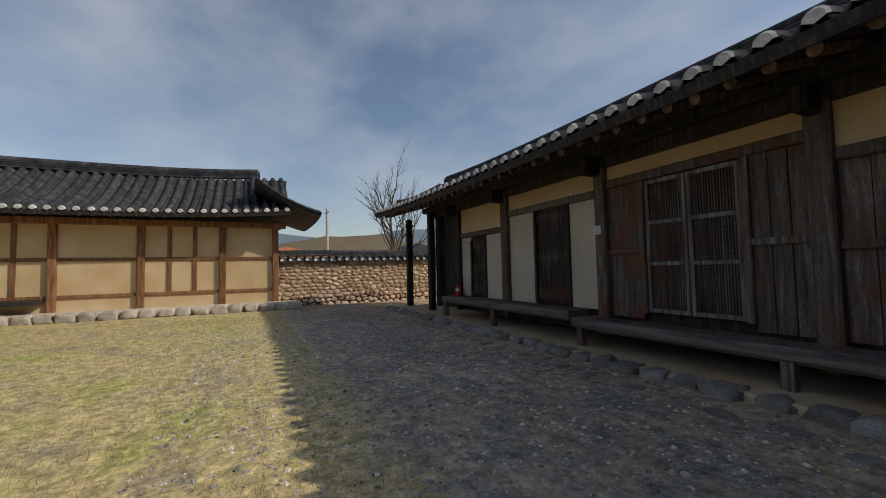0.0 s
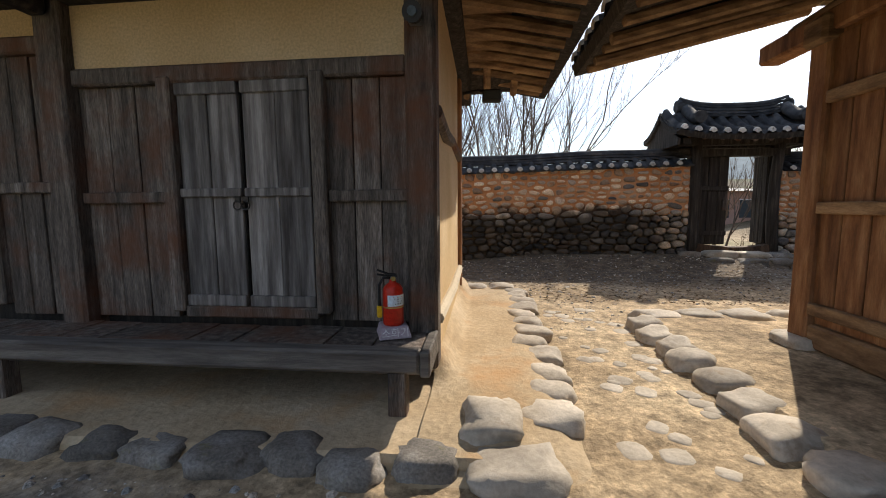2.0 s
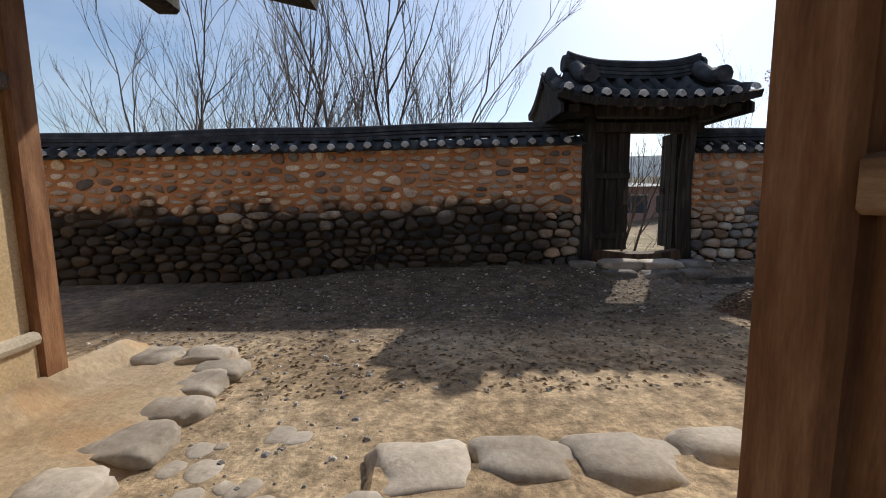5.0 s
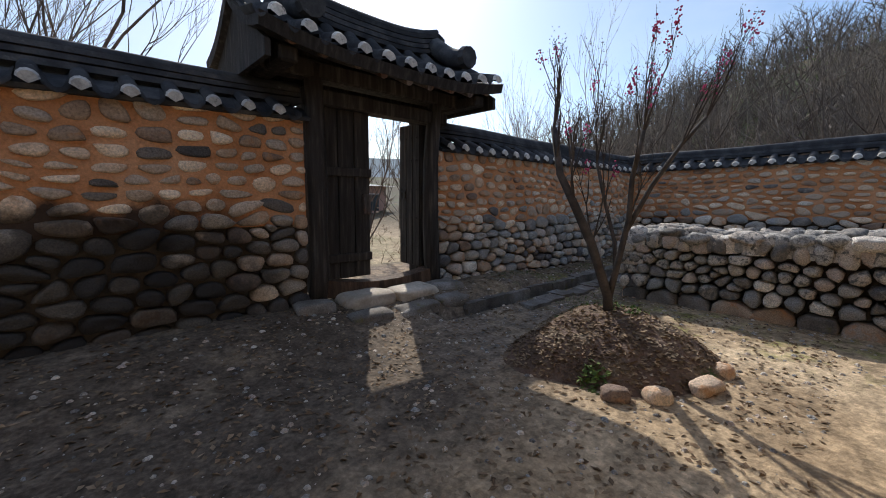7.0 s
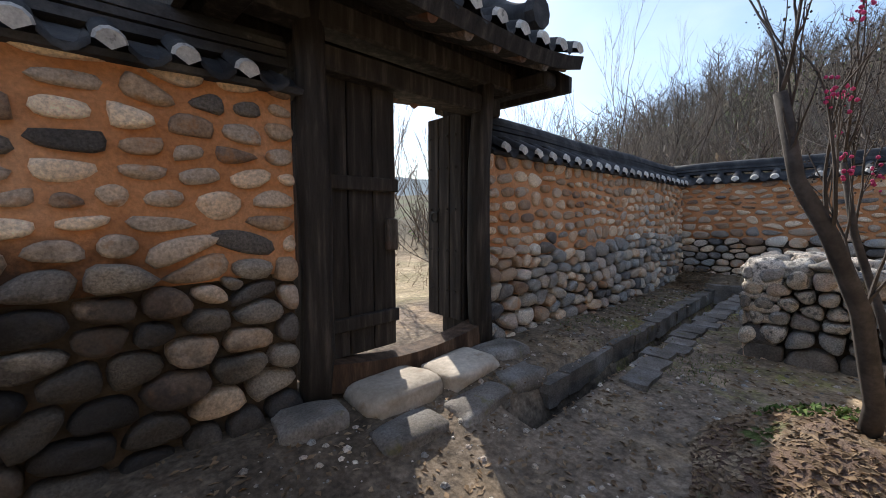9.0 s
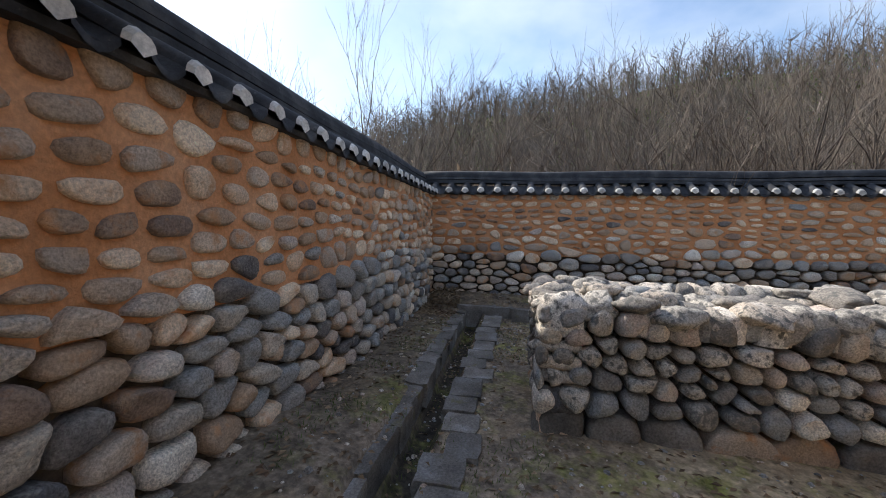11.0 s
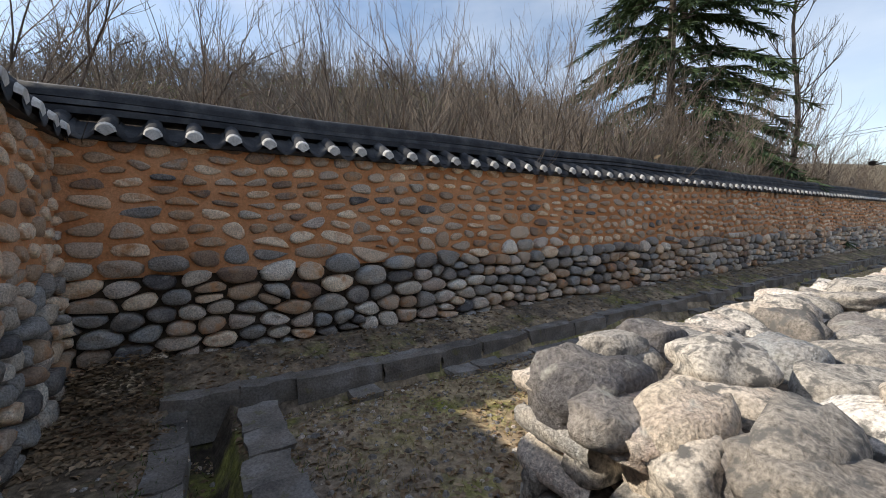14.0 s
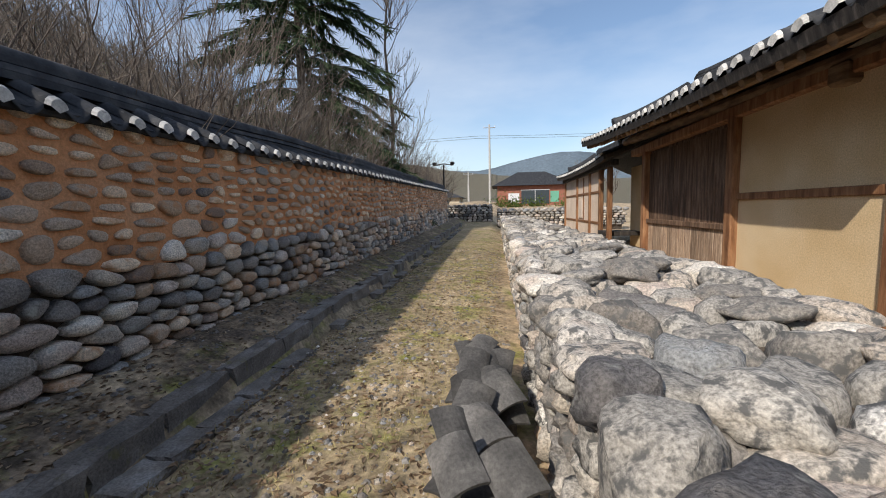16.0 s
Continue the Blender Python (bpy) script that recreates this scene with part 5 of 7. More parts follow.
# ---- house across the yard ----
def build_yard_house():
    house = thing("yard_house", "long ochre plaster house with dark timber and tiles", "house")
    x = -29.5
    for y in (-24, -21.5, -19.3, -17.05, -14.95, -12.7, -11.05):
        part("post", box(x - 0.1, x + 0.1, y - 0.1, y + 0.1, 0.22, 2.95, 0.02), M_BROWN, house)
    part("wall", box(x - 0.1, x - 0.02, -24, -11.05, 0.2, 3.0), M_PLASTER, house, "sunlit ochre plaster wall")
    part("wall", box(x - 3.4, x - 0.1, -11.1, -11.0, 0.2, 3.0), M_PLASTER, house)
    for z in (0.62, 1.72):
        part("rail", box(x - 0.03, x + 0.03, -24, -11.1, z, z + 0.1, 0.01), M_BROWN, house)
    for y in (-14.2, -13.5, -17.9, -18.6, -22.6):
        part("stud", box(x - 0.03, x + 0.02, y - 0.06, y + 0.06, 0.7, 2.9, 0.008), M_BROWN, house)
    part("wall_plate", box(x - 0.12, x + 0.14, -24.5, -10.7, 2.82, 3.02, 0.02), M_BROWN, house)
    part("bench", box(x, x + 0.7, -22, -17.2, 0.5, 0.62, 0.01), M_DARK, house)
    roof = part("roof", box(x - 2.0, x - 1.6, -24, -12, 4.3, 4.6), M_DARK, house)
    c = (x - 1.7, -17.6, 0)
    for out in ((1, 0, 0), (-1, 0, 0)):
        tiled_slope(roof, c, 7.0, 2.7, 4.75, 3.12, (0, 1, 0), out, 0.3, 0.14, 0.22, 0.085)
        gable_ridges(roof, c, (0, 1, 0), out, 6.0, 2.7, 4.75, 3.12, 0.14, 0.22)
    rafters(roof, c, (0, 1, 0), (1, 0, 0), 6.7, 1.6, 2.6, 3.4, 3.02, 0.34, 0.06, M_BROWN, 0.2)
    tiled_slope(roof, (x - 1.7, -11.7, 0), 2.7, 2.1, 4.3, 3.2, (1, 0, 0), (0, 1, 0), 0.3, 0.16, 0.1, 0.085)
    ridge(roof, (x - 1.7, -24, 4.75), (x - 1.7, -11.6, 4.75), 0.3, 0.12, 0.2)
    part("wall_back", box(x - 3.5, x - 3.4, -24, -11, 0.2, 3.2), M_PLASTER, house)
    part("platform", box(x - 0.6, x + 0.75, -25, -10.3, -0.2, 0.24, 0.03), M_CREAM, house)
    return house


build_yard_house()
edging((-28.7, -25, 0), (-28.7, -10.2, 0), None, 32, 12, M_RIVER, "stones along the yard house", "pale rounded edging stone of the yard house", (0.4, 0.3, 0.3), 0.1)
wall_west = rubble_wall("wall_west", "low tan rubble wall with tiled top", (-29.6, -2.0, 0), (0, -1, 0), (1, 0, 0), 9.2, 0.5, 1.65, 0.4, 8, lambda p: False, stones=M_WARM, clay=M_TANCLAY)
coping(wall_west, (-29.85, -2.0, 0), (0, -1, 0), 9.2, (1, 0, 0), 1.65, 0.42, 0.16)
wall_north_3 = rubble_wall("wall_north_3", "rubble and clay wall behind the long house", (-30.0, -0.1, 0), (1, 0, 0), (0, -1, 0), 12.0, 0.5, 2.1, 0.9, 9, lambda p: False)


# ---- loose stone bank ----
def build_bank():
    bank = thing("stone_bank", "wide dry-laid bank of pale lichened boulders", "stone bank")
    x0, x1, y1, y0, top = -4.38, -3.14, -1.84, -24.0, 0.93
    part("core", box(x0 + 0.2, x1 - 0.16, y0, y1 - 0.24, -0.3, top - 0.06), M_GAP, bank)
    rng = random.Random(77)
    near = lambda p: p.y > -3.7
    for origin, along, out, length, seed in (((x0 + 0.08, y1 + 0.02, 0), (0, -1, 0), (-1, 0, 0), 22.0, 21), ((x1 - 0.08, y1 + 0.02, 0), (0, -1, 0), (1, 0, 0), 22.0, 22), ((x0 + 0.02, y1 - 0.08, 0), (1, 0, 0), (0, 1, 0), x1 - x0 - 0.04, 23)):
        r2 = random.Random(seed)
        base, u = [], 0.0
        while u < length:
            w = r2.uniform(0.3, 0.5)
            base.append((u + w / 2, 0.08 + r2.uniform(-0.01, 0.015)))
            u += w
        seeds = base + course_seeds(length, 0.18, top - 0.05, seed + 9, (0.12, 0.16), (0.15, 0.27), 0.03)

        def look_of(k, r2=r2, base=base):
            if k < len(base):
                return 0.07, 0.012, M_WARM if r2.random() < 0.6 else M_KERB, 0.1, 0.2
            return r2.uniform(0.07, 0.12), r2.uniform(0.01, 0.026), M_STONE if r2.random() < 0.55 else M_PALE, r2.uniform(0.2, 0.8), 0.2

        masonry(bank, "boulder", origin, along, (0, 0, 1), out, seeds, (-0.02, length, -0.1, top), look_of, near, 1.25)
    # the top: wide flat boulders fitted side by side
    r3 = random.Random(24)
    seeds, y = [], 0.0
    while y < 22:
        row, x = r3.uniform(0.16, 0.3), r3.uniform(-0.1, 0.1)
        while x < x1 - x0:
            w = r3.uniform(0.17, 0.4)
            if 0.05 < x + w / 2 < x1 - x0 - 0.05:
                seeds.append((x + w / 2, y + row / 2 + r3.uniform(-0.1, 0.1)))
            x += w
        y += row
    masonry(bank, "boulder", (x0, y1, top - 0.06), (1, 0, 0), (0, -1, 0), (0, 0, 1), seeds, (-0.02, x1 - x0 + 0.02, -0.03, 22), lambda k: (r3.uniform(0.07, 0.13), r3.uniform(0.004, 0.02), M_PALE if r3.random() < 0.85 else M_STONE, r3.uniform(0.3, 0.9), 0.12), near, 1.1)
    places = []
    # rounded stones along the rim
    for a, b, turn in (((x0 + 0.1, y1 - 0.06), (x1 - 0.1, y1 - 0.06), 0.0), ((x0 + 0.07, y1 - 0.2), (x0 + 0.07, y0), 1.57), ((x1 - 0.07, y1 - 0.2), (x1 - 0.07, y0), 1.57)):
        total, d = math.hypot(b[0] - a[0], b[1] - a[1]), 0.0
        while d < total:
            w = rng.uniform(0.17, 0.34)
            f = (d + w / 2) / total
            spot = Vector((a[0] + (b[0] - a[0]) * f + rng.uniform(-0.04, 0.04), a[1] + (b[1] - a[1]) * f + rng.uniform(-0.04, 0.04), top - (0.01 if turn else 0.06) + rng.uniform(-0.04, 0.04)))
            m = Matrix.Translation(spot) @ Matrix.Rotation(turn + rng.uniform(-0.35, 0.35), 4, "Z") @ Matrix.Rotation(rng.uniform(-0.2, 0.2), 4, "X") @ Matrix.Rotation(rng.uniform(-0.15, 0.15), 4, "Y") @ Matrix.Diagonal((w * 0.54, rng.uniform(0.1, 0.15), rng.uniform(0.06, 0.095), 1))
            places.append((m, M_PALE if rng.random() < 0.75 else M_STONE))
            d += w * 0.95
    # loose flat boulders lying over them
    y = y1 - 0.4
    while y > y0:
        row = rng.uniform(0.22, 0.32)
        x = x0 + rng.uniform(0.05, 0.3)
        while x < x1 - 0.35:
            w, h = rng.uniform(0.2, 0.34 if y > -3.6 else 0.46), rng.uniform(0.09, 0.15)
            if rng.random() < 0.34:
                spot = Vector((x + w / 2, y - row / 2 + rng.uniform(-0.08, 0.08), top + 0.05 + rng.uniform(-0.02, 0.03)))
                m = Matrix.Translation(spot) @ Matrix.Rotation(rng.uniform(-0.8, 0.8), 4, "Z") @ Matrix.Rotation(rng.uniform(-0.22, 0.22), 4, "X") @ Matrix.Rotation(rng.uniform(-0.16, 0.16), 4, "Y") @ Matrix.Diagonal((w * 0.5, row * 0.5, h / 2, 1))
                places.append((m, M_PALE))
            x += w
        y -= row
    lay_stones(places, bank, "loose_boulder", lambda p: p.y > -5.5, 3, 2)
    return bank


build_bank()


# ---- drain channel ----
def slab_row(name, start, along, length, width, z, seed, group, label, material=M_KERB, lo=0.3, hi=0.6, jitter=0.03, thick=0.2, gaps=0.0):
    rng = random.Random(seed)
    s = 0.0
    a = Vector(along).normalized()
    side = Vector((-a.y, a.x, 0))
    while s < length:
        l = rng.uniform(lo, hi)
        if rng.random() < gaps:
            s += l
            continue
        w = width * rng.uniform(0.85, 1.1)
        bm = bmesh.new()
        bmesh.ops.create_cube(bm, size=1)
        bmesh.ops.subdivide_edges(bm, edges=bm.edges[:], cuts=2, use_grid_fill=True)
        for v in bm.verts:
            v.co += Vector([noise.noise(v.co * 2.5 + Vector((seed, s, k * 9))) for k in range(3)]) * 0.09
        ob = part(name, bm, material)
        p = Vector(start) + a * (s + l / 2) + side * rng.uniform(-jitter, jitter)
        zz = z + ground_slope(p)
        ob.matrix_basis = Matrix.Translation((p.x, p.y, zz - thick / 2 + rng.uniform(-0.012, 0.012))) @ Matrix.Rotation(math.atan2(a.y, a.x) + rng.uniform(-0.05, 0.05), 4, "Z") @ Matrix.Diagonal((l - 0.012, w, thick, 1))
        tagged(ob, label, "kerb stone", group)
        s += l


def ground_slope(p):
    return 0.02 * max(0, -p.y - 3) * smooth_step(-3.6, -2.4, p.x)


slab_row("kerb_stone", (-6.6, -0.8, 0), (1, 0, 0), 5.85, 0.2, 0.07, 1, "kerb along the drain", "squared grey kerb stone with moss beside the drain")
slab_row("slab", (-6.0, -1.3, 0), (1, 0, 0), 5.2, 0.26, 0.035, 2, "slabs along the drain", "flat uneven grey slab beside the drain", lo=0.2, hi=0.45, jitter=0.05, thick=0.14)
slab_row("kerb_stone", (-0.68, -0.75, 0), (0, -1, 0), 24.5, 0.2, 0.16, 3, "kerb along the lane drain", "squared grey kerb stone below the wall", lo=0.4, hi=0.8, thick=0.34)
slab_row("slab", (-0.92, -1.35, 0), (0, -1, 0), 22, 0.2, -0.01, 4, "slabs along the lane drain", "flat uneven grey slab in the lane", lo=0.25, hi=0.55, jitter=0.05, thick=0.12, gaps=0.35)


# ---- trees ----
def limb(bm, twigs, p, d, length, r, depth, rng, up=0.25, spread=0.75, tips=None, sides=5):
    """A branch that forks; thin ones go into the twig mesh."""
    n = 4 if depth > 1 else 3
    pts, radii = [p.copy()], [r]
    for k in range(n):
        d = (d + Vector((rng.uniform(-1, 1), rng.uniform(-1, 1), rng.uniform(-0.6, 1) + up)) * 0.16).normalized()
        p = p + d * length / n
        pts.append(p.copy())
        radii.append(r * (1 - 0.5 * (k + 1) / n))
    target = bm if r > 0.016 else twigs
    add_tube(target, pts, radii, sides if r > 0.016 else 3, False)
    if depth == 0:
        if tips is not None:
            tips.append((pts[-1], d))
            tips.append((pts[-2], d))
        return
    kids = rng.choice((2, 3, 3)) if depth > 1 else rng.choice((2, 3, 4))
    for k in range(kids):
        q = pts[rng.randint(1, n)] if k else pts[-1]
        side = Vector((rng.uniform(-1, 1), rng.uniform(-1, 1), rng.uniform(-0.4, 0.8)))
        nd = (d + side * spread * (0.5 if k == 0 else 1)).normalized()
        limb(bm, twigs, q, nd, length * rng.uniform(0.6, 0.85), r * rng.uniform(0.5, 0.66), depth - 1, rng, up, spread, tips, sides)


def bare_tree(seed, height=5.0, stems=1, r=0.09, depth=5, spread=0.7, up=0.3, lean=0.3, name="bare_tree", label="leafless grey deciduous tree", tips=None):
    rng = random.Random(seed)
    tree = thing(name, label, "tree")
    trunk, twigs = bmesh.new(), bmesh.new()
    for k in range(stems):
        a = 2 * math.pi * k / stems + rng.uniform(-0.4, 0.4)
        f = lean if stems > 1 else rng.uniform(0, 0.12)
        d = Vector((math.cos(a) * f, math.sin(a) * f, 1)).normalized()
        base = Vector((math.cos(a), math.sin(a), 0)) * (0.12 if stems > 1 else 0) + Vector((0, 0, -0.2))
        limb(trunk, twigs, base, d, height * 0.36 * rng.uniform(0.85, 1.1), r * rng.uniform(0.75, 1), depth, rng, up, spread, tips)
    part("trunk", trunk, M_BARK, tree, smooth=True)
    part("crown", twigs, M_TWIG, tree)
    return tree


def plant(tree, x, y, scale=1.0, turn=0.0, dz=0.0):
    return Matrix.Translation((x, y, ground_height(x, y) + dz)) @ Matrix.Rotation(turn, 4, "Z") @ Matrix.Scale(scale, 4)


def put(tree, x, y, scale=1.0, turn=0.0, group=""):
    m = plant(tree, x, y, scale, turn)
    if group:
        tagged(tree, group=group)
    tree.matrix_basis = m
    return tree


def put_copy(tree, x, y, scale, turn):
    """A copy of a tree with its parts, turned and scaled as a whole."""
    o = copy_thing(tree, Matrix())
    o.matrix_basis = plant(tree, x, y, scale, turn)
    return o


# spreading many-stemmed trees behind the north wall
clump = [bare_tree(31 + k, 8.2, 7, 0.07, 5, 0.5, 0.2, 0.6, "bare_tree", "leafless many-stemmed tree behind the wall") for k in range(2)]
put(clump[0], -12.2, 4.0, 1.0, 0.3, "bare trees behind the wall")
put(clump[1], -16.0, 5.0, 1.05, 1.1, "bare trees behind the wall")
for x, y, s, a in ((-19.5, 7.0, 1.1, 2.0), (-13.0, 9.0, 1.15, 2.7)):
    put_copy(clump[0], x, y, s, a)
for x, y, s, a in ((1.8, 2.6, 0.72, 0.5), (-1.6, 4.5, 0.62, 4.0)):
    put_copy(clump[1], x, y, s, a)

# slender trees of the hill
slim = [bare_tree(51 + k, 7.5, 1 + k % 3, 0.07, 5, 0.85, 0.1, 0.45, "bare_tree", "slender leafless tree on the hillside") for k in range(5)]
slim_far = [bare_tree(81 + k, 7.5, 1 + k % 3, 0.07, 4, 0.8, 0.12, 0.4, "bare_tree", "slender leafless tree high on the hillside") for k in range(5)]
rng_h = random.Random(5)
placed = set()
for k in range(300):
    x = 2.6 + 36 * rng_h.random() ** 1.6
    y = rng_h.uniform(-46, 9)
    if y > 3 and x < 6:
        continue
    t = (slim if x < 5.5 else slim_far)[k % 5]
    s, a = rng_h.uniform(0.55, 1.05) * (0.85 if x < 5 else 1.0), rng_h.uniform(0, 6.28)
    if t.name not in placed:
        put(t, x, y, s, a, "bare trees on the hill")
        placed.add(t.name)
    else:
        put_copy(t, x, y, s, a)


# many-stemmed trees close behind the east wall
for x, y, sc, a in ((3.4, -2.2, 0.62, 0.9), (4.4, -5.4, 0.74, 2.4), (3.7, -8.2, 0.66, 4.4), (5.2, -10.6, 0.84, 1.7), (4.0, -13.4, 0.74, 3.2), (5.4, -16.4, 0.88, 5.5), (3.9, -20.2, 0.7, 0.4)):
    put_copy(clump[int(10 * a) % 2], x, y, sc, a)


def hill_woods(count, area, seed):
    """Bare woods over the whole hill, too many to count: one mesh of small forked trees."""
    rng = random.Random(seed)
    kinds = []
    for k in range(8):
        bm = bmesh.new()
        r2 = random.Random(seed + k)
        lean = lambda spread, up: Vector((r2.uniform(-spread, spread), r2.uniform(-spread, spread), up)).normalized()
        top = Vector((r2.uniform(-1.4, 1.4), r2.uniform(-1.4, 1.4), r2.uniform(3.2, 4.4)))
        trunk = [Vector((0, 0, -0.3)), top * 0.4 + lean(1, 0.2) * 0.2, top]
        add_tube(bm, trunk, [0.07, 0.05, 0.015], 3, False)
        for _ in range(8):
            f = r2.uniform(0.15, 0.95)
            p = trunk[0].lerp(top, f)
            mid = p + lean(1, 0.5) * r2.uniform(0.5, 0.9)
            end = mid + lean(1, 0.6) * r2.uniform(0.5, 0.9)
            add_tube(bm, [p, mid, end], [0.03, 0.022, 0.01], 3, False)
            for q in (mid, mid, end):
                add_tube(bm, [q, q + lean(1, 0.8) * r2.uniform(0.4, 0.9)], [0.014, 0.006], 3, False)
        bm.verts.index_update()
        kinds.append((np.array([v.co[:] for v in bm.verts]), np.array([[v.index for v in f.verts] for f in bm.faces])))
        bm.free()
    verts, faces, base = [], [], 0
    x0, x1, y0, y1 = area
    for k in range(count):
        x, y = rng.uniform(x0, x1), rng.uniform(y0, y1)
        co, fa = kinds[k % 8]
        a, sc = rng.uniform(0, 6.28), rng.choice((0.5, 0.7, 0.8, 1.25)) * rng.uniform(0.8, 1.2)
        turn = np.array([[math.cos(a), -math.sin(a), 0], [math.sin(a), math.cos(a), 0], [0, 0, 1]]) * sc
        verts.append(co @ turn.T + np.array([x, y, ground_height(x, y)]))
        faces.append(fa + base)
        base += len(co)
    me = bpy.data.meshes.new("hill_woods")
    me.from_pydata(np.concatenate(verts).tolist(), [], np.concatenate(faces).tolist())
    me.materials.append(M_TWIG)
    return tagged(new("hill_woods", me), "grey-brown leafless woods covering the hill", "woods", kind="stuff")


hill_woods(2900, (8, 62, -70, 22), 3)


# thicket of stems behind the east wall
def thicket(name, label, count, area, hmin, hmax, seed, material=M_TWIG):
    rng = random.Random(seed)
    bm_v, bm_f = [], []
    x0, x1, y0, y1 = area

    def stick(p, d, length, r):
        n = 3 if x0 < 10 else 2
        base = len(bm_v)
        a = d.orthogonal().normalized()
        b = d.cross(a)
        for k in range(n + 1):
            rr = r * (1 - 0.75 * k / n)
            for q in range(3):
                w = 2.1 * q
                bm_v.append(tuple(p + rr * (math.cos(w) * a + math.sin(w) * b)))
            if k < n:
                d = (d + Vector((rng.uniform(-1, 1), rng.uniform(-1, 1), rng.uniform(-0.7, 0.5))) * 0.17).normalized()
                p = p + d * length / n
        for k in range(n):
            for q in range(3):
                i, j = base + 3 * k + q, base + 3 * k + (q + 1) % 3
                bm_f.append((i, j, j + 3, i + 3))
        return p, d

    for _ in range(count):
        x = x0 + (x1 - x0) * rng.random() ** 1.3
        y = rng.uniform(y0, y1)
        p = Vector((x, y, ground_height(x, y) - 0.1))
        h = rng.uniform(hmin, hmax)
        d = Vector((rng.uniform(-1, 1), rng.uniform(-1, 1), 1)).normalized()
        q, e = stick(p, d, h, rng.uniform(0.008, 0.02) * (1.6 if x0 > 10 else 1))
        for _ in range(6 if x0 < 10 else 4):
            t = rng.uniform(0.3, 0.95)
            s = p + (q - p) * t
            stick(s, (e + Vector((rng.uniform(-1, 1), rng.uniform(-1, 1), rng.uniform(-0.4, 0.6))) * 1.3).normalized(), h * rng.uniform(0.3, 0.6), 0.006 * (2 if x0 > 10 else 1))
    me = bpy.data.meshes.new(name)
    me.from_pydata(bm_v, [], bm_f)
    me.materials.append(material)
    return tagged(new(name, me), label, "brush", kind="stuff")


thicket("brush_thicket", "dense leafless brush on the slope behind the wall", 1500, (1.8, 15, -34, 4), 1.2, 3.0, 3)
thicket("brush_thicket", "dense leafless brush high on the slope", 1600, (12, 56, -60, 22), 1.5, 3.6, 4)
thicket("brush_thicket", "tangled leafless brush close behind the wall", 700, (2.9, 6.5, -24, 0), 1.8, 3.4, 14)
thicket("brush_thicket", "brown weeds beyond the gate", 500, (-16, 4, 6, 30), 0.4, 1.3, 5, M_LEAF)


def leafy(name, label, count, area, seed, material, size):
    """Tufts of small leaves spread over the slope."""
    rng = random.Random(seed)
    verts, faces = [], []
    x0, x1, y0, y1 = area
    for _ in range(count):
        x, y = rng.uniform(x0, x1), rng.uniform(y0, y1)
        z = ground_height(x, y) + rng.uniform(0.1, 2.2)
        for _ in range(7):
            c = Vector((x, y, z)) + Vector((rng.gauss(0, 0.5), rng.gauss(0, 0.5), rng.gauss(0, 0.45)))
            a = Vector((rng.uniform(-1, 1), rng.uniform(-1, 1), rng.uniform(-1, 1))).normalized() * size
            b = a.orthogonal().normalized() * size * 0.5
            base = len(verts)
            verts.extend((tuple(c - a), tuple(c + b), tuple(c + a), tuple(c - b)))
            faces.append((base, base + 1, base + 2, base + 3))
    me = bpy.data.meshes.new(name)
    me.from_pydata(verts, [], faces)
    me.materials.append(material)
    return tagged(new(name, me), label, "foliage", kind="stuff")


leafy("spring_leaves", "sparse yellow-green spring leaves among the brush", 900, (9, 52, -45, 20), 6, M_GREEN, 0.16)
leafy("dry_leaves", "withered tan leaves among the brush", 1500, (2.0, 45, -45, 18), 7, M_LEAF, 0.12)


def build_conifer(seed, height, spread):
    rng = random.Random(seed)
    tree = thing("conifer_tree", "tall dark green conifer with drooping boughs", "tree")
    part("trunk", tube([(0, 0, -0.3), (0.1, 0, height * 0.5), (0, 0.1, height)], [0.24, 0.14, 0.03], 8), M_BARK, tree, smooth=True)
    boughs, verts, faces = bmesh.new(), [], []
    z = height * 0.12
    while z < height * 0.98:
        f = 1 - (z / height)
        for k in range(6):
            a = rng.uniform(0, 6.28)
            l = spread * (0.3 + f * 0.8) * rng.uniform(0.7, 1.1)
            pts = [Vector((math.cos(a) * l * t, math.sin(a) * l * t, z + 0.25 * l * t - 0.55 * l * t * t)) for t in (0, 0.33, 0.66, 1)]
            add_tube(boughs, pts, [0.04 * (0.4 + f), 0.03, 0.018, 0.006], 4, False)
            for _ in range(int(260 * l / spread) + 80):
                t = rng.uniform(0.2, 1)
                i = min(2, int(t * 3))
                p = pts[i].lerp(pts[i + 1], t * 3 - i)
                q = p + Vector((rng.gauss(0, 0.2), rng.gauss(0, 0.2), -rng.uniform(0.0, 0.3)))
                d = (q - p) * 0.8 + Vector((math.cos(a), math.sin(a), -0.3)) * 0.2
                s = d.cross(Vector((rng.uniform(-1, 1), rng.uniform(-1, 1), 1))).normalized() * 0.024
                b = len(verts)
                verts.extend((tuple(p - s), tuple(p + s), tuple(p + d + s * 0.7), tuple(p + d * 1.25), tuple(p + d - s * 0.7)))
                faces.append((b, b + 1, b + 2, b + 3, b + 4))
        z += height * 0.022
    part("branchwork", boughs, M_BARK, tree)
    me = bpy.data.meshes.new("foliage")
    me.from_pydata(verts, [], faces)
    me.materials.append(M_NEEDLE)
    o = new("foliage", me)
    o.parent = tree
    return tree


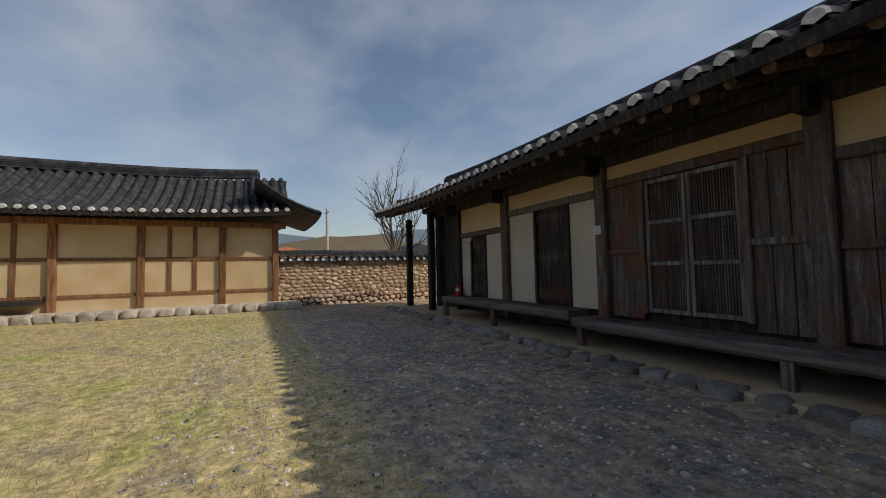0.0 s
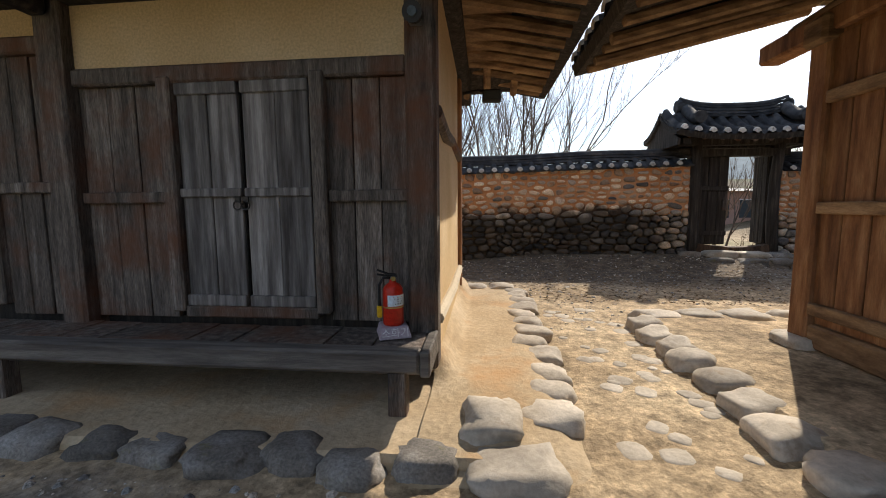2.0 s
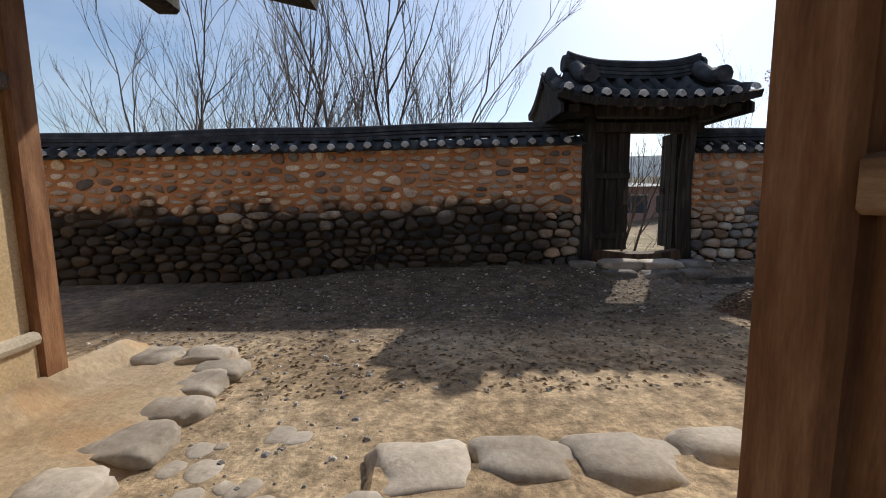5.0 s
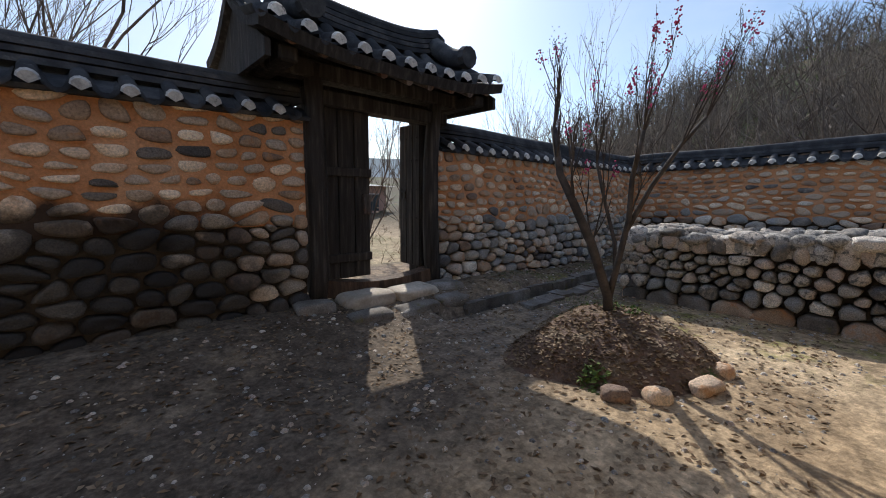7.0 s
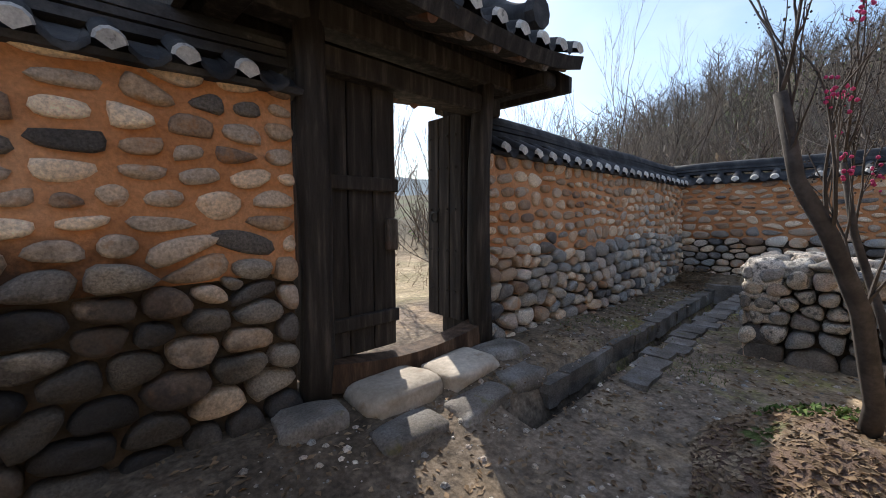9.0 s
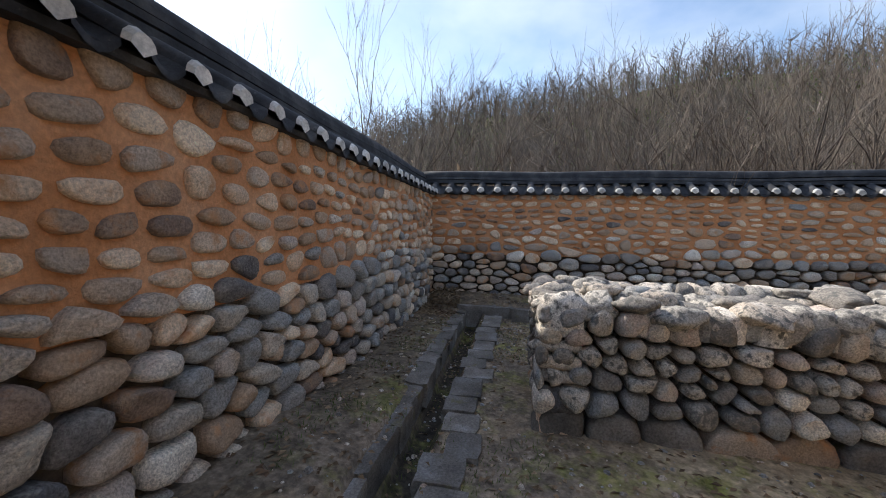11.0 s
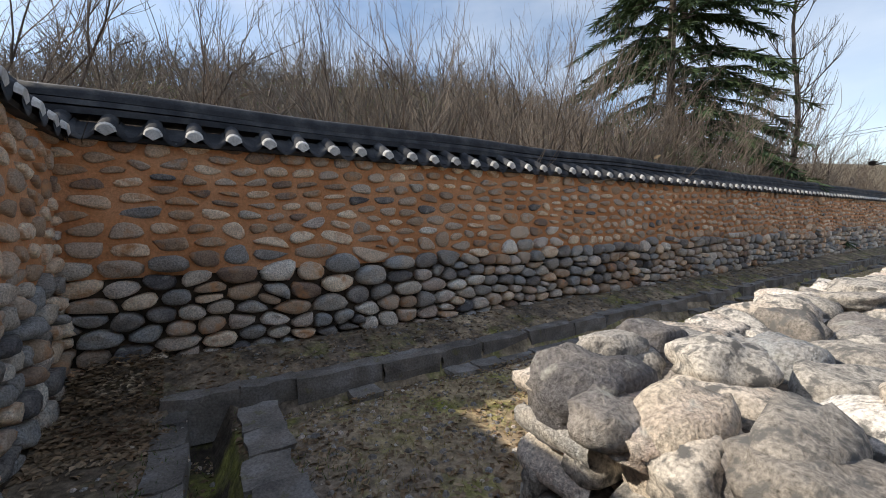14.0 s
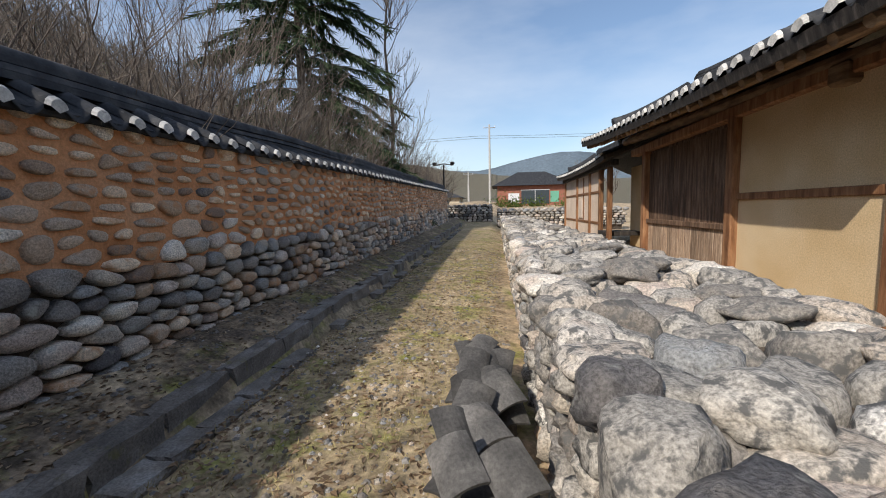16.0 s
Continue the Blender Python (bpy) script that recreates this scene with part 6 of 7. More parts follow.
put(build_conifer(3, 19.0, 5.3), 5.4, -18.4, 1.0, 0.4)
arch = bare_tree(91, 5.6, 8, 0.05, 4, 0.8, 0.0, 0.95, "arching_shrub", "leafless shrub arching over the wall top")
put(arch, 3.4, -8.6, 1.0, 0.5, "arching shrubs behind the wall")
for x, y, s, a in ((3.6, -4.6, 0.9, 1.3), (3.9, -6.6, 1.0, 4.1), (4.0, -9.4, 1.15, 2.9), (4.2, -12.6, 1.2, 0.9), (3.2, -12.0, 1.05, 2.2), (3.2, -16.0, 1.1, 3.6), (3.0, -19.6, 1.1, 5.1), (2.9, -22.4, 1.0, 0.2)):
    put_copy(arch, x, y, s, a)

def build_straight_tree():
    rng = random.Random(41)
    tree = thing("bare_tree", "tall straight leafless tree past the wall end", "tree")
    trunk, twigs = bmesh.new(), bmesh.new()
    pts = [Vector((0.15 * math.sin(k * 1.1), 0.12 * math.cos(k), -0.3 + k * 1.5)) for k in range(11)]
    add_tube(trunk, pts, [0.17 * (1 - 0.085 * k) for k in range(11)], 8)
    for k in range(4, 11):
        for _ in range(4):
            a = rng.uniform(0, 6.28)
            limb(trunk, twigs, pts[k] + Vector((0, 0, rng.uniform(-0.7, 0.7))), Vector((math.cos(a), math.sin(a), 0.9)).normalized(), rng.uniform(0.9, 1.7), 0.035, 3, rng, 0.35, 0.5)
    part("trunk", trunk, M_BARK, tree, smooth=True)
    part("crown", twigs, M_TWIG, tree)
    return tree


put(build_straight_tree(), 3.2, -24.6)
put(bare_tree(73, 8.0, 2, 0.2, 5, 0.8, 0.1, 0.5, "bare_tree", "broad leafless tree beyond the yard wall"), -37.5, -4.2, 0.9, 0.2)
put(bare_tree(74, 6.0, 2, 0.12, 4, 0.7, 0.2, 0.4, "bare_tree", "leafless tree beside the far houses"), -12.5, -40.0, 1.0, 0.2)
put(bare_tree(75, 4.0, 2, 0.05, 4, 0.6, 0.3, 0.4, "bare_tree", "small leafless tree outside the gate"), -5.6, 3.6, 1.1, 0.2)

# ---- mound with the plum tree ----
def mound_height(x, y):
    """The mound's surface over the yard."""
    dx, dy = (x + 6.62) / 0.98, (y + 2.72) / 0.86
    a = math.atan2(dy, dx)
    f = math.hypot(dx, dy) / (1 + 0.07 * math.sin(3 * a) + 0.05 * math.sin(5 * a + 1))
    return 0.37 * max(0, 1 - f ** 2.4) - 0.03 * min(1.2, f) + (0.045 * noise.noise(Vector((x * 5, y * 5, 2))) + 0.03 * noise.noise(Vector((x * 13, y * 13, 4)))) * max(0, 1.1 - f)


def build_mound():
    bm = bmesh.new()
    n = 56
    grid = [[bm.verts.new((-6.62 + 1.12 * (2 * i / n - 1), -2.72 + 1.0 * (2 * j / n - 1), 0)) for i in range(n + 1)] for j in range(n + 1)]
    for row in grid:
        for v in row:
            v.co.z = mound_height(v.co.x, v.co.y) + ground_height(v.co.x, v.co.y)
    for j in range(n):
        for i in range(n):
            q = (grid[j][i], grid[j][i + 1], grid[j + 1][i + 1], grid[j + 1][i])
            if max(v.co.z - ground_height(v.co.x, v.co.y) for v in q) > -0.02:
                bm.faces.new(q)
    bmesh.ops.delete(bm, geom=[v for v in bm.verts if not v.link_faces], context="VERTS")
    o = part("earth_mound", bm, M_MOUND, smooth=True)
    return tagged(o, "low earth mound with dry litter under the plum", "mound")


build_mound()
rng_m = random.Random(8)
for k, (a, w) in enumerate(((-2.6, 0.26), (-2.28, 0.24), (-1.8, 0.42), (-1.38, 0.24))):
    o = new("mound_stone", stone_mesh("mound_stone", k % 7, 3, M_WARM, 0.7, 0.16))
    x, y = -6.62 + 0.98 * math.cos(a), -2.72 + 0.86 * math.sin(a)
    o.matrix_basis = Matrix.Translation((x, y, 0.03)) @ Matrix.Rotation(a + 1.57 + 0.3 * math.sin(7 * a), 4, "Z") @ Matrix.Diagonal((w * 0.38, 0.075, 0.065, 1))
    tagged(o, "rounded tan stone at the foot of the mound", "stone", "stones round the mound")


def build_plum():
    tips = []
    rng = random.Random(15)
    tree = thing("plum_tree", "young leafless plum tree with buds and blossom", "tree")
    trunk, twigs = bmesh.new(), bmesh.new()
    main = (
        ([(-6.5, -2.66, 0.2), (-6.62, -2.68, 0.52), (-6.82, -2.6, 1.0), (-6.94, -2.48, 1.35), (-6.98, -2.36, 1.6), (-6.98, -2.28, 2.0)], 0.048),
        ([(-6.6, -2.68, 0.46), (-6.62, -2.76, 0.85), (-6.56, -2.8, 1.2), (-6.64, -2.84, 1.55), (-6.62, -2.9, 1.95)], 0.032),
        ([(-6.58, -2.79, 1.1), (-6.42, -2.92, 1.5), (-6.22, -3.06, 1.85), (-6.02, -3.18, 2.1)], 0.024),
        ([(-6.62, -2.74, 0.72), (-6.5, -2.66, 1.0), (-6.52, -2.56, 1.35), (-6.6, -2.5, 1.7)], 0.022),
    )
    for pts, r in main:
        pts = [Vector(p) for p in pts]
        n = len(pts)
        add_tube(trunk, pts, [r * (1 - 0.5 * k / n) for k in range(n)], 8)
        for k in range(2, n):
            for _ in range(2 if k < n - 1 else 3):
                d = (pts[k] - pts[k - 1]).normalized() + Vector((rng.uniform(-0.5, 0.35), rng.uniform(-0.55, 0.08), rng.uniform(0.5, 1.0)))
                limb(trunk, twigs, pts[k], d.normalized(), rng.uniform(0.24, 0.44), max(0.009, r * 0.27), 2, rng, 0.5, 0.42, tips, 6)
    part("trunk", trunk, M_PLUM, tree, smooth=True)
    tagged(part("branchwork", twigs, M_PLUM, tree), kind="stuff")
    for name, material, share, size in (("bud_cluster", M_PLUM, 0.9, 0.005), ("blossom_cluster", M_PINK, 0.05, 0.0095)):
        bm = bmesh.new()
        for p, d in tips:
            if rng.random() < share:
                for _ in range(3 if material is M_PLUM else 14):
                    q = p + Vector((rng.gauss(0, 0.016), rng.gauss(0, 0.016), rng.gauss(0, 0.055)))
                    r = bmesh.ops.create_icosphere(bm, subdivisions=1, radius=size * rng.uniform(0.7, 1.2))
                    bmesh.ops.translate(bm, verts=r["verts"], vec=q)
        o = part(name, bm, material, tree)
        tagged(o, kind="stuff")
    return tree


build_plum()


# ---- litter, pebbles, weeds ----
def scatter(name, label, category, count, area, seed, material, make, keep=lambda x, y: True, lift=lambda x, y: 0.0):
    rng = random.Random(seed)
    verts, faces = [], []
    x0, x1, y0, y1 = area
    for _ in range(count):
        x, y = rng.uniform(x0, x1), rng.uniform(y0, y1)
        if not keep(x, y):
            continue
        v, f = make(rng)
        a = rng.uniform(0, 6.28)
        c, s = math.cos(a), math.sin(a)
        z = ground_height(x, y) + trench(x, y) + lift(x, y)
        b = len(verts)
        verts.extend((x + c * p[0] - s * p[1], y + s * p[0] + c * p[1], z + p[2]) for p in v)
        faces.extend(tuple(i + b for i in q) for q in f)
    me = bpy.data.meshes.new(name)
    me.from_pydata(verts, [], faces)
    me.materials.append(material)
    return tagged(new(name, me), label, category, kind="stuff")


def pebble(lo, hi):
    def make(rng):
        r = lo + (hi - lo) * rng.random() ** 3
        w = r * rng.uniform(0.7, 1.3)
        h = r * rng.uniform(0.35, 0.7)
        v = [(r, 0, 0), (0.3 * r, w, 0), (-0.8 * r, 0.7 * w, 0), (-0.9 * r, -0.6 * w, 0), (0.4 * r, -w, 0), (0.45 * r, 0.1 * w, h), (-0.1 * r, 0.5 * w, h), (-0.45 * r, -0.2 * w, h), (0.1 * r, -0.5 * w, h)]
        f = [(0, 1, 6, 5), (1, 2, 6), (2, 7, 6), (2, 3, 7), (3, 8, 7), (3, 4, 8), (4, 0, 5, 8), (5, 6, 7, 8)]
        return v, f
    return make


def leaf(rng):
    l, w, h = rng.uniform(0.015, 0.035), rng.uniform(0.008, 0.016), rng.uniform(0.004, 0.02)
    return [(-l, 0, 0.004), (0, w, h), (l, 0, 0.004), (0, -w, h * 0.4)], [(0, 1, 2, 3)]


def blade(rng):
    h, a = rng.uniform(0.015, 0.05), rng.uniform(-0.03, 0.03)
    return [(-0.003, 0, 0), (0.003, 0, 0), (a, 0.01, h)], [(0, 1, 2)]


def open_yard(x, y):
    return not (-11.1 < x < -5.9 and y < -4.2) and not (x < -12.4 and -8 < y < -3.6) and not (-4.4 < x < -3.0 and y < -1.6)


scatter("pebbles", "loose grey and tan pebbles on the earth", "pebbles", 6000, (-14, -0.6, -5.5, -0.4), 1, M_STONE, pebble(0.005, 0.028), open_yard)
scatter("pebbles", "loose pebbles in the shaded yard", "pebbles", 14000, (-24, -11, -12.5, -8), 2, M_STONE, pebble(0.005, 0.028), open_yard)
scatter("pebbles", "loose pebbles in the lane", "pebbles", 6000, (-3.0, 0, -14, -1.2), 3, M_KERB, pebble(0.006, 0.03), open_yard)
scatter("fallen_leaves", "dry fallen leaves on the earth", "leaves", 9000, (-14, -0.1, -4.2, -0.15), 4, M_LEAF, leaf, open_yard)
scatter("fallen_leaves", "dry fallen leaves along the lane", "leaves", 8000, (-3.0, 0, -14, -0.1), 5, M_LEAF, leaf, open_yard)
scatter("fallen_leaves", "heap of dry leaves in the wall corner", "leaves", 1500, (-1.3, -0.1, -0.75, -0.15), 6, M_LEAF, leaf, lift=lambda x, y: 0.1 * smooth_step(-1.3, -0.2, x) * random.Random(int(x * 9e4)).random())
scatter("grass_tufts", "short dry grass in the lane", "grass", 13000, (-2.9, -1.0, -16, -1.4), 7, M_GRASS, blade)
scatter("grass_tufts", "short dry lawn grass in the yard", "grass", 40000, (-27, -14.5, -19, -11.0), 8, M_GRASS, blade)
scatter("moss_tufts", "green moss and weeds along the drain", "moss", 5000, (-5.5, -0.3, -1.9, -0.25), 9, M_GREEN, blade, lambda x, y: noise.noise(Vector((x * 1.6, y * 1.6, 5))) > 0.15)
scatter("weeds", "green weeds on the mound side", "weeds", 70, (-7.5, -7.3, -3.06, -2.88), 10, M_GREEN, lambda r: (lambda v, f: ([(p[0] * 1.1, p[1] * 1.3, p[2] * 1.6 + r.random() * 0.035) for p in v], f))(*leaf(r)), lift=mound_height)
scatter("weeds", "low green weeds on the mound top", "weeds", 500, (-6.5, -5.7, -2.9, -2.2), 14, M_GREEN, lambda r: (lambda v, f: ([(p[0], p[1], p[2] * 2) for p in v], f))(*leaf(r)), lift=mound_height)
scatter("mound_litter", "dry stalks and leaves on the mound", "litter", 5000, (-7.6, -5.65, -3.55, -1.9), 11, M_LEAF, leaf, lambda x, y: mound_height(x, y) > 0.01, mound_height)


# ---- small things by the porch ----
def build_extinguisher(name_label):
    ob = thing("fire_extinguisher", name_label, "extinguisher")
    prof = [(0.0, 0.0), (0.075, 0.0), (0.08, 0.015), (0.08, 0.25), (0.074, 0.285), (0.05, 0.315), (0.026, 0.33), (0.026, 0.35)]
    bm = bmesh.new()
    rings = [[bm.verts.new((r * math.cos(a), r * math.sin(a), z)) for a in (2 * math.pi * k / 20 for k in range(20))] for r, z in prof[1:]]
    for a, b in zip(rings, rings[1:]):
        for k in range(20):
            bm.faces.new((a[k], a[(k + 1) % 20], b[(k + 1) % 20], b[k]))
    bm.faces.new(rings[0][::-1])
    bm.faces.new(rings[-1])
    body = part("cylinder", bm, M_RED, ob, "glossy red cylinder", smooth=True)
    for z0, z1, material, r in ((0.155, 0.24, M_BLUEW, 0.0815), (0.138, 0.15, M_GOLD, 0.0825)):
        bm = bmesh.new()
        span = 2.0 if material is M_BLUEW else 6.28
        n = 14
        a0 = -1.57 - span / 2 + 0.35
        lo = [bm.verts.new((r * math.cos(a0 + span * k / n), r * math.sin(a0 + span * k / n), z0)) for k in range(n + 1)]
        hi = [bm.verts.new((v.co.x, v.co.y, z1)) for v in lo]
        for k in range(n):
            bm.faces.new((lo[k], lo[k + 1], hi[k + 1], hi[k]))
        part("label" if material is M_BLUEW else "band", bm, material, body)
    for k in range(4):
        bm = bmesh.new()
        w = (0.075, 0.06, 0.07, 0.05)[k]
        r = 0.0822
        z = 0.222 - k * 0.017
        a1 = -1.57 + 0.35
        vs = [bm.verts.new((r * math.cos(a1 + s * w / r / 2), r * math.sin(a1 + s * w / r / 2), z + q)) for s, q in ((-1, 0), (0, 0), (1, 0), (1, 0.006), (0, 0.006), (-1, 0.006))]
        bm.faces.new((vs[0], vs[1], vs[4], vs[5]))
        bm.faces.new((vs[1], vs[2], vs[3], vs[4]))
        part("print_bar", bm, M_BLACK if k else M_RED, body)
    bm = tube([(0, 0, 0.34), (0, 0, 0.375)], [0.02, 0.02], 10)
    part("valve", bm, M_STEEL, ob)
    for z, tip in ((0.372, 0.395), (0.385, 0.43)):
        bm = tube([(0.03, 0, z), (-0.03, 0, z + 0.006), (-0.12, 0, tip)], [0.009, 0.011, 0.008], 6)
        part("lever", bm, M_BLACK, ob)
    part("gauge", tube([(0.0, -0.02, 0.36), (0, -0.038, 0.36)], [0.018, 0.018], 12), M_GOLD, ob)
    pts = [(0.02, 0, 0.36), (0.07, 0, 0.365), (0.105, 0, 0.31), (0.105, 0, 0.2), (0.1, 0.0, 0.1)]
    part("hose", tube([(-p[0], p[1], p[2]) for p in pts], [0.011] * 4 + [0.016], 8), M_BLACK, ob, smooth=True)
    part("nozzle_clip", box(-0.125, -0.085, -0.02, 0.02, 0.06, 0.15, 0.006), plain("yellow_plastic", (0.7, 0.42, 0.02), 0.4), ob)
    return ob


ext = build_extinguisher("red fire extinguisher with brass band on its stand")
ext.matrix_basis = pose(-13.46, -7.14, 0.543, 0, 0, 20) @ Matrix.Scale(0.84, 4)
stand = thing("extinguisher_stand", "lilac grey plastic stand with white Korean letters", "stand")
bm = bmesh.new()
r = bmesh.ops.create_cube(bm, size=1)
for v in bm.verts:
    s = 0.24 if v.co.z < 0 else 0.2
    v.co = Vector((v.co.x * s, v.co.y * s, v.co.z * 0.085))
bmesh.ops.bevel(bm, geom=bm.edges[:], offset=0.006, segments=1, affect="EDGES")
part("base", bm, plain("lilac_plastic", (0.42, 0.36, 0.42), 0.5), stand)
text = bpy.data.curves.new("lettering", "FONT")
text.body, text.size, text.align_x, text.align_y, text.extrude = "소화기", 0.075, "CENTER", "CENTER", 0.001
text.materials.append(M_WHITE)
letters = new("lettering", text)
letters.parent = stand
letters.matrix_basis = pose(0, -0.1135, 0.0, 77, 0, 0)
stand.matrix_basis = pose(-13.46, -7.14, 0.507, 0, 0, 20) @ Matrix.Scale(0.86, 4)
far_ext = copy_thing(ext, pose(-23.02, -7.12, 0.56, 0, 0, 0))
far_ext["label"] = "red fire extinguisher at the far porch end"


def build_cctv(white):
    ob = thing("security_camera", "small round security camera on the corner post", "camera")
    part("mount", box(-0.04, 0.04, -0.02, 0.06, -0.04, 0.04, 0.006), M_STEEL if not white else M_WHITE, ob)
    part("housing", tube([(0, -0.02, 0), (0, -0.1, -0.02)], [0.055, 0.06], 14), M_WHITE if white else M_BLACK, ob)
    part("lens", tube([(0, -0.1, -0.02), (0, -0.112, -0.022)], [0.032, 0.028], 14), M_GLASS, ob)
    return ob


build_cctv(False).matrix_basis = pose(-13.3, -7.1, 2.46)
build_cctv(True).matrix_basis = pose(-13.12, -7.1, 2.8, 0, 0, 25)
flood = thing("flood_lamp", "black flood lamp on a bent arm under the eave", "lamp")
part("arm", tube([(-13.15, -4.2, 2.78), (-12.95, -4.25, 2.8), (-12.82, -4.35, 2.74)], [0.02, 0.018, 0.018], 8), M_BLACK, flood)
part("head", box(-12.9, -12.66, -4.44, -4.3, 2.62, 2.76, 0.015), M_BLACK, flood)
part("glass", box(-12.88, -12.68, -4.445, -4.44, 2.64, 2.74), M_GLASS, flood)
notice = thing("notice_plate", "small white notice plate on a porch post", "sign")
part("plate", box(-18.58, -18.46, -7.066, -7.056, 1.72, 1.85, 0.002), M_WHITE, notice)
for k in range(3):
    part("print_bar", box(-18.565, -18.48, -7.07, -7.067, 1.745 + k * 0.03, 1.755 + k * 0.03), M_STEEL, notice)

# pale stepping stones along the porch and cobbles in the passage
rng_s = random.Random(4)
for k in range(22):
    x = -23.0 + k * 0.46 + rng_s.uniform(-0.06, 0.06)
    o = new("paving_stone", stone_mesh("paving_stone", rng_s.randrange(7), 2, M_KERB, 0.6, 0.2))
    o.matrix_basis = Matrix.Translation((x, -8.3 + rng_s.uniform(-0.08, 0.08), ground_height(x, -8.3) - 0.004)) @ Matrix.Rotation(rng_s.uniform(0, 3), 4, "Z") @ Matrix.Diagonal((rng_s.uniform(0.09, 0.15), rng_s.uniform(0.07, 0.1), 0.022, 1))
    tagged(o, "flat pale paving stone set in the yard", "paving stone", "stones set along the porch")
for k in range(45):
    x, y = rng_s.uniform(-12.15, -11.4), rng_s.uniform(-8.2, -4.6)
    r = rng_s.uniform(0.04, 0.1)
    o = new("cobble", stone_mesh("cobble", rng_s.randrange(7), 2, M_RIVER, 0.7, 0.15))
    o.matrix_basis = Matrix.Translation((x, y, ground_height(x, y) - 0.008)) @ Matrix.Rotation(rng_s.uniform(0, 3), 4, "Z") @ Matrix.Diagonal((r, r * 0.85, 0.017, 1))
    tagged(o, "worn cobble set flush in the passage floor", "cobble", "cobbles in the passage")

# ---- stacked old roof tiles beside the bank ----
def roof_tile_mesh():
    bm = bmesh.new()
    rows = []
    for y in (-0.15, 0.0, 0.15):
        rows.append([[bm.verts.new((r * math.sin(a), y, r * math.cos(a) - 0.17)) for a in [(-0.62 + 1.24 * k / 8) for k in range(9)]] for r in (0.2, 0.182)])
    for a, b in zip(rows, rows[1:]):
        for k in range(8):
            bm.faces.new((a[0][k], a[0][k + 1], b[0][k + 1], b[0][k]))
            bm.faces.new((a[1][k], b[1][k], b[1][k + 1], a[1][k + 1]))
        for k in (0, 8):
            bm.faces.new((a[0][k], b[0][k], b[1][k], a[1][k]))
    for s in (0, 2):
        for k in range(8):
            bm.faces.new((rows[s][0][k], rows[s][0][k + 1], rows[s][1][k + 1], rows[s][1][k]))
    bmesh.ops.recalc_face_normals(bm, faces=bm.faces)
    return bm


M_OLDTILE = surface("old_loose_tile", [(0, (0.055, 0.053, 0.052)), (0.5, (0.1, 0.096, 0.092)), (1, (0.18, 0.17, 0.16))], 5, 60, 0.8, 0.4, 0.006, vary=0.3, contrast=0.4)
first_tile = part("roof_tile", roof_tile_mesh(), M_OLDTILE)
rng_t = random.Random(12)
spots = []
for k in range(44):
    y = -2.75 - 1.6 * (k / 44) + rng_t.uniform(-0.12, 0.12)
    layer = k % 3
    spots.append((-2.8 + rng_t.uniform(-0.16, 0.14), y, 0.12 + 0.11 * layer + rng_t.uniform(0, 0.08)))
for k, p in enumerate(spots):
    m = pose(*p, rng_t.uniform(-38, -6), rng_t.uniform(-25, 25), rng_t.uniform(-35, 35)) @ Matrix.Scale(0.86, 4)
    o = first_tile if k == 0 else new("roof_tile", first_tile.data)
    o.matrix_basis = m
    tagged(o, "old loose grey roof tile in a heap by the bank", "roof tile", "heap of old tiles")


# ---- beyond: store house, low walls, poles, far houses ----
def build_store_house():
    house = thing("store_house", "small plaster house with dark posts and tiles", "house")
    x, ya, yb = -6.15, -21.0, -13.6
    for y in (ya, -18.2, -16.0, -14.6, yb):
        part("post", box(x - 0.07, x + 0.07, y - 0.07, y + 0.07, 0.2, 2.6, 0.015), M_BROWN, house)
    part("wall", box(x - 0.08, x, ya, -14.6, 0.2, 2.6), M_PINKPL, house, "pale pinkish plaster wall")
    part("wall", box(x - 1.0, x - 0.9, -14.6, yb, 0.2, 2.6), M_PLASTER, house)
    part("wall", box(x - 3.2, x - 0.9, yb - 0.05, yb + 0.05, 0.2, 2.6), M_PLASTER, house)
    for z in (0.85, 1.85):
        part("rail", box(x - 0.02, x + 0.03, ya, -14.6, z, z + 0.08, 0.01), M_BROWN, house)
    part("stud", box(x - 0.02, x + 0.03, -17.15, -17.05, 0.9, 2.5, 0.01), M_BROWN, house)
    part("window", box(x - 0.02, x + 0.05, -17.9, -17.2, 1.0, 1.7, 0.01), M_PINKPL, house)
    part("bench", box(x - 0.9, x + 0.1, -14.5, yb - 0.1, 0.55, 0.68, 0.01), M_DARK, house)
    part("wall_plate", box(x - 0.1, x + 0.1, ya - 0.5, yb + 0.5, 2.55, 2.72, 0.02), M_DARK, house)
    roof = part("roof", box(x - 2.0, x - 1.6, ya, yb, 3.4, 3.6), M_DARK, house)
    c = (x - 1.6, (ya + yb) / 2, 0)
    for out in ((1, 0, 0), (-1, 0, 0)):
        tiled_slope(roof, c, 4.3, 1.95, 3.75, 2.72, (0, 1, 0), out, 0.29, 0.12, 0.12)
        gable_ridges(roof, c, (0, 1, 0), out, 4.2, 1.95, 3.75, 2.72)
    ridge(roof, (x - 1.6, ya - 0.5, 3.75), (x - 1.6, yb + 0.4, 3.75), 0.24, 0.11, 0.12)
    part("wall_back", box(x - 3.3, x - 3.2, ya, yb, 0.2, 2.8), M_PLASTER, house)
    return house


M_PINKPL = surface("pinkish_plaster", [(0, (0.6, 0.48, 0.38)), (1, (0.72, 0.6, 0.5))], 1.5, 50, 0.92, 0.12, 0.005)
build_store_house()


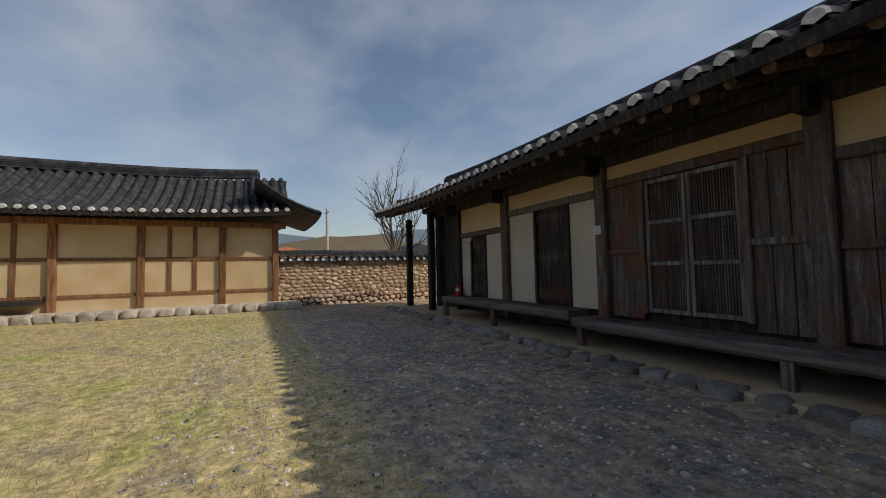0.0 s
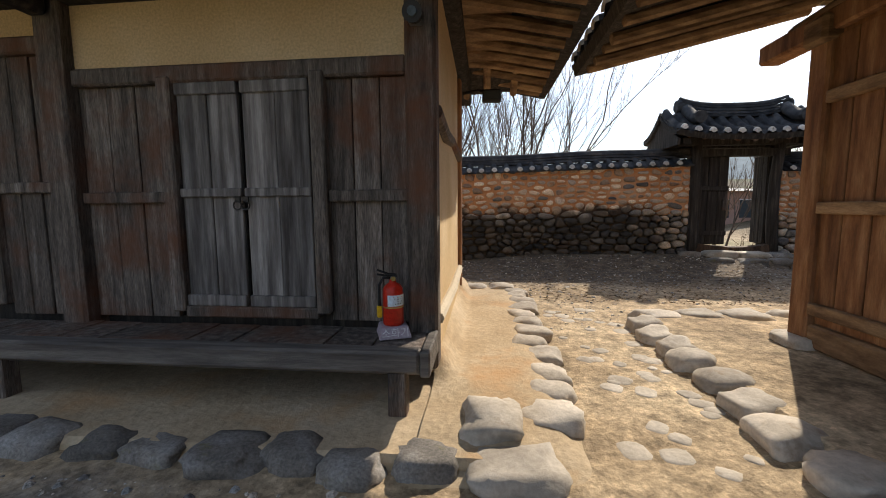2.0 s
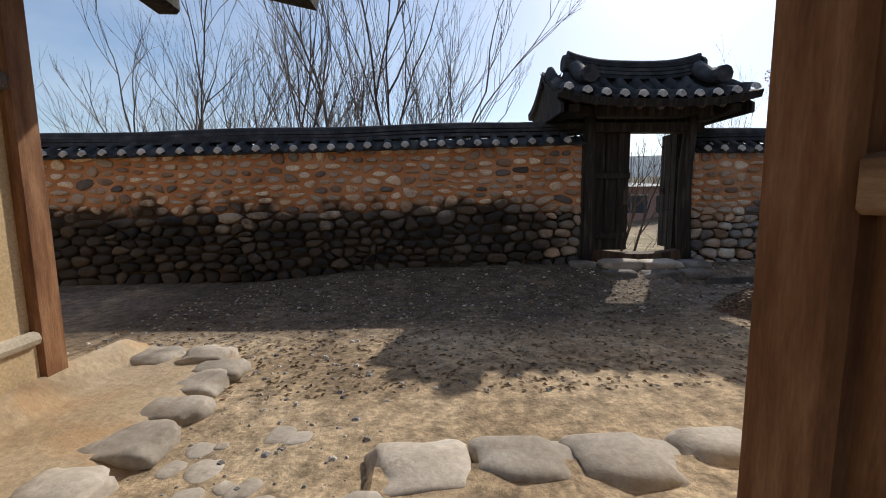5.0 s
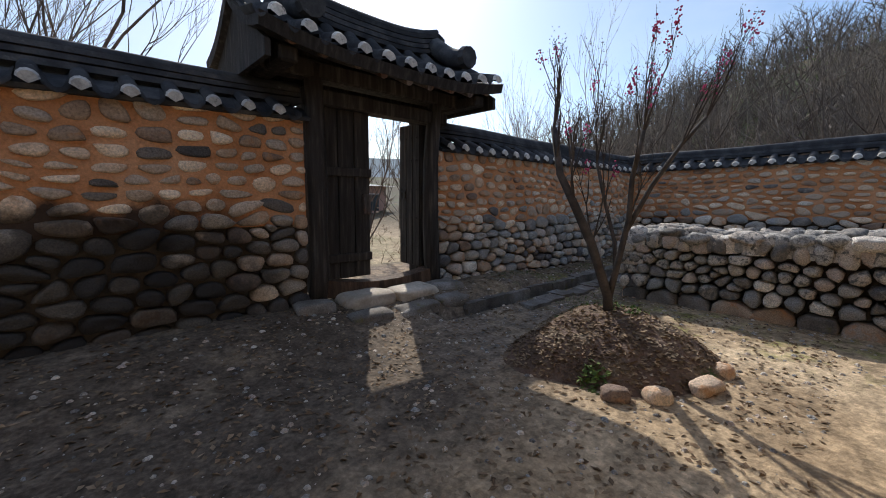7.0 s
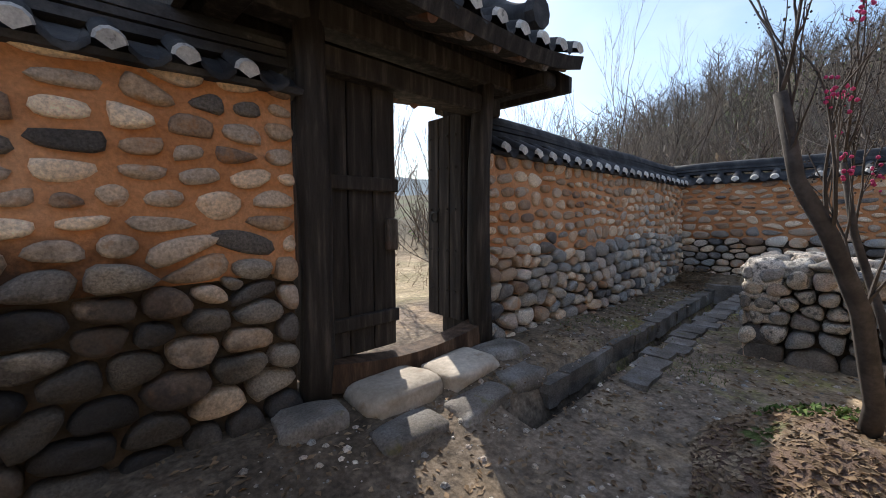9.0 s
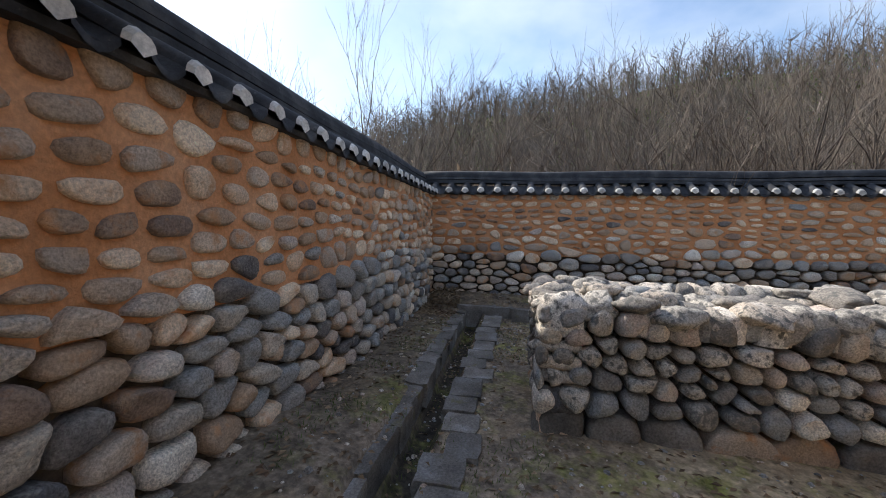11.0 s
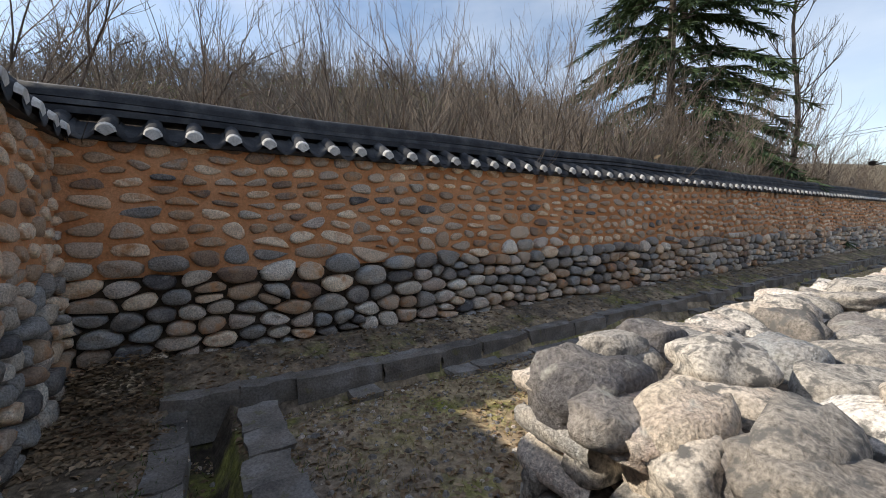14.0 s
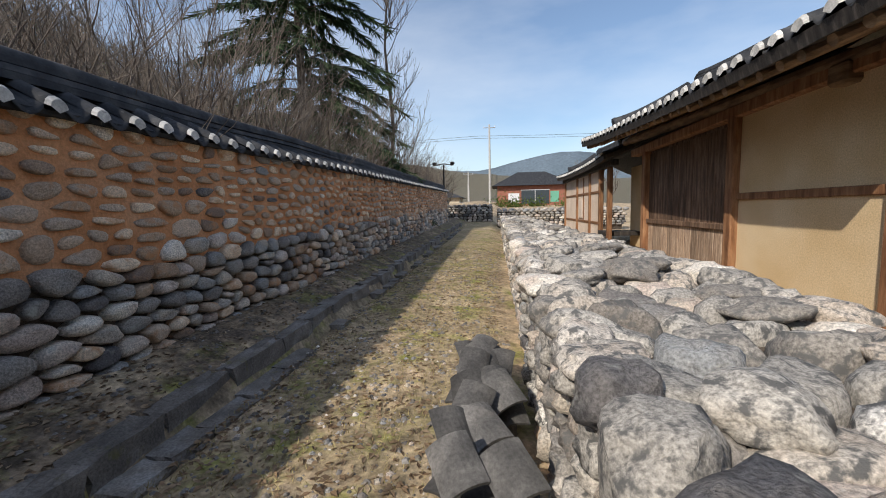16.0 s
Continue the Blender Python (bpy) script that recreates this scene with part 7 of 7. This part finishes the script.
def field_wall(start, along, length, h, seed):
    wall = thing("field_wall", "low dry stone wall of grey field stones", "stone wall")
    a = Vector(along).normalized()
    out = Vector((a.y, -a.x, 0))
    z = ground_height(start[0], start[1])
    rng = random.Random(seed)
    places = []
    for o in (out, -out):
        v = 0.0
        while v < h:
            hh = rng.uniform(0.14, 0.22)
            u = 0.0
            while u < length:
                w = rng.uniform(0.2, 0.45)
                places.append((face_pose(Vector(start) + o * 0.2 + Vector((0, 0, z)), a, o, u + w / 2, v + hh / 2, w, hh * 1.1, 0.3, rng), M_STONE if rng.random() < 0.5 else M_PALE))
                u += w
            v += hh * 0.95
    p0 = Vector(start) + Vector((0, 0, z))
    bm = bmesh.new()
    vs = [bm.verts.new(p0 + a * (length * s) + out * q + Vector((0, 0, hz))) for hz in (-0.3, h - 0.1) for s, q in ((0, -0.16), (1, -0.16), (1, 0.16), (0, 0.16))]
    for q in range(4):
        bm.faces.new((vs[q], vs[(q + 1) % 4], vs[4 + (q + 1) % 4], vs[4 + q]))
    bm.faces.new(vs[4:])
    part("core", bm, M_GAP, wall)
    lay_stones(places, wall, "stone", lambda p: False, 2, 1)
    return wall


field_wall((-2.6, -29.0, 0), (1, 0, 0), 9.0, 1.15, 31)
field_wall((-2.9, -27.0, 0), (-1, 0, 0), 7.5, 1.0, 32)
lamp = thing("street_lamp", "black post lamp with two arms past the wall end", "street lamp")
part("pole", tube([(0.35, -26.2, 0.3), (0.35, -26.2, 4.2)], [0.07, 0.05], 8), M_IRON, lamp)
part("arm", tube([(-0.2, -26.2, 4.15), (0.35, -26.2, 4.25), (0.9, -26.2, 4.15)], [0.03] * 3, 6), M_IRON, lamp)
for x in (-0.2, 0.9):
    part("lantern", tube([(x, -26.2, 4.15), (x, -26.2, 4.3), (x, -26.2, 4.36)], [0.09, 0.16, 0.05], 8), M_IRON, lamp)


def utility_pole(x, y, h, label):
    pole = thing("utility_pole", label, "pole")
    z = ground_height(x, y)
    part("shaft", tube([(x, y, z - 0.5), (x, y, z + h)], [0.2, 0.12], 10), M_CONC, pole)
    part("crossarm", box(x - 0.9, x + 0.9, y - 0.05, y + 0.05, z + h - 0.5, z + h - 0.4), M_STEEL, pole)
    for d in (-0.8, 0.0, 0.8):
        part("insulator", tube([(x + d, y, z + h - 0.4), (x + d, y, z + h - 0.2)], [0.05, 0.04], 6), M_WHITE, pole)
    return pole


utility_pole(-1.9, -62.0, 11.5, "tall pale concrete utility pole by the road")
utility_pole(2.2, -75.0, 5.5, "short pale concrete pole by the road")
utility_pole(-58.0, -4.5, 8.0, "pale concrete utility pole beyond the yard wall")
for z, y0 in ((12.6, -62.0), (12.3, -62.2)):
    pts = [(-60 + 10 * k, y0 - 0.2 * abs(k - 6), z - 0.9 + 0.05 * (k % 6 - 3) ** 2) for k in range(13)]
    wire = part("power_line", tube(pts, [0.025] * 13, 4), M_BLACK)
    tagged(wire, "thin black power line between the poles", "power line")


def far_house(x0, x1, y0, y1, base, eave, top, wall_mat, roof_mat, label, windows, face):
    house = thing("far_house", label, "house")
    part("wall", box(x0, x1, y0, y1, base, eave), wall_mat, house)
    bm = bmesh.new()
    o = 0.8
    low = [bm.verts.new(p) for p in ((x0 - o, y0 - o, eave), (x1 + o, y0 - o, eave), (x1 + o, y1 + o, eave), (x0 - o, y1 + o, eave))]
    ym = (y0 + y1) / 2
    ins = min((x1 - x0) * 0.3, (y1 - y0) * 0.5)
    a, b = bm.verts.new((x0 + ins, ym, top)), bm.verts.new((x1 - ins, ym, top))
    for f in ((low[0], low[1], b, a), (low[1], low[2], b), (low[2], low[3], a, b), (low[3], low[0], a), (low[3], low[2], low[1], low[0])):
        bm.faces.new(f)
    part("roof", bm, roof_mat, house)
    for wx0, wx1, wz0, wz1, material in windows:
        y = y1 if face > 0 else y0
        win = part("window", box(wx0, wx1, y - 0.05, y + 0.06, wz0, wz1), material, house)
        if material is M_GLASS:
            part("window_frame", box(wx0 - 0.08, wx1 + 0.08, y - 0.04, y + 0.09, wz1, wz1 + 0.1), M_WHITE, win)
            part("window_frame", box((wx0 + wx1) / 2 - 0.04, (wx0 + wx1) / 2 + 0.04, y, y + 0.09, wz0, wz1), M_WHITE, win)
    return house


far_house(-13.5, -3.0, -70, -62, 1.5, 4.7, 7.0, M_BRICK, M_TILE, "red brick bungalow with grey hipped roof", [(-10.5, -6.5, 2.0, 4.0, M_GLASS), (-6.2, -4.6, 2.2, 3.6, M_WHITE), (-11.9, -10.7, 2.2, 3.8, M_SIGN)], 1)
far_house(4.0, 13, -84, -76, 1.5, 3.6, 5.0, M_CREAM, M_TILE, "low pale house with grey roof", [(6, 8, 2, 3.2, M_GLASS)], 1)
far_house(-5.0, 16.0, 34, 42, -1.4, 2.7, 3.3, M_PINKW, M_CONC, "long low pink house with white-barred windows", [(-3.5, -1.5, 0.0, 1.8, M_GLASS), (0.5, 3.0, 0.0, 1.8, M_GLASS), (5.0, 7.5, 0.0, 1.8, M_GLASS), (9.5, 12, 0.0, 1.8, M_GLASS), (13.0, 15.0, 0.0, 1.8, M_GLASS)], -1)
far_house(-60, -50, -14, -4, 0.0, 2.2, 3.6, M_CREAM, M_ORANGE, "low house with orange roof", [(-57, -55, 0.8, 1.8, M_GLASS)], -1)
far_house(-66, -55, 2, 10, 0.0, 2.6, 4.4, M_CREAM, M_TILE, "low pale house with grey roof", [(-62, -60, 0.8, 1.8, M_GLASS)], -1)

for x, y, s in ((-3.6, -58, 1.6), (-5.6, -58.5, 1.2), (-8.4, -59, 1.3), (-12.5, -58, 1.5)):
    rng_b = random.Random(int(x * 10))
    bm = bmesh.new()
    for _ in range(260):
        d = Vector((rng_b.gauss(0, 0.55), rng_b.gauss(0, 0.5), abs(rng_b.gauss(0, 0.45)))) * s
        a = Vector((rng_b.uniform(-1, 1), rng_b.uniform(-1, 1), rng_b.uniform(-1, 1))).normalized() * 0.16
        b = a.orthogonal().normalized() * 0.1
        bm.faces.new([bm.verts.new(d + q) for q in (-a, b, a, -b)])
    shrub = part("garden_shrub", bm, M_GREEN)
    shrub.matrix_basis = Matrix.Translation((x, y, ground_height(x, y)))
    tagged(shrub, "clipped green shrub before the brick bungalow", "shrub", "garden shrubs")


# far hills beyond the fields, the outer ring tinted blue for haze
def far_hills(radius, lo, hi, seed, material):
    bm = bmesh.new()
    n = 160
    foot, crest, back = [], [], []
    for k in range(n):
        a = 2 * math.pi * k / n
        h = lo + (hi - lo) * (0.5 + 0.5 * noise.noise(Vector((3 * math.cos(a), 3 * math.sin(a), seed)))) + 4 * noise.noise(Vector((14 * math.cos(a), 14 * math.sin(a), seed)))
        for ring, rr, z in ((foot, radius - 120, -5), (crest, radius, h), (back, radius + 80, -5)):
            ring.append(bm.verts.new((rr * math.cos(a), rr * math.sin(a), z)))
    for k in range(n):
        j = (k + 1) % n
        bm.faces.new((foot[k], foot[j], crest[j], crest[k]))
        bm.faces.new((crest[k], crest[j], back[j], back[k]))
    return tagged(part("backdrop", bm, material, smooth=True), "distant hazy blue wooded hills", "hills", kind="structure")


# distance haze is painted into this blue-grey base colour
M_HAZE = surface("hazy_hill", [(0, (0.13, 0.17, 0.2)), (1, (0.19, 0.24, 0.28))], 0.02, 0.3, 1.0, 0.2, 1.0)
M_NEARHILL = surface("brown_hill", [(0, (0.13, 0.1, 0.065)), (0.5, (0.2, 0.14, 0.08)), (1, (0.14, 0.15, 0.08))], 0.05, 0.6, 1.0, 0.4, 1.0)
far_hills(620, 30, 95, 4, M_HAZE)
far_hills(330, 8, 34, 9, M_NEARHILL)
